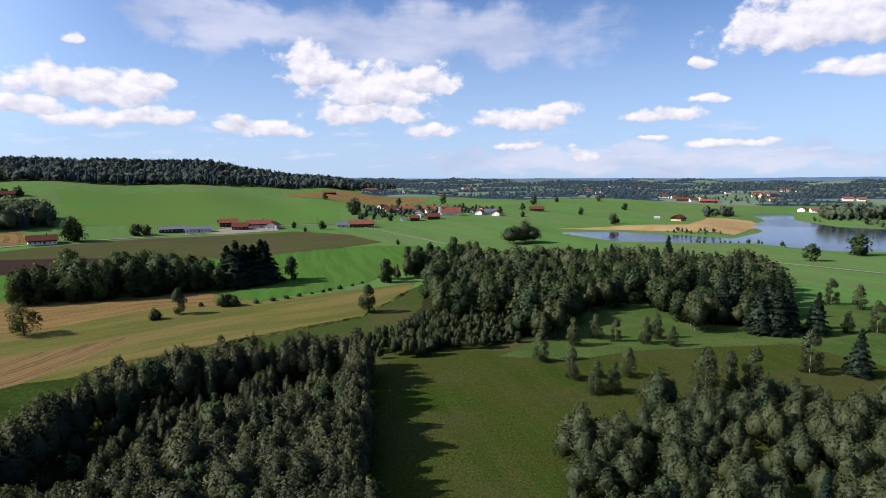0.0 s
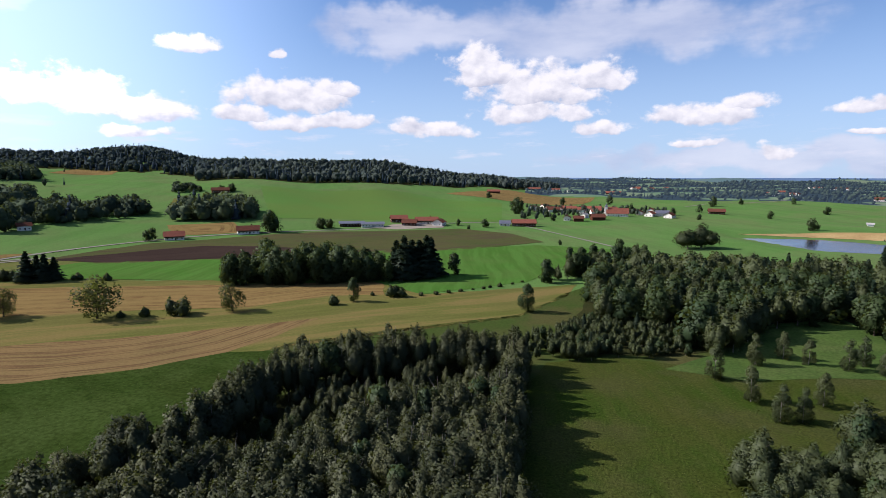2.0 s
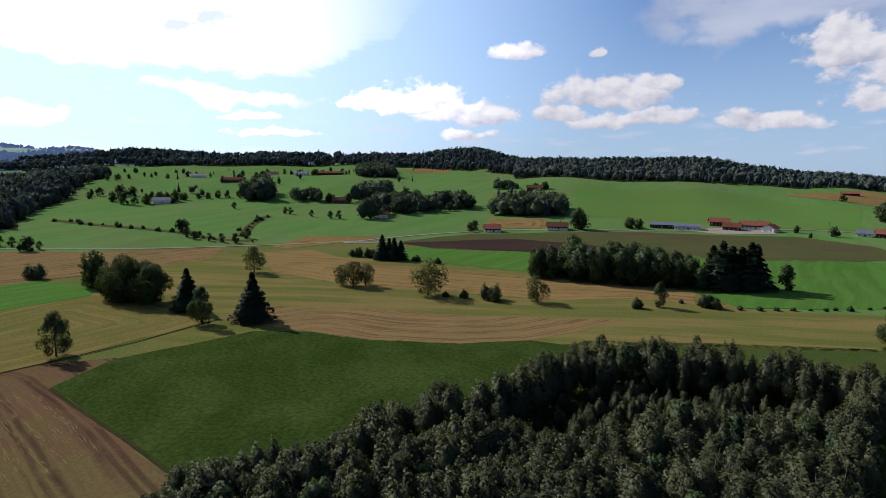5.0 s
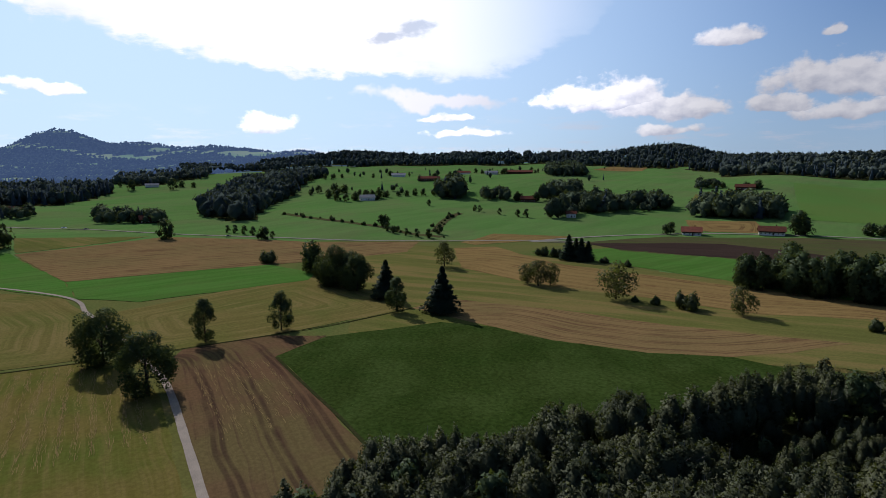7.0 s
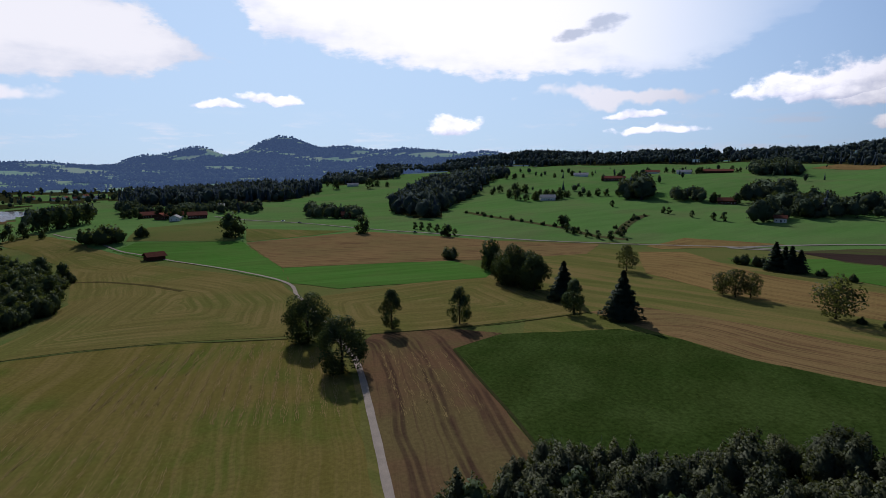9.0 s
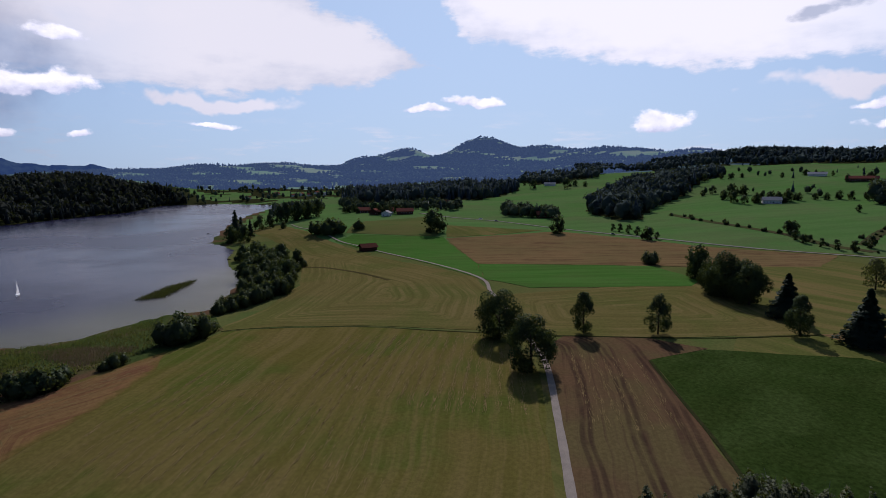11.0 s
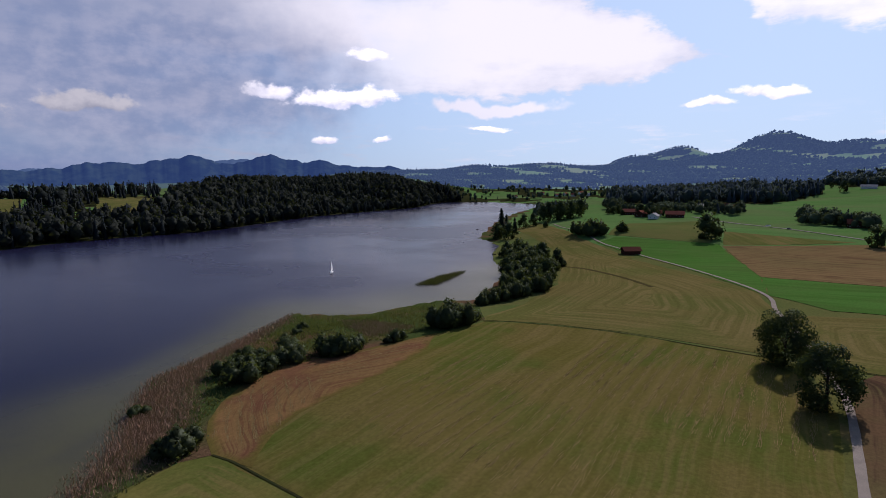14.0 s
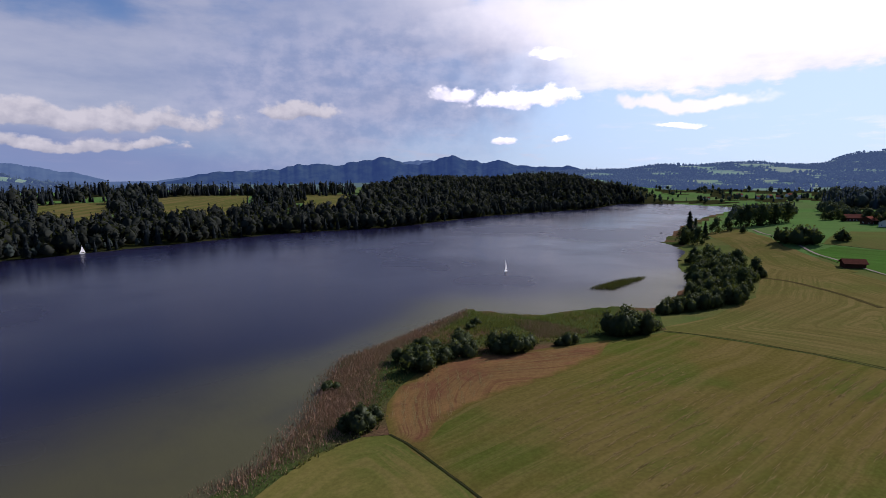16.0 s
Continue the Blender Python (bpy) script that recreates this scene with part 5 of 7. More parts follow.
for x, y in scatter([(-22, 180), (5, 184), (24, 189), (38, 200), (22, 226), (0, 234), (-14, 212)], 4.2, 16)[:120]:
    plant("young_tree", x, y, GROVE.uniform(2.8, 5.5), 1.25, "low grey-green scrub tree", "scrub between the woods")
for p in curve_points([(-14.6, 78.0), (-16.4, 92.4), (-19.4, 112.9), (-22.0, 133.0), (-23.6, 147.9), (-26, 166)], 3.4):
    plant("aspen_tree", p.x + GROVE.uniform(-0.8, 0.8), p.y + GROVE.uniform(-0.8, 0.8), GROVE.uniform(12.5, 15.5), 1.05, "tall aspen on the edge of the wood", "trees of the birch wood")

# ---- the mixed wood and the stands in the fields ----
mixed_wood = [(-17, 176), (3, 180), (16, 182), (42, 197), (62, 235), (89, 251), (94, 230), (94, 204), (115, 204), (131, 208), (168, 275), (182, 329), (147, 347), (79, 361), (6, 339), (-10, 290), (-3, 230), (-18, 204)]
spots = scatter(mixed_wood, 7.6, 21)
spots = spots[np.argsort(np.hypot(spots[:, 0], spots[:, 1]))]
for x, y in spots[:260]:
    east = x > 0.22 * y
    kind = GROVE.choices(("young_tree", "ash_tree", "spruce_tree", "broadleaf_tree"), (0.4, 0.32, 0.16, 0.12) if east else (0.5, 0.3, 0.08, 0.12))[0]
    low = math.hypot(x, y) < 225 and x < 32
    plant(kind, x, y, GROVE.uniform(4, 7) if low else GROVE.uniform(12, 17), 1.15, group="trees of the mixed wood")
stand("mixed_wood", spots[260:], np.random.default_rng(3).uniform(12, 17, len(spots[260:])), "far side of the mixed wood", 0.2, 220, 22, wide=0.62, spray=0.09, mats=[ALDER_LEAF, SPRUCE_LEAF])
for x, y, h in [(118, 204, 20.2), (123, 202, 21.1), (130, 208, 19.5), (134, 225, 19.9), (108, 230, 19.1), (112, 220, 20.7), (122, 230, 22.7), (138, 202, 15.9), (148, 366, 19.5), (122, 159, 14.2)]:
    plant("spruce_tree", x, y, h, 1.25, group="spruces of the mixed wood")
for x, y, h in [(55, 197, 9.3), (61, 193, 8.5), (71, 191, 9.6), (77, 197, 9.3), (79, 188, 7.5), (31, 172, 10.8), (37, 156, 10.2), (41, 145, 9.2), (46, 146, 8.5), (54, 158, 9.1), (45, 188, 9.9),
                (109, 161, 13.6), (85, 148, 12.5), (78, 147, 11.7), (70, 144, 13.7), (177, 251, 12.5), (183, 242, 11.5), (151, 204, 8.5), (162, 204, 12.8)]:
    plant("slim_alder", x, y, h, 1.1, "light alder standing alone at the clearing", "alders at the clearing")

for x, y, h in [(-31, 306, 14), (-26, 315, 9), (-21, 320, 15), (-17, 327, 16), (-13, 330, 15), (-9, 334, 14), (-5, 342, 16), (0, 348, 14), (6, 358, 17), (11, 367, 15), (17, 375, 16), (23, 382, 15)]:
    plant(GROVE.choice(("ash_tree", "young_tree")), x, y, h, 1.15, "grey-green tree in a row behind the meadow", "row of meadow trees")

near_stand = [(-196, 246), (-162, 257), (-115, 284), (-128, 318), (-179, 310), (-207, 267)]
for x, y in scatter(near_stand, 7.2, 31)[:70]:
    plant(GROVE.choice(("broadleaf_tree", "ash_tree", "ash_tree")), x, y, GROVE.uniform(10, 20), 0.9, group="stand in the fields")
for x, y, h in [(-114, 293, 21.9), (-109, 292, 24.7), (-106, 297, 22.4), (-103, 301, 21.9), (-99, 302, 24.3), (-98, 307, 22.7), (-303, 225, 16.7), (-295, 229, 15.5), (-293, 233, 13.4), (-303, 231, 14.3)]:
    plant("spruce_tree", x, y, h, 1.8, "tall dark spruce in a small stand", "spruces in the fields")
for x, y, h in [(-209, 92, 19.8), (-244, 79, 18.3)]:
    plant("tall_spruce", x, y, h, 1.85, "single broad dark spruce at the meadow corner", "single spruces")
for x, y, h in [(-112, 233, 11.1), (-32, 236, 12.6), (-217, 75, 15.2), (-209, 27, 14.8), (-205, 1, 15.2), (-86, 314, 13.8), (-32, 316, 11.8), (-23, 370, 12.8), (-16, 369, 13.2), (-9, 387, 13.0), (-3, 365, 13.7), (8, 405, 15.8), (-334, -184, 13.3)]:
    plant("field_tree" if math.hypot(x, y) < 300 else "ash_tree", x, y, h, 1.05, "single upright broadleaf tree in the fields", "single field trees")
for x, y, h in [(-193, -28, 17.2), (-162, -14, 16.2), (-327, 61, 17.6), (-279, 64, 20.0), (-273, 70, 18.1), (-291, 62, 16.5), (-539, -23, 17.1), (-500, 53, 11.4), (-512, -137, 22.8), (254, 384, 11.8), (-265, 71, 17.5), (73, 497, 21.4), (62, 489, 18.0), (307, 411, 16.9)]:
    plant("great_tree" if math.hypot(x, y) < 300 else "alder_tree" if 480 < y < 500 else "broadleaf_tree", x, y, h, 1.9 if 480 < y < 500 else 1.05, "large round broadleaf tree with a dark shadow", "large field trees")
for x, y, h in [(-312, 139, 14.8), (-239, 159, 12.6), (-237, 165, 10.8), (-246, 157, 10.2), (-198, 174, 17.1), (-154, 201, 11.6)]:
    plant("fruit_tree", x, y, h, 1.0, "old field tree with a thin open crown", "thin field trees")
for x, y, h in [(-190, 178, 3.2), (-182, 182, 4.5), (-171, 189, 8.4), (-118, 224, 5.2), (-97, 248, 7.2), (-373, 42, 9.3), (-326, 220, 7.6), (-316, 224, 7.6), (-283, 238, 4.8), (-265, 241, 4.7), (-476, -231, 18.3), (-482, -224, 16.2), (-482, -243, 13.2), (-502, -209, 11.0)]:
    plant("bush", x, y, h, 1.0, "dense round bush at the field edge", "field bushes")
for x, y, h, wide in [(-87, -163, 6.8, 1.24), (-86, -152, 8.4, 1.16), (-94, -156, 6.8, 1.24), (-101, -157, 5.9, 1.30), (-104, -153, 6.8, 0.99), (-112, -168, 5.3, 1.74), (-101, -174, 4.2, 1.74), (-115, -150, 7.6, 1.14), (-117, -145, 7.9, 1.30), (-122, -144, 6.0, 1.30), (-138, -139, 5.6, 0.97), (-134, -140, 3.1, 1.16), (-163, -142, 9.5, 1.04), (-167, -138, 11.8, 1.00), (-172, -136, 10.5, 0.95), (-179, -136, 6.1, 1.00), (-53, -125, 6.9, 1.13), (-50, -127, 4.5, 1.16), (-58, -128, 4.6, 1.16), (-56, -155, 3.5, 1.30), (-134, -190, 3.4, 1.5), (-120, -182, 3.2, 1.4), (-116, -172, 3.6, 1.4), (-128, -186, 2.6, 1.5), (-102, -180, 3.2, 1.5), (-94, -154, 5.0, 1.2)]:
    plant("bush", x, y, h, wide, "grey-green willow bush among the reeds", "bushes in the reeds")
shore_group = [(-207, -157), (-234, -150), (-277, -152), (-365, -210), (-405, -259), (-359, -244), (-273, -183)]
for x, y in scatter(shore_group, 8.5, 41)[:60]:
    plant(GROVE.choice(("broadleaf_tree", "broadleaf_tree", "bush")), x, y, GROVE.uniform(7, 13), 1.0, "dark broadleaf tree on the lake shore", "trees on the shore")
for x, y, h in [(-470, -322, 28.9), (-479, -322, 22.3), (-493, -321, 17.9)]:
    plant("spruce_tree", x, y, h, 1.2, "dark spruce on the point of the shore", "spruces on the shore")
for x, y, h in [(-454, -316, 16.8), (-456, -304, 15.6), (-556, -350, 16.0), (-579, -351, 15.1), (-624, -363, 20.5), (-636, -360, 23.8), (-650, -354, 25.6), (-671, -351, 24.6), (-694, -350, 23.7), (-562, -324, 9.2)]:
    plant("broadleaf_tree", x, y, h, 0.9, "broadleaf tree above the lake shore", "trees on the shore")
for x, y, h in [(-215, -159, 7), (-221, -158, 8), (-227, -157, 9), (-235, -156, 10), (-241, -154, 10), (-251, -154, 11), (-260, -152, 12), (-230, -167, 6), (-320, -178, 9), (-337, -182, 8)]:
    plant("bush", x, y, h, 0.9, "dark bush under the trees on the lake shore", "bushes on the shore")
hedge_bushes = [(-109, 248), (-86, 253), (-70, 270), (-54, 288), (-44, 302)]
for p in curve_points(hedge_bushes, 6.0):
    plant("bush", p.x + GROVE.uniform(-1, 1), p.y + GROVE.uniform(-1, 1), GROVE.uniform(1.2, 2.8), 1.0, "low bush along the ditch", "bushes along the ditch")
for x, y, h in [(213, 870, 11.5), (315, 976, 12.9), (211, 693, 14.1), (181, 1117, 18.1), (235, 1165, 11.8), (132, 934, 11.4), (115, 811, 8.2), (-39, 481, 4.4), (330, 1193, 12.1), (-290, 530, 11.9), (-285, 540, 9.9), (-166, 624, 7.6), (-133, 616, 10.0), (-145, 589, 4.8), (-425, 525, 8.2), (-322, 484, 20.7), (-384, 393, 10.0),
                (-129, 832, 23.7), (-139, 851, 20.7), (-86, 1086, 15.4), (1, 1183, 19.2), (32, 897, 14.6), (-69, 733, 8.9), (-82, 788, 9.6), (88, 868, 10.6), (-86, 686, 7.0), (-227, 1085, 13.2)]:
    plant("broadleaf_tree", x, y, h, 0.95, "distant round tree on the pasture", "distant pasture trees")
for x, y, h in [(-565, 28, 7.3), (-556, 34, 8.3), (-542, 41, 8.6), (-530, 47, 8.5), (-503, 61, 6.7), (-564, 321, 7.9), (-536, 328, 8.9), (-527, 333, 10.1), (-605, 310, 8.3), (-598, 313, 8.2), (-675, 279, 8.8), (-643, 721, 12.8), (-390, 405, 10.9), (-324, 483, 17.9),
                (-532, 169, 12.3), (-505, 165, 8.5), (-474, 174, 7.1), (-464, 180, 8.1), (-454, 187, 9.0), (-469, 204, 10.4), (-495, 173, 6.3), (-567, 258, 6.3)]:
    plant("ash_tree", x, y, h, 1.3, "small tree on the far pasture", "small pasture trees")

for x, y, h in [(-852, 189, 13.6), (-814, 192, 14.7), (-795, 200, 11.3), (-820, 257, 15.4), (-829, 273, 10.4), (-836, 294, 8.9), (-829, 305, 9.7), (-829, 319, 11.6), (-819, 329, 10.7), (-806, 341, 11.5), (-1123, 197, 15.3), (-1134, 215, 13.3), (-1146, 247, 9.1), (-1136, 259, 9.0), (-1173, 356, 9.7), (-620, 708, 10.7), (-604, 708, 9.6), (-596, 717, 8.7), (-588, 587, 12.9), (-316, 484, 13.5), (-294, 533, 10.5), (-289, 542, 8.4),
                (-1194, 257, 10), (-1164, 269, 10), (-1156, 284, 9), (-950, 179, 9.5), (-959, 195, 13.5), (-908, 199, 9.5), (-912, 212, 18), (-906, 226, 15), (-865, 239, 9), (-871, 273, 11), (-836, 271, 9), (-1356, -118, 20), (-1504, -153, 12), (-1325, -38, 25), (-1390, -22, 16), (-1372, 2, 13), (-532, 173, 11.5), (-490, 167, 7.5)]:
    plant("broadleaf_tree", x, y, h, 1.0, "small round tree on the upland pasture", "upland trees")
for line in ([(-707, 100), (-617, 124), (-565, 147), (-525, 169), (-480, 181), (-454, 200)], [(-480, 204), (-532, 235), (-570, 263), (-593, 284)]):
    ribbon("bank", line, 9.0, FALLOW, "brown grassy bank of a small brook", "bank", 2)
    for p in curve_points(line, 13.0):
        plant("bush", p.x + GROVE.uniform(-5, 5), p.y + GROVE.uniform(-5, 5), GROVE.uniform(2.0, 5.0), 0.9, "bush on the bank of the brook", "bushes along the brook")

# ---- far woods ----
def far_wood(name, ring, gap, height, label, spruce, sprays, seed, clear=-9, size=120.0, full=0.62):
    pts = scatter(ring, gap, seed)
    if clear > -9:
        pts = pts[clearing(pts[:, 0], pts[:, 1], size) > clear]
    pts = pts[~(inside_ring(pts[:, 0], pts[:, 1], LAKE) | inside_ring(pts[:, 0], pts[:, 1], POND))]
    rng = np.random.default_rng(seed + 5)
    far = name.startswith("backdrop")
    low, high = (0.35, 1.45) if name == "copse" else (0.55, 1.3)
    # far woods take leaf colours with haze or cloud shade put into them
    stand(name, pts, height * rng.uniform(low, high, len(pts)), label, spruce, sprays, seed, wide=1.0 if far else full, spray=0.2 if far else 0.13, mats=[PLAIN_LEAF, PLAIN_NEEDLE] if "plain" in name else [BACK_LEAF, BACK_NEEDLE] if far else [SHADED_BANK_LEAF, SHADED_BANK_NEEDLE] if name.startswith("bank") else None if name in ("hill_wood", "ridge_wood", "knoll_wood", "valley_wood", "slope_wood") else [COPSE_LEAF, FAR_NEEDLE])


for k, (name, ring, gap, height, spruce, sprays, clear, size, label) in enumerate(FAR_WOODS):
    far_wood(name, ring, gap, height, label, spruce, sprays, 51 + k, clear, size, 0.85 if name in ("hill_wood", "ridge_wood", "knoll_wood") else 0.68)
far_wood("upland_trees", [(-660, 683), (-895, 94), (-1740, 183), (-1077, 1115)], 45, 12, "scattered trees and hedges on the upland pasture", 0.25, 40, 60, 0.55, 55)
far_wood("shore_wood", [(-732, -445), (-797, -395), (-957, -467), (-912, -543)], 9, 13, "dark tree belt between the lake and the hamlet", 0.35, 70, 67, full=0.8)
far_wood("village_trees", [(-112, 740), (-70, 760), (20, 850), (78, 890), (89, 960), (-20, 1000), (-140, 960)], 15, 8.0, "garden trees between the village houses", 0.15, 60, 61)
far_wood("village_trees", [(510, 1353), (589, 1184), (695, 1163), (813, 1361), (583, 1548)], 30, 9.0, "trees between the far village houses", 0.15, 60, 63)
far_wood("shore_bushes", [(249, 624), (294, 592), (300, 605), (253, 635)], 7, 4.0, "bushes behind the reed bed", 0.0, 60, 64)
far_wood("shore_bushes", [(209, 490), (254, 476), (277, 443), (289, 463), (297, 557), (244, 572)], 16, 4.0, "single bushes on the shore of the small lake", 0.0, 60, 65)
far_wood("shore_trees", [(514, 788), (533, 674), (558, 706), (545, 825)], 13, 8.0, "bushes and trees on the far shore of the small lake", 0.1, 60, 66)
bank_shore = curve_points([(66, -556), (9, -573), (-60, -604), (-184, -651), (-328, -645), (-538, -735), (-823, -773)], 9.0)
bank_spots = np.array([(p.x * 1.012 + GROVE.uniform(-4, 4), p.y * 1.012 + GROVE.uniform(-4, 4)) for p in bank_shore])
bank_spots = bank_spots[~inside_ring(bank_spots[:, 0], bank_spots[:, 1], LAKE)]
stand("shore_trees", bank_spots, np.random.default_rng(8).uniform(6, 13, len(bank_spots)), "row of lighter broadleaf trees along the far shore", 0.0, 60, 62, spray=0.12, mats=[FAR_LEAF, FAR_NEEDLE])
for k, (ring, h) in enumerate((([(-451, 489), (-377, 540), (-427, 607), (-501, 565)], 16), ([(-502, 341), (-515, 392), (-504, 515), (-540, 546), (-593, 508), (-585, 429)], 15), ([(-755, 322), (-722, 352), (-822, 400), (-854, 381)], 20),
                               ([(-707, 373), (-690, 406), (-736, 433), (-756, 399)], 12), ([(-675, 455), (-663, 512), (-718, 549), (-731, 498)], 16), ([(-948, 647), (-945, 735), (-1090, 843), (-1179, 805)], 16), ([(-627, 694), (-591, 709), (-622, 746), (-662, 732)], 9),
                               ([(-727, -103), (-677, -30), (-730, -32), (-776, -105)], 11), ([(385, 830), (424, 819), (465, 899), (411, 877)], 9), ([(-423, 535), (-389, 558), (-419, 602), (-466, 590)], 16), ([(523, 768), (575, 729), (626, 793), (579, 851)], 13), ([(-704, -100), (-672, -30), (-716, -32), (-745, -106)], 10), ([(-799, -339), (-774, -170), (-846, -177), (-895, -305), (-866, -367)], 9), ([(-853, -381), (-783, -318), (-899, -369), (-990, -455)], 12))):
    far_wood("copse", ring, 10, h * 1.15, "small dark copse on the pasture", 0.12, 90, 70 + k, full=0.85)

# ---- mountains at the edge of sight ----
def range_of(name, peaks, distance, mat, label, base=-60, seed=5):
    """A ridge with spurs: peaks by bearing, height above the eye in degrees, half-width in degrees."""
    low, high = min(p[0] - 2.2 * p[2] for p in peaks), max(p[0] + 2.2 * p[2] for p in peaks)
    verts, faces = [], []
    steps, rows = int((high - low) / 0.1), 9
    for i in range(steps + 1):
        b = low + (high - low) * i / steps
        top = max(e * max(0.0, 1 - abs(b - c) / (2.6 * w)) ** 0.75 for c, e, w in peaks)
        edge = min(1.0, (b - low) / 3, (high - b) / 3)
        rough = 0.3 * noise.fractal(Vector((b * 0.55, seed, 0)), 1.0, 2.0, 6)
        z = 58 + distance * math.tan(radians((top + rough * min(1, top) + 0.1) * edge - 0.3))
        a = radians(b)
        for k in range(rows):
            s = k / (rows - 1)
            spur = 0.5 + 0.5 * noise.fractal(Vector((b * 0.33 + 0.9 * s, seed + 4.0, s * 0.9)), 1.1, 2.0, 3)
            d = distance - 420 * s - 190 * spur * s * (1 - s)
            verts.append((-d * math.sin(a), d * math.cos(a), base + (z - base) * (1 - s) ** (0.7 + 0.9 * spur)))
    for i in range(steps):
        for k in range(rows - 1):
            q = i * rows + k
            faces.append((q, q + rows, q + rows + 1, q + 1))
    tagged(new(name, mesh_of(name, verts, faces, mat, True)), label, "mountain", kind="structure")


# the blue of these ridges is mostly haze glow put into their materials
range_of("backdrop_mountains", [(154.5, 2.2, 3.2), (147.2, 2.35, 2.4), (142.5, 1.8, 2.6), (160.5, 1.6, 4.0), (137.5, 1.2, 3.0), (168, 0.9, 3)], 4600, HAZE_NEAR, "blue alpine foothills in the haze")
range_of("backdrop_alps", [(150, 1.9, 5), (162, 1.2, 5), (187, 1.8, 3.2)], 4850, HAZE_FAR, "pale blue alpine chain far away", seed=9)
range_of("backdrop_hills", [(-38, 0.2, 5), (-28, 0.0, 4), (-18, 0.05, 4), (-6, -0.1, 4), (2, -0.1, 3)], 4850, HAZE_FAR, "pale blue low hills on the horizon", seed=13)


# ---- houses ----
def gable(verts, faces, w, d, wall, top):
    """Walls with two gables; ridge along x."""
    n = len(verts)
    verts += [(-w, -d, -0.4), (w, -d, -0.4), (w, d, -0.4), (-w, d, -0.4), (-w, -d, wall), (w, -d, wall), (w, d, wall), (-w, d, wall), (-w, 0, top), (w, 0, top)]
    faces += [tuple(n + i for i in f) for f in ((0, 1, 5, 4), (2, 3, 7, 6), (1, 2, 6, 9, 5), (3, 0, 4, 8, 7), (3, 2, 1, 0))]


def slab(verts, faces, a, b, c, d, thick):
    n = len(verts)
    verts += [*(tuple(p) for p in (a, b, c, d)), *((p[0], p[1], p[2] - thick) for p in (a, b, c, d))]
    faces += [tuple(n + i for i in f) for f in ((0, 1, 2, 3), (7, 6, 5, 4), (0, 4, 5, 1), (1, 5, 6, 2), (2, 6, 7, 3), (3, 7, 4, 0))]


def unit_box(name, mat, x, y, z):
    v, f = [], []
    box(v, f, (-x / 2, -y / 2, -z / 2), (x / 2, y / 2, z / 2))
    return mesh_of(name, v, f, mat)


WINDOW_PANE = unit_box("window", GLASS, 1.0, 0.06, 1.25)
WINDOW_SURROUND = unit_box("window_frame", PAINT, 1.2, 0.04, 1.45)
DOOR = unit_box("door", TIMBER, 1.1, 0.08, 2.1)
CHIMNEY = unit_box("chimney", OLD_TILE, 0.7, 0.7, 1.8)


def house(x, y, length, turn, wall_mat, roof_mat, label, deep=0.85, wall=4.3, pitch=0.55, name="house", windows=True, chimney=True, timber=False):
    length = max(5.0, length)
    windows = windows and math.hypot(x, y) < 1100
    w, d = length / 2, max(2.6, min(length * deep, 13.0) / 2)
    top = wall + d * pitch * 1.0
    ob = new(name)
    ob.matrix_basis = pose(x, y, height_at(x, y), 0, 0, turn)
    v, f = [], []
    gable(v, f, w, d, wall, top)
    part("wall", mesh_of("wall", v, f, wall_mat), ob)
    v, f = [], []
    over, rise = 1.1, top - wall
    for s in (-1, 1):
        low = wall - rise * over / d + 0.18
        q = [(-w - over, s * (d + over), low), (w + over, s * (d + over), low), (w + over, 0, top + 0.22), (-w - over, 0, top + 0.22)]
        slab(v, f, *(q if s < 0 else q[::-1]), 0.2)
    part("roof", mesh_of("roof", v, f, roof_mat), ob)
    if timber:
        v, f = [], []
        for s in (-1, 1):
            xx = s * (w + 0.03)
            n = len(v)
            v += [(xx, -d, wall * 0.55), (xx, d, wall * 0.55), (xx, d, wall), (xx, 0, top), (xx, -d, wall)]
            f.append(tuple(n + i for i in ((0, 1, 2, 3, 4) if s > 0 else (4, 3, 2, 1, 0))))
        part("timber_gable", mesh_of("timber_gable", v, f, TIMBER), ob, "dark timber gable")
        for s in (-1, 1):
            v, f = [], []
            box(v, f, (-w - 0.1, min(s * d, s * (d + 0.9)), wall * 0.62), (w + 0.1, max(s * d, s * (d + 0.9)), wall * 0.62 + 0.95))
            part("balcony", mesh_of("balcony", v, f, TIMBER), ob, "dark timber balcony along the front")
    if chimney:
        part("chimney", CHIMNEY, ob, m=pose(w * 0.35, d * 0.2, top + 0.5))
    if windows:
        count = max(2, int(length / 3.2))
        for s in (-1, 1):
            for storey in (1.5, 3.9)[: 2 if wall > 4.8 else 1]:
                for i in range(count):
                    xx = -w + length * (i + 0.5) / count
                    surround = part("window_frame", WINDOW_SURROUND, ob, m=pose(xx, s * (d + 0.02), storey))
                    part("window", WINDOW_PANE, surround, m=pose(0, s * 0.02, 0))
        for s in (-1, 1):
            for yy in (-d * 0.5, d * 0.5):
                for storey in (1.5, 3.9)[: 2 if wall > 4.8 else 1]:
                    surround = part("window_frame", WINDOW_SURROUND, ob, m=pose(s * (w + 0.05), yy, storey, 0, 0, 90))
                    part("window", WINDOW_PANE, surround, m=pose(0, -s * 0.02, 0))
        part("door", DOOR, ob, m=pose(w * 0.1, -d - 0.05, 1.05))
    return tagged(ob, label, "house" if name == "house" else name.replace("_", " "))


def bearing_of(x, y):
    return math.degrees(math.atan2(-x, y))


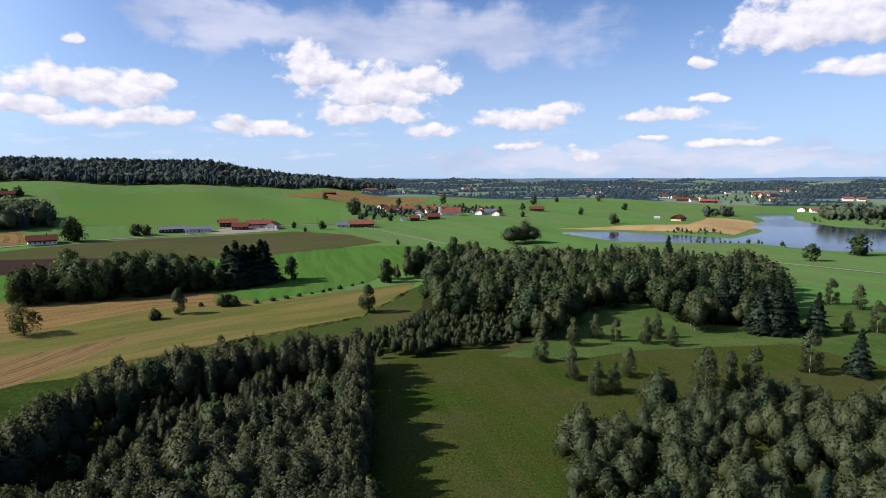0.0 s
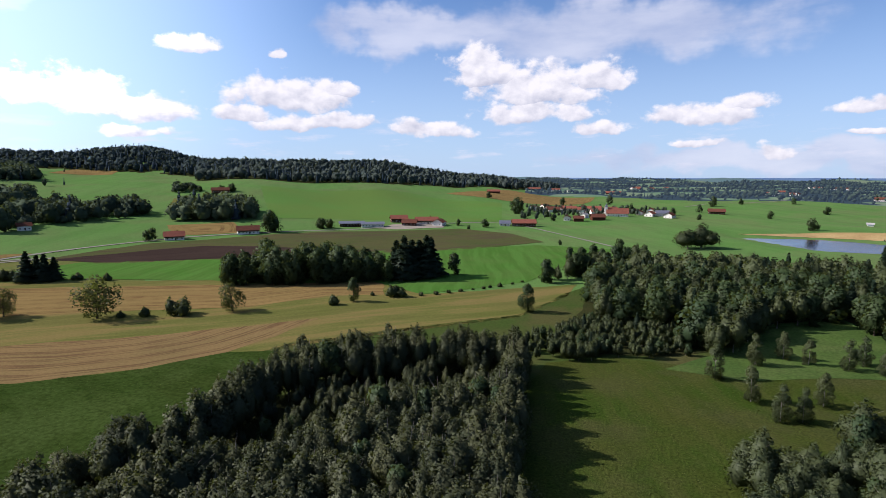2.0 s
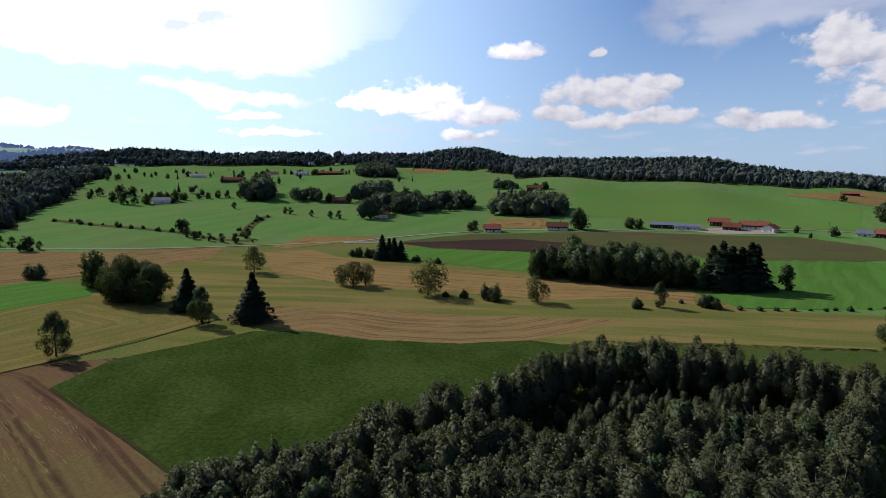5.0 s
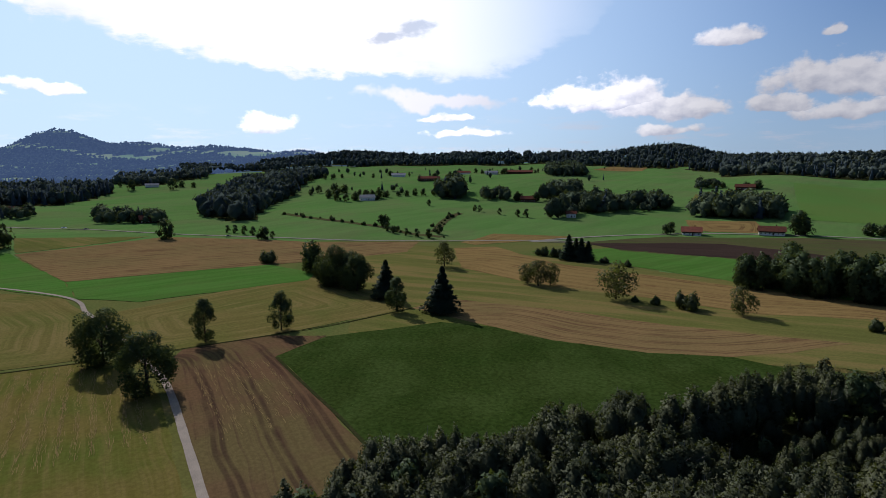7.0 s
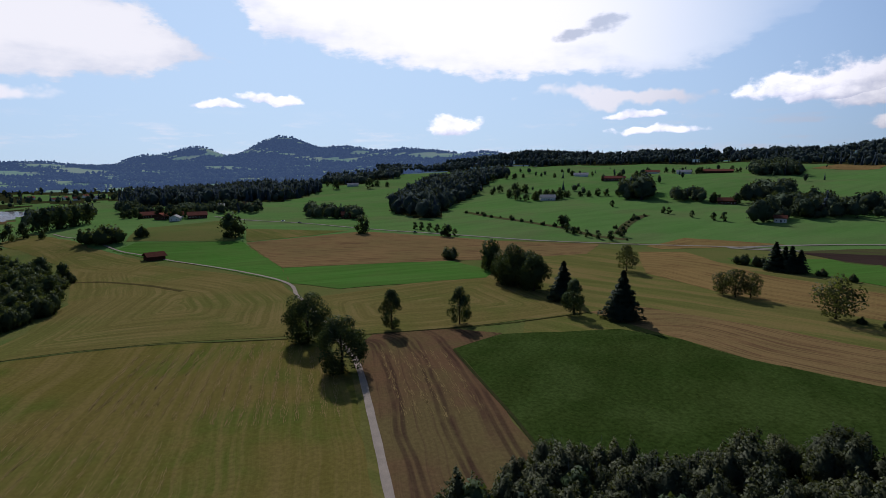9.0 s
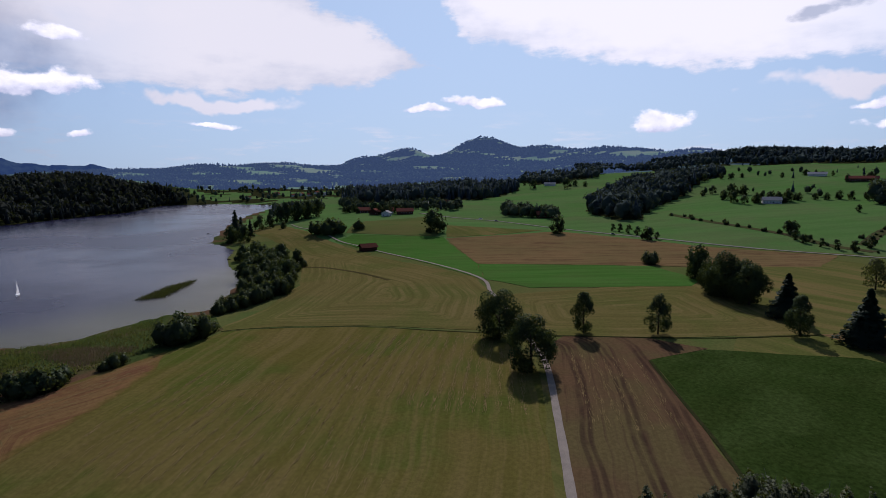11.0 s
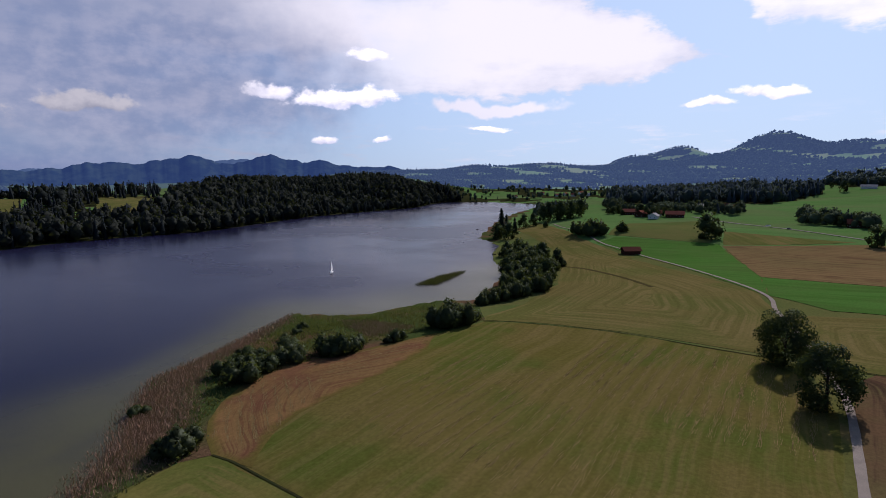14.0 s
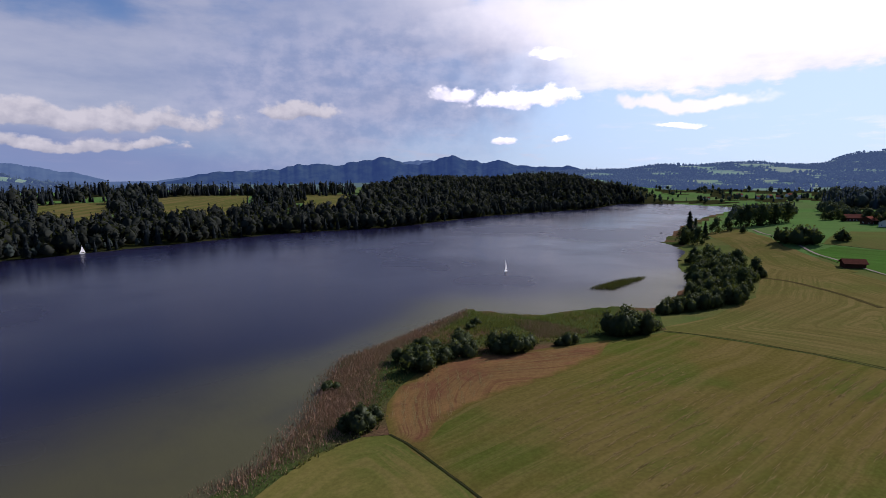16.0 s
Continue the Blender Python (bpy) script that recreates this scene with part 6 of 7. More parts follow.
# village in the plain
for (x, y, w), skew, walls, roof, label, kw in (
        ((-119, 916, 12.5), 82, PLASTER, TILE, "white gabled village house with a red roof", {}), ((-92, 918, 12.0), 20, PLASTER, OLD_TILE, "village house with a brown roof", {}), ((-74, 900, 12.0), 72, PLASTER, TILE, "white gabled village house with a red roof", {}),
        ((-48, 905, 15.0), 8, PLASTER, TILE, "village house with a red roof", {}), ((-36, 848, 11.5), 78, PLASTER, OLD_TILE, "white gabled village house with a brown roof", {}), ((-19, 862, 15.0), 14, PLASTER, TILE, "village house with a red roof", {}),
        ((-7, 900, 13.0), 80, PLASTER, TILE, "white gabled village house with a red roof", {}), ((31, 902, 14.0), 10, PLASTER, OLD_TILE, "village house with a brown roof", {}), ((61, 908, 12.0), 75, PLASTER, TILE, "white gabled village house with a red roof", {}),
        ((-95, 653, 26.3), 5, RED_TIMBER, TILE, "large farmhouse with a red tiled roof", dict(deep=0.6, timber=True)),
        ((-116, 647, 11.7), 0, PLASTER, PANEL, "low white shed beside the farmhouse", dict(wall=3.2, chimney=False)),
        ((-110, 900, 11.8), 80, PLASTER, OLD_TILE, "white village house with a brown roof", {}),
        ((-83, 882, 16.0), 10, PLASTER, OLD_TILE, "village house with a brown roof among trees", {}),
        ((-52, 745, 9.7), 85, PLASTER, OLD_TILE, "white gabled house at the village edge", {}),
        ((-32, 780, 9.4), 60, PLASTER, SHEET, "small white house with a grey roof", {}),
        ((2, 925, 18.6), 20, PLASTER, TILE, "red-roofed house beside the church", {}), ((-43, 980, 13.8), 70, PLASTER, TILE, "white gabled village house with a red roof", {}), ((-106, 977, 13.7), 40, PLASTER, TILE, "village house with a red roof among trees", {}),
        ((-37, 734, 11.8), 5, RED_TIMBER, OLD_TILE, "low brown barn beside a white house", dict(windows=False, chimney=False)), ((-217, 1684, 37.1), 0, RED_TIMBER, TILE, "red barn below the far wood", dict(chimney=False)), ((80, 830, 13.4), 70, PLASTER, OLD_TILE, "white gabled house with a dark roof", {}),
        ((557, 1368, 19.2), 50, PLASTER, TILE, "far village house with a red roof", {}), ((564, 1268, 17.8), 20, PLASTER, OLD_TILE, "far village house with a brown roof", {}), ((592, 1294, 15.6), 60, PLASTER, TILE, "far white house with a red roof", {}), ((781, 1378, 16.6), 60, PLASTER, TILE, "far white house with a red roof", {}),
        ((-64, 943, 24.6), 0, CREAM, TILE, "long house with a bright red roof", {}),
        ((-23, 943, 20.8), -10, PLASTER, TILE, "village house with a red roof", {}),
        ((-14, 753, 16.7), 15, RED_TIMBER, OLD_TILE, "brown timber barn in the village", dict(windows=False, chimney=False)),
        ((43, 872, 10.5), 80, PLASTER, OLD_TILE, "white gabled house beside the church", {}),
        ((56, 850, 13.7), 70, PLASTER, TILE, "white house with a red roof", {}),
        ((73, 860, 17.3), 10, PLASTER, PANEL, "white house with a dark grey roof", {}),
        ((-249, 1239, 27.3), 5, RED_TIMBER, TILE, "red farm building behind the fields", {}),
        ((-173, 1840, 40.5), 0, PLASTER, TILE, "white farmhouse with a red roof", {}),
        ((-119, 1796, 25.2), 60, PLASTER, PANEL, "white house with a dark roof", {}),
        ((10, 1584, 41.2), 0, RED_TIMBER, TILE, "long red barn behind the village", dict(chimney=False)),
        ((153, 916, 22.1), 5, RED_TIMBER, OLD_TILE, "brown barn beside a round tree", dict(chimney=False)),
        ((313, 746, 17.0), 68, CREAM, OLD_TILE, "ochre gabled farmhouse with a brown roof by the reeds", dict(timber=True)),
        ((305, 800, 6.4), 0, PAINT, SHEET, "small white shed in the pasture", dict(windows=False, chimney=False, wall=2.6)),
        ((598, 899, 18.1), 15, PLASTER, TILE, "white house with an orange roof by the water", {}),
        ((618, 966, 13.6), 70, PLASTER, TILE, "white gabled house by the water", {}),
        ((539, 1387, 22.2), 5, PLASTER, OLD_TILE, "far village house with a brown roof", {}),
        ((546, 1285, 25.8), 0, RED_TIMBER, OLD_TILE, "far barn with a brown roof", {}),
        ((583, 1234, 34.7), 0, RED_TIMBER, TILE, "far long barn with a red roof", {}),
        ((776, 1405, 19.7), 30, PLASTER, TILE, "far white house with a red roof", {}),
        ((757, 1289, 18.1), 10, PLASTER, TILE, "far white house with a red roof", {}),
        ((869, 1210, 19.4), 10, PLASTER, TILE, "far house with an orange roof among trees", {}),
        ((882, 1188, 14.3), 10, PLASTER, TILE, "far house with an orange roof among trees", {})):
    house(x, y, w, bearing_of(x, y) + skew, walls, roof, label, **kw)
for mx, my, count in ((885, 1618, 7), (420, 1750, 8), (1180, 1900, 8), (150, 2150, 9), (760, 2300, 10)):
    for k in range(count):
        x, y = mx + GROVE.uniform(-75, 75), my + GROVE.uniform(-60, 60)
        house(x, y, GROVE.uniform(13, 20), bearing_of(x, y) + GROVE.choice((0, 15, 70, 85)), PLASTER, GROVE.choice((TILE, TILE, OLD_TILE)), "far village house on the plain", chimney=False)
# the farm on the road
for (x, y, w), skew, walls, roof, label, kw in (
        ((-272, 565, 26.3), 4, TIMBER, PANEL, "long cattle shed with a blue-grey roof", dict(deep=0.4, wall=3.6, pitch=0.35, chimney=False, name="cattle_shed")),
        ((-250, 571, 24.2), 4, PLASTER, PANEL, "long cattle shed with a pale front and blue-grey roof", dict(deep=0.4, wall=3.6, pitch=0.35, chimney=False, name="cattle_shed")),
        ((-238, 621, 18.8), 8, RED_TIMBER, TILE, "farm barn with a red roof", dict(chimney=False)),
        ((-217, 600, 15.7), -6, RED_TIMBER, OLD_TILE, "low farm shed with a brown roof", dict(wall=3.4, chimney=False)),
        ((-204, 623, 25.2), 6, PLASTER, TILE, "main farmhouse with an orange-red roof", dict(timber=True)),
        ((-186, 614, 13.6), 70, PLASTER, TILE, "white farm wing with a red roof", {}),
        ((-336, 468, 19.9), 3, PLASTER, OLD_TILE, "white farmhouse with a red-brown roof beside the road", dict(timber=True, wall=3.8)),
        ((-374, 413, 15.7), 3, PLASTER, TILE, "white farmhouse with a red roof beside the road", dict(timber=True, wall=3.8)),
        ((-557, 713, 23.5), 5, RED_TIMBER, OLD_TILE, "lonely brown farmhouse on the hill", {}),
        ((-806, 234, 21.4), 10, PLASTER, SHEET, "farm with a pale metal roof on the slope", {}),
        ((-996, 412, 40.7), 0, RED_TIMBER, TILE, "long red-roofed farm on the upland", {}),
        ((-1232, 434, 30.9), 0, PLASTER, PANEL, "grey-roofed farm on the upland", {}),
        ((-1225, 598, 29.9), 0, PLASTER, TILE, "upland house with a red roof", {}),
        ((-1138, 700, 58.5), 0, RED_TIMBER, TILE, "long red barn below the ridge wood", {}),
        ((-1152, 632, 28.8), 0, PLASTER, PANEL, "upland house with a grey roof", {}),
        ((-690, -43, 23.7), 5, RED_TIMBER, OLD_TILE, "brown farmhouse behind a hedge", {}),
        ((-504, 376, 10.0), 5, PLASTER, OLD_TILE, "house hidden among trees", {}),
        ((-674, 429, 20.8), 0, RED_TIMBER, OLD_TILE, "low brown farm in a hollow", {}),
        ((-1405, -82, 26.3), 0, PLASTER, SHEET, "white farm at the wood's edge", {}),
        ((-2034, 162, 33.4), 0, PLASTER, SHEET, "white farm high on the slope", {})):
    house(x, y, w, bearing_of(x, y) + skew, walls, roof, label, **kw)
for x, y, reach in ((-989, 412, 30), (-1232, 434, 26), (-1225, 598, 28), (-1138, 700, 40), (-1152, 632, 26), (-557, 713, 20), (-806, 234, 20), (-690, -43, 22), (-674, 429, 20), (-996, 440, 26), (-876, -245, 24), (-853, -205, 18), (-745, -285, 30), (-725, -250, 26), (-760, -310, 24)):
    for k in range(6):
        a, far = radians(bearing_of(x, y)) + GROVE.uniform(-2.0, 2.0), reach * GROVE.uniform(0.5, 1.1)
        plant(GROVE.choice(("broadleaf_tree", "ash_tree")), x - far * math.sin(a), y + far * math.cos(a), GROVE.uniform(7, 14), 1.0, "garden tree beside a farm", "trees round the farms")
# the hamlet above the lake
for (x, y, w), skew, walls, roof, label, kw in (
        ((-756, -306, 16.0), 10, RED_TIMBER, TILE, "red-roofed timber house in the hamlet", {}), ((-734, -279, 17.0), 60, RED_TIMBER, TILE, "red-roofed timber barn in the hamlet", {}), ((-744, -267, 17.2), 0, PLASTER, TILE, "red-roofed timber house in the hamlet", {}),
        ((-1318, -725, 11.8), 20, PLASTER, TILE, "small far house in the valley", {}), ((-1349, -720, 11.9), 60, PLASTER, TILE, "small far house in the valley", {}), ((-1237, -639, 12.0), 10, PLASTER, OLD_TILE, "small far house in the valley", {}), ((-1390, -697, 12.0), 45, PLASTER, TILE, "small far house in the valley", {}),
        ((-1371, -668, 12.9), 0, PLASTER, SHEET, "pale far barn in the valley", {}), ((-1248, -814, 12.2), 30, PLASTER, OLD_TILE, "small far house behind the lake", {}), ((-1335, -785, 12.4), 30, PLASTER, TILE, "small far house in the valley", {}),
        ((-714, -257, 12.4), 75, PLASTER, SHEET, "hamlet barn with a pale metal roof", {}), ((-738, -239, 21.5), 5, RED_TIMBER, TILE, "long red-roofed hamlet barn", {}), ((-876, -245, 23.8), 0, PLASTER, PANEL, "pale farm with a grey roof", {}),
        ((-896, -226, 22.7), 0, RED_TIMBER, OLD_TILE, "brown barn behind the hamlet", {}), ((-853, -193, 13.3), 0, RED_TIMBER, OLD_TILE, "small brown barn behind the hamlet", {})):
    house(x, y, w, bearing_of(x, y) + skew, walls, roof, label, **kw)


# church: nave with a tower
def church(x, y, w):
    ob = house(x, y, w, bearing_of(x, y) + 4, PLASTER, TILE, "white village church with a red roof and a small tower", deep=0.5, wall=5, pitch=0.95, chimney=False, name="church")
    v, f = [], []
    box(v, f, (-w / 2 - 3, -2, 0), (-w / 2 + 1, 2, 13))
    part("tower", mesh_of("tower", v, f, PLASTER), ob)
    v = [(-w / 2 - 3.3, -2.3, 13), (-w / 2 + 1.3, -2.3, 13), (-w / 2 + 1.3, 2.3, 13), (-w / 2 - 3.3, 2.3, 13), (-w / 2 - 1, 0, 18)]
    part("spire", mesh_of("spire", v, [(0, 1, 4), (1, 2, 4), (2, 3, 4), (3, 0, 4), (3, 2, 1, 0)], PANEL), ob, "dark pointed spire")


church(*(11, 827, 28.3))
x, y, w = (-416, -166, 11.8)
house(x, y, w, bearing_of(x, y) + 20, RED_TIMBER, OLD_TILE, "small timber field hut with a red roof", 0.75, 3.2, 0.5, "field_hut", False, False)


# ---- on the lake ----
def sailing_boat(x, y, s=1.0):
    ob = new("sailing_boat")
    ob.matrix_basis = Matrix.LocRotScale((x, y, WATER), Euler((0, 0, radians(40))), (s, s, s))
    v, f = [], []
    for i in range(9):
        u = i / 8
        half = 0.95 * math.sin(math.pi * min(1, 0.18 + 0.82 * u)) ** 0.7 if u < 1 else 0.02
        xx = -3 + 6.2 * u
        v += [(xx, -half, 0.65 + 0.15 * u), (xx, -half * 0.75, -0.1), (xx, half * 0.75, -0.1), (xx, half, 0.65 + 0.15 * u)]
    for i in range(8):
        for k in range(4):
            a, b = i * 4 + k, i * 4 + (k + 1) % 4
            f.append((a, b, b + 4, a + 4))
    f += [(3, 2, 1, 0), (32, 33, 34, 35)]
    part("hull", mesh_of("hull", v, f, PAINT), ob, "white hull")
    v, f = [], []
    tube(v, f, [(0.4, 0, 0.6), (0.4, 0, 8.2)], [0.07, 0.05])
    part("mast", mesh_of("mast", v, f, DARK_PAINT), ob)
    for name, pts in (("mainsail", [(0.3, 0, 1.3), (-2.6, 0.35, 1.4), (-1.4, 0.35, 4.2), (0.3, 0, 8.0)]), ("jib", [(0.55, 0, 6.6), (1.6, 0.25, 3.6), (3.0, 0, 1.0), (0.7, 0.3, 1.2)])):
        v = [(a, b, c) for a, b, c in pts] + [(a, b + 0.03, c) for a, b, c in pts]
        part(name, mesh_of(name, v, [(0, 1, 2, 3), (7, 6, 5, 4), (0, 4, 5, 1), (1, 5, 6, 2), (2, 6, 7, 3), (3, 7, 4, 0)], PAINT), ob, "white sail")
    tagged(ob, "small white sailing boat under sail on the lake", "boat")


sailing_boat(*(-230, -292))


def reeds(name, ring, count, tall, mat, label, seed, thin=4.0):
    rng = np.random.default_rng(seed)
    xs, ys = [p[0] for p in ring], [p[1] for p in ring]
    p = np.stack([rng.uniform(min(xs), max(xs), count * 6), rng.uniform(min(ys), max(ys), count * 6)], 1)
    inward = shore_distance(p[:, 0], p[:, 1], ring)
    keep = inward / thin > rng.uniform(0, 1, len(p))
    p, inward = p[keep][:count], inward[keep][:count]
    z = np.maximum(ground_height(p[:, 0], p[:, 1]), WATER - 0.3)
    n = len(p)
    a = rng.uniform(0, 6.28, n)
    h, w = tall * rng.uniform(0.45, 1.2, n) * np.clip(0.5 + inward / thin, 0.5, 1.0), rng.uniform(0.05, 0.13, n)
    lean = rng.normal(0, 0.35, (n, 2))
    base = np.stack([p[:, 0], p[:, 1], z], 1)
    side = np.stack([np.cos(a) * w, np.sin(a) * w, np.zeros(n)], 1)
    top = base + np.stack([lean[:, 0], lean[:, 1], h], 1)
    verts = np.stack([base - side, base + side, top], 1).reshape(-1, 3)
    me = mesh_of(name, verts.tolist(), np.arange(3 * n).reshape(-1, 3).tolist(), mat)
    tagged(new(name, me), label, "reeds", kind="stuff")


reed_ring = [(-7.4, -116.6), (-24.4, -125.5), (-40.2, -144.1), (-56, -170), (-69, -184), (-96, -195), (-152, -222), (-143, -204), (-93, -176), (-78, -159), (-61.0, -128.5), (-45.1, -120.1), (-32.9, -115.6), (-21.5, -107.6)]
reeds("dry_reeds", reed_ring, 36000, 1.4, REED_LEAF, "brown reed belt standing in the shallow water", 81, 9.0)
reeds("green_reeds", [(-147, -215), (-169, -188), (-211, -182), (-194, -171), (-154, -174), (-123, -175), (-88, -166), (-95, -180)], 6500, 1.4, GREEN_REED, "green reeds along the shore", 82)
reeds("dry_reeds", [(-152, -193), (-163, -177), (-162, -150), (-147, -145), (-134, -152), (-140, -168)], 5000, 1.3, REED_LEAF, "brown reeds among green sedge", 84)
reeds("reed_island", [(-230, -221), (-266, -230), (-293, -228), (-280, -221), (-242, -209)], 4200, 2.0, DARK_REED, "small reed island in the lake", 83)


# ---- ditches and rows of straw ----
EDGE_GRASS = material("bank_grass", (0.05, 0.044, 0.017), (0.064, 0.052, 0.02), 0.1, 1.4, 0.7, 0.2, dark=0.35)
DITCH = material("ditch_growth", (0.0211, 0.027, 0.00958), (0.03, 0.03, 0.012), 0.2, 2.0, 0.8, 0.2)
ribbon("ditch", [(-199, -9), (-204, 24), (-209, 49), (-220, 82)], 0.8, DITCH, "overgrown ditch between two mown fields", "ditch", 5)
ribbon("verge", [(-56.8, -116.6), (-57.7, -109.7), (-57.4, -94.1), (-57.0, -79.5), (-55.7, -69.5)], 7.0, MOWN, "rough grass beside the ditch", "verge", 1)
ribbon("ditch", [(-56.8, -116.6), (-57.7, -109.7), (-57.4, -94.1), (-57.0, -79.5), (-55.7, -69.5)], 0.55, DITCH, "narrow dark ditch between the fields", "ditch", 5)
ribbon("ditch", [(-180, -132), (-186, -114), (-195, -81), (-196, -53), (-197, -33)], 0.7, DITCH, "dark overgrown field edge", "ditch", 5)
ribbon("ditch", [(-178, 21), (-151, 25), (-127.1, 28.8), (-109.1, 30.9)], 1.0, DITCH, "narrow ditch beside the dark meadow", "ditch", 5)
ribbon("bank", [(-337, -186), (-334, -166), (-322, -145), (-308, -124), (-291, -104)], 2.6, EDGE_GRASS, "dark grassy bank across the mown field", "bank", 4)


def straw_rows(name, ring, bearing, count, label, seed):
    """Thin wisps of straw lying in rows."""
    rng = np.random.default_rng(seed)
    xs, ys = [p[0] for p in ring], [p[1] for p in ring]
    p = np.stack([rng.uniform(min(xs), max(xs), count * 4), rng.uniform(min(ys), max(ys), count * 4)], 1)
    a = radians(bearing)
    along, across = np.array([-math.sin(a), math.cos(a)]), np.array([math.cos(a), math.sin(a)])
    row = np.round((p @ across) / 3.2) * 3.2 + rng.normal(0, 0.45, len(p))
    p = (p @ along)[:, None] * along + row[:, None] * across
    p = p[inside_ring(p[:, 0], p[:, 1], ring)][:count]
    verts = []
    for x, y in p:
        half, w = rng.uniform(0.3, 2.0), rng.uniform(0.025, 0.07)
        turn = rng.normal(0, 0.07)
        d, s = along + across * turn, across
        verts += [(x + d[0] * i * half + s[0] * j * w, y + d[1] * i * half + s[1] * j * w) for i, j in ((-1, -1), (-1, 1), (1, 0.6), (1, -0.6))]
    verts = np.array(verts)
    z = ground_height(verts[:, 0], verts[:, 1]) + 0.17
    me = mesh_of(name, np.column_stack([verts, z]).tolist(), np.arange(len(verts)).reshape(-1, 4).tolist(), HAY)
    tagged(new(name, me), label, "straw", kind="stuff")


straw_rows("straw_rows", [(-183, -83), (-195, -35), (-169, -17), (-131.7, -10.5), (-126.7, -33.9), (-141, -75)], 97, 2600, "pale wisps of straw in rows on the mown field", 91)
straw_rows("straw_rows", [(-135, -87), (-156, -67), (-92.9, -35.3), (-83.3, -54.3)], 98, 500, "few pale wisps of straw on the grass", 92)
straw_rows("straw_rows", [(-60.1, -124), (-72, -140), (-92, -150), (-99, -130), (-84, -121), (-66, -112)], 150, 420, "pale wisps of straw on the raked strip", 94)
straw_rows("straw_rows", [(-101, -150), (-120, -140), (-150, -134), (-130, -124), (-102, -128)], 70, 420, "pale wisps of straw on the raked strip", 95)
straw_rows("straw_rows", [(-135, -87), (-150, -105), (-110, -112), (-85, -105), (-83.3, -54.3)], 97, 900, "few pale wisps of straw on the grass", 96)
straw_rows("straw_rows", [(-181, -4), (-177, 19), (-131.3, 24.4), (-124.7, 2.3)], 97, 500, "few wisps of straw on the brown stubble", 93)


# ---- small things ----
def tufts(name, ring, count, tall, mat, label, seed):
    """Tussocks: each a few leaning blades."""
    rng = np.random.default_rng(seed)
    xs, ys = [p[0] for p in ring], [p[1] for p in ring]
    p = np.stack([rng.uniform(min(xs), max(xs), count * 3), rng.uniform(min(ys), max(ys), count * 3)], 1)
    p = p[inside_ring(p[:, 0], p[:, 1], ring)][:count]
    z = ground_height(p[:, 0], p[:, 1])
    verts = []
    for (x, y), g in zip(p, z):
        for k in range(3):
            a, h, w = rng.uniform(0, 6.28), tall * rng.uniform(0.5, 1.3), rng.uniform(0.1, 0.28)
            dx, dy = math.cos(a), math.sin(a)
            verts += [(x - dy * w, y + dx * w, g), (x + dy * w, y - dx * w, g), (x + dx * h * 0.5, y + dy * h * 0.5, g + h)]
    me = mesh_of(name, verts, np.arange(len(verts)).reshape(-1, 3).tolist(), mat)
    tagged(new(name, me), label, "grass", kind="stuff")


SEDGE = leafy("sedge", (0.0511, 0.063, 0.0156), (0.063, 0.06, 0.0204), 0.4, 0.3)
tufts("grass_tufts", [(-12.7, 95.5), (-21, 161), (3, 180), (39, 172), (46.8, 136.5), (31.9, 112.9), (27.3, 95.5)], 1500, 0.22, SEDGE, "tussocks of bog grass", 95)
tufts("grass_tufts", [(-175, 23), (-189, 82), (-122, 142), (-101.4, 107.9), (-95.7, 60.7), (-110.1, 34.3)], 1200, 0.2, leafy("dark_sedge", (0.04, 0.075, 0.018), (0.055, 0.075, 0.022), 0.3, 0.5), "tussocks in the dark meadow", 96)
tufts("grass_tufts", [(-24.3, -110.3), (-44.8, -119.3), (-58.7, -137.7), (-84, -166), (-140, -191), (-189, -172), (-167, -141), (-117, -147), (-84, -153), (-63.9, -135.7), (-55.4, -120.0), (-39.6, -120.0)], 3500, 0.9, leafy("marsh_sedge", (0.10, 0.10, 0.035), (0.13, 0.085, 0.045), 0.3, 0.5), "sedge tussocks in the marsh", 97)


def car(x, y, turn, paint, label):
    ob = new("car")
    ob.matrix_basis = pose(x, y, height_at(x, y) + 0.55, 0, 0, turn)
    bm = bmesh.new()
    bmesh.ops.create_cube(bm, size=1, matrix=Matrix.LocRotScale((0, 0, 0.62), None, (4.3, 1.75, 0.62)))
    bmesh.ops.bevel(bm, geom=bm.edges[:], offset=0.14, segments=2, affect="EDGES")
    me = bpy.data.meshes.new("body")
    bm.to_mesh(me)
    bm.free()
    me.materials.append(paint)
    part("body", me, ob)
    v = [(-1.5, -0.78, 0.9), (1.1, -0.78, 0.9), (1.1, 0.78, 0.9), (-1.5, 0.78, 0.9), (-1.1, -0.62, 1.45), (0.5, -0.62, 1.45), (0.5, 0.62, 1.45), (-1.1, 0.62, 1.45)]
    part("cabin", mesh_of("cabin", v, [(0, 1, 5, 4), (1, 2, 6, 5), (2, 3, 7, 6), (3, 0, 4, 7), (4, 5, 6, 7)], GLASS), ob, "dark glazed cabin")
    for xx in (-1.35, 1.35):
        for yy in (-0.8, 0.8):
            v, f = [], []
            for k in range(12):
                a = k * math.pi / 6
                v += [(xx + 0.32 * math.cos(a), yy - 0.1, 0.32 + 0.32 * math.sin(a)), (xx + 0.32 * math.cos(a), yy + 0.1, 0.32 + 0.32 * math.sin(a))]
            f = [(2 * k, (2 * k + 2) % 24, (2 * k + 3) % 24, 2 * k + 1) for k in range(12)] + [tuple(range(0, 24, 2)), tuple(range(23, 0, -2))]
            part("wheel", mesh_of("wheel", v, f, DARK_PAINT), ob)
    tagged(ob, label, "car")


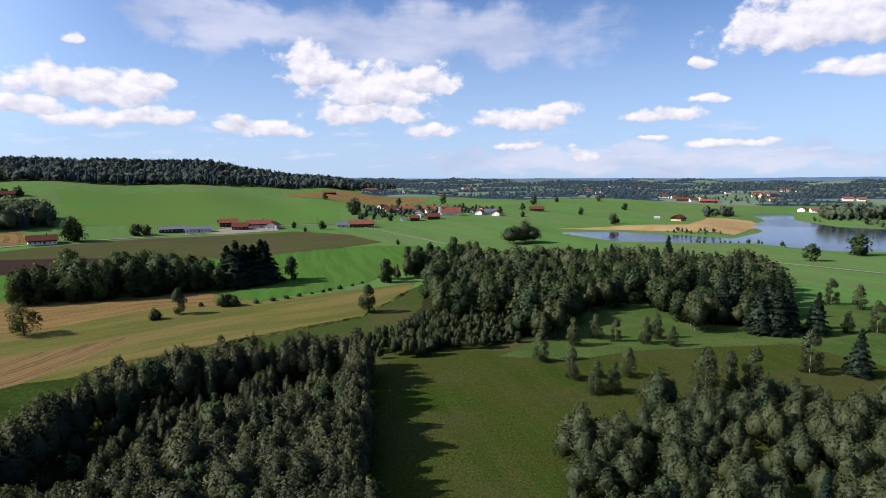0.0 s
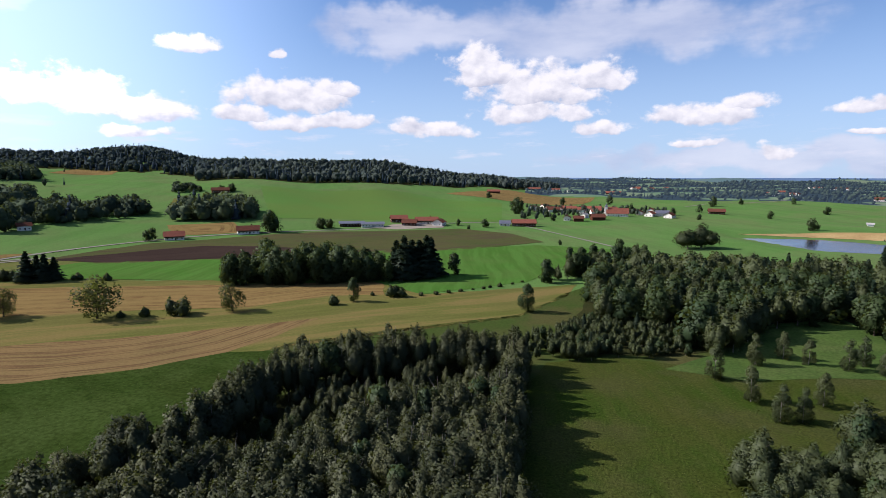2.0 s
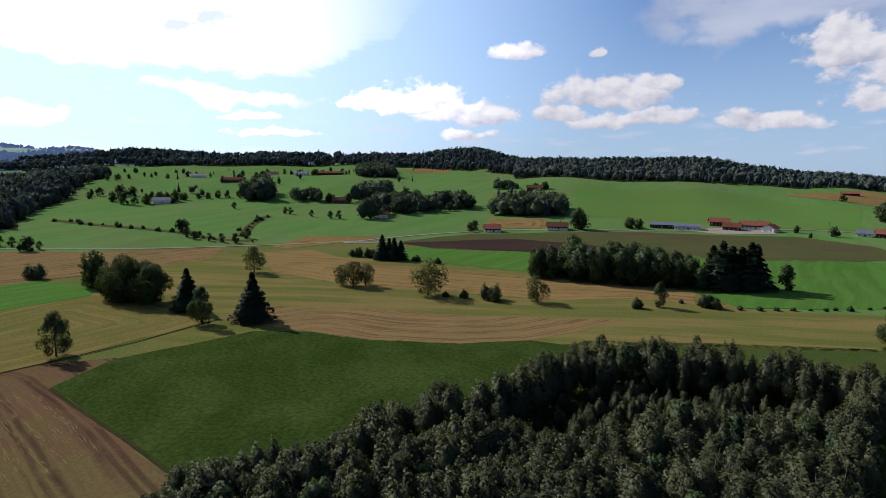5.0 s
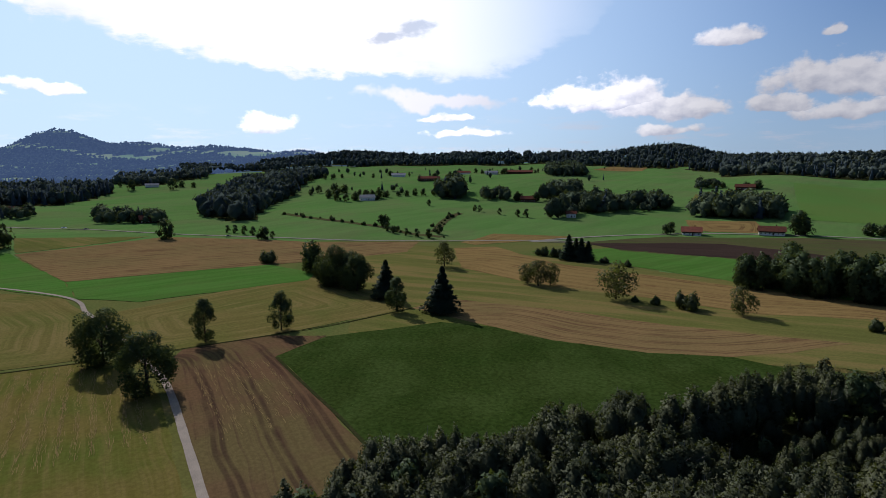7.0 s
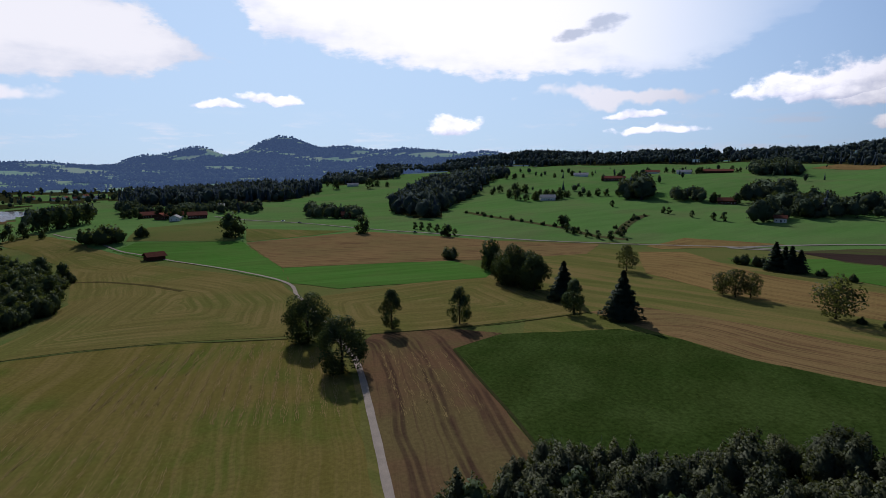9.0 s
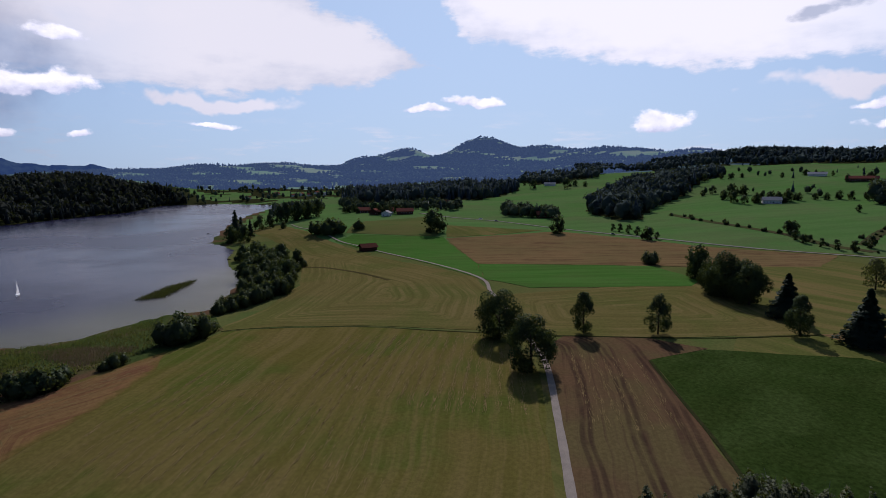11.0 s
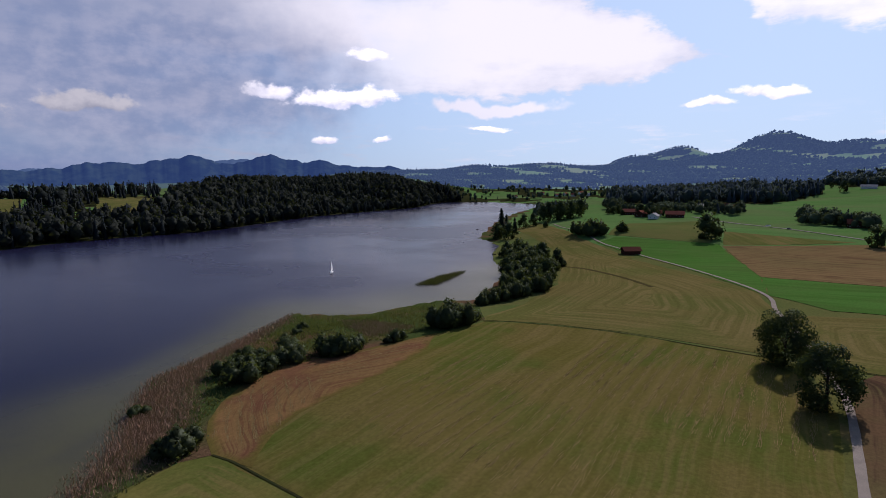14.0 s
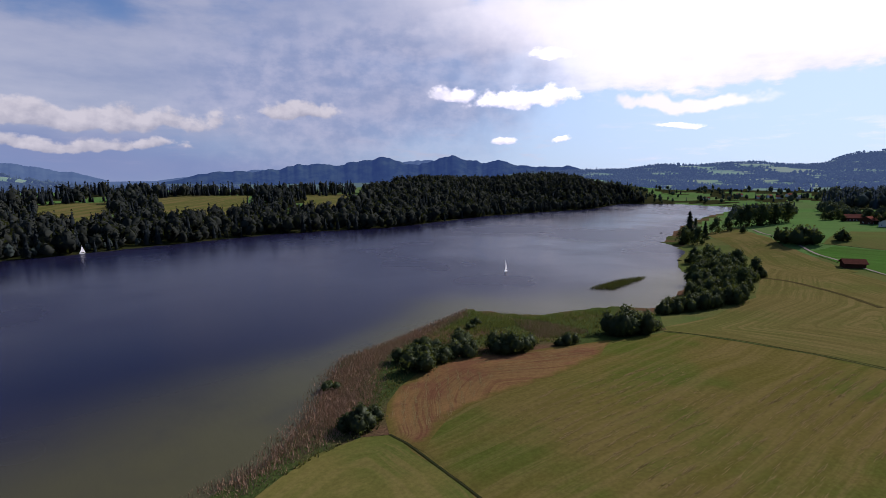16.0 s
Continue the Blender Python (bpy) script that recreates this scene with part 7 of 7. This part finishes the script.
for (x, y), paint, label in (((-665, -120), PAINT, "white car on the country road"), ((-637, -97), DARK_PAINT, "dark car on the country road"), ((-529, 26), DARK_PAINT, "dark car on the country road")):
    car(x, y, bearing_of(x, y) + 20, paint, label)


def rowing_boat(x, y, turn, label):
    ob = new("rowing_boat")
    ob.matrix_basis = pose(x, y, WATER, 0, 0, turn)
    v, f = [], []
    for i in range(7):
        u = i / 6
        half = 0.75 * math.sin(math.pi * (0.12 + 0.86 * u)) ** 0.6
        v += [(-2.4 + 4.8 * u, -half, 0.5), (-2.4 + 4.8 * u, -half * 0.7, -0.1), (-2.4 + 4.8 * u, half * 0.7, -0.1), (-2.4 + 4.8 * u, half, 0.5)]
    for i in range(6):
        for k in range(3):
            f.append((i * 4 + k, i * 4 + k + 1, i * 4 + k + 5, i * 4 + k + 4))
    f += [(3, 2, 1, 0), (24, 25, 26, 27)]
    part("hull", mesh_of("hull", v, f, TIMBER), ob)
    v, f = [], []
    for xx in (-0.9, 0.7):
        box(v, f, (xx - 0.15, -0.6, 0.28), (xx + 0.15, 0.6, 0.34))
    part("bench", mesh_of("bench", v, f, TIMBER), ob)
    tagged(ob, label, "boat")


# one boat shape stands in for a motorboat and a buoy
for (x, y), turn, label in (((-524, -393), 10, "dark rowing boat in place of a motorboat off the point"), ((-365, -257), 70, "small dark boat in place of a buoy at the reed edge")):
    rowing_boat(x, y, turn, label)
sailing_boat(*(11, -569), 0.9)


def pole(x, y, tall, label):
    ob = new("pole")
    ob.matrix_basis = pose(x, y, height_at(x, y))
    v, f = [], []
    tube(v, f, [(0, 0, -0.3), (0, 0, tall)], [0.16, 0.11], 8)
    part("shaft", mesh_of("shaft", v, f, TIMBER), ob)
    v, f = [], []
    box(v, f, (-0.9, -0.06, tall - 0.6), (0.9, 0.06, tall - 0.45))
    part("crossarm", mesh_of("crossarm", v, f, TIMBER), ob)
    tagged(ob, label, "pole")


for (x, y), tall in (((257, 382), 8), ((-143, 640), 11), ((-32, 311), 2.5), ((-549, 540), 9)):
    pole(x, y, tall, "weathered timber pole standing in the meadow")
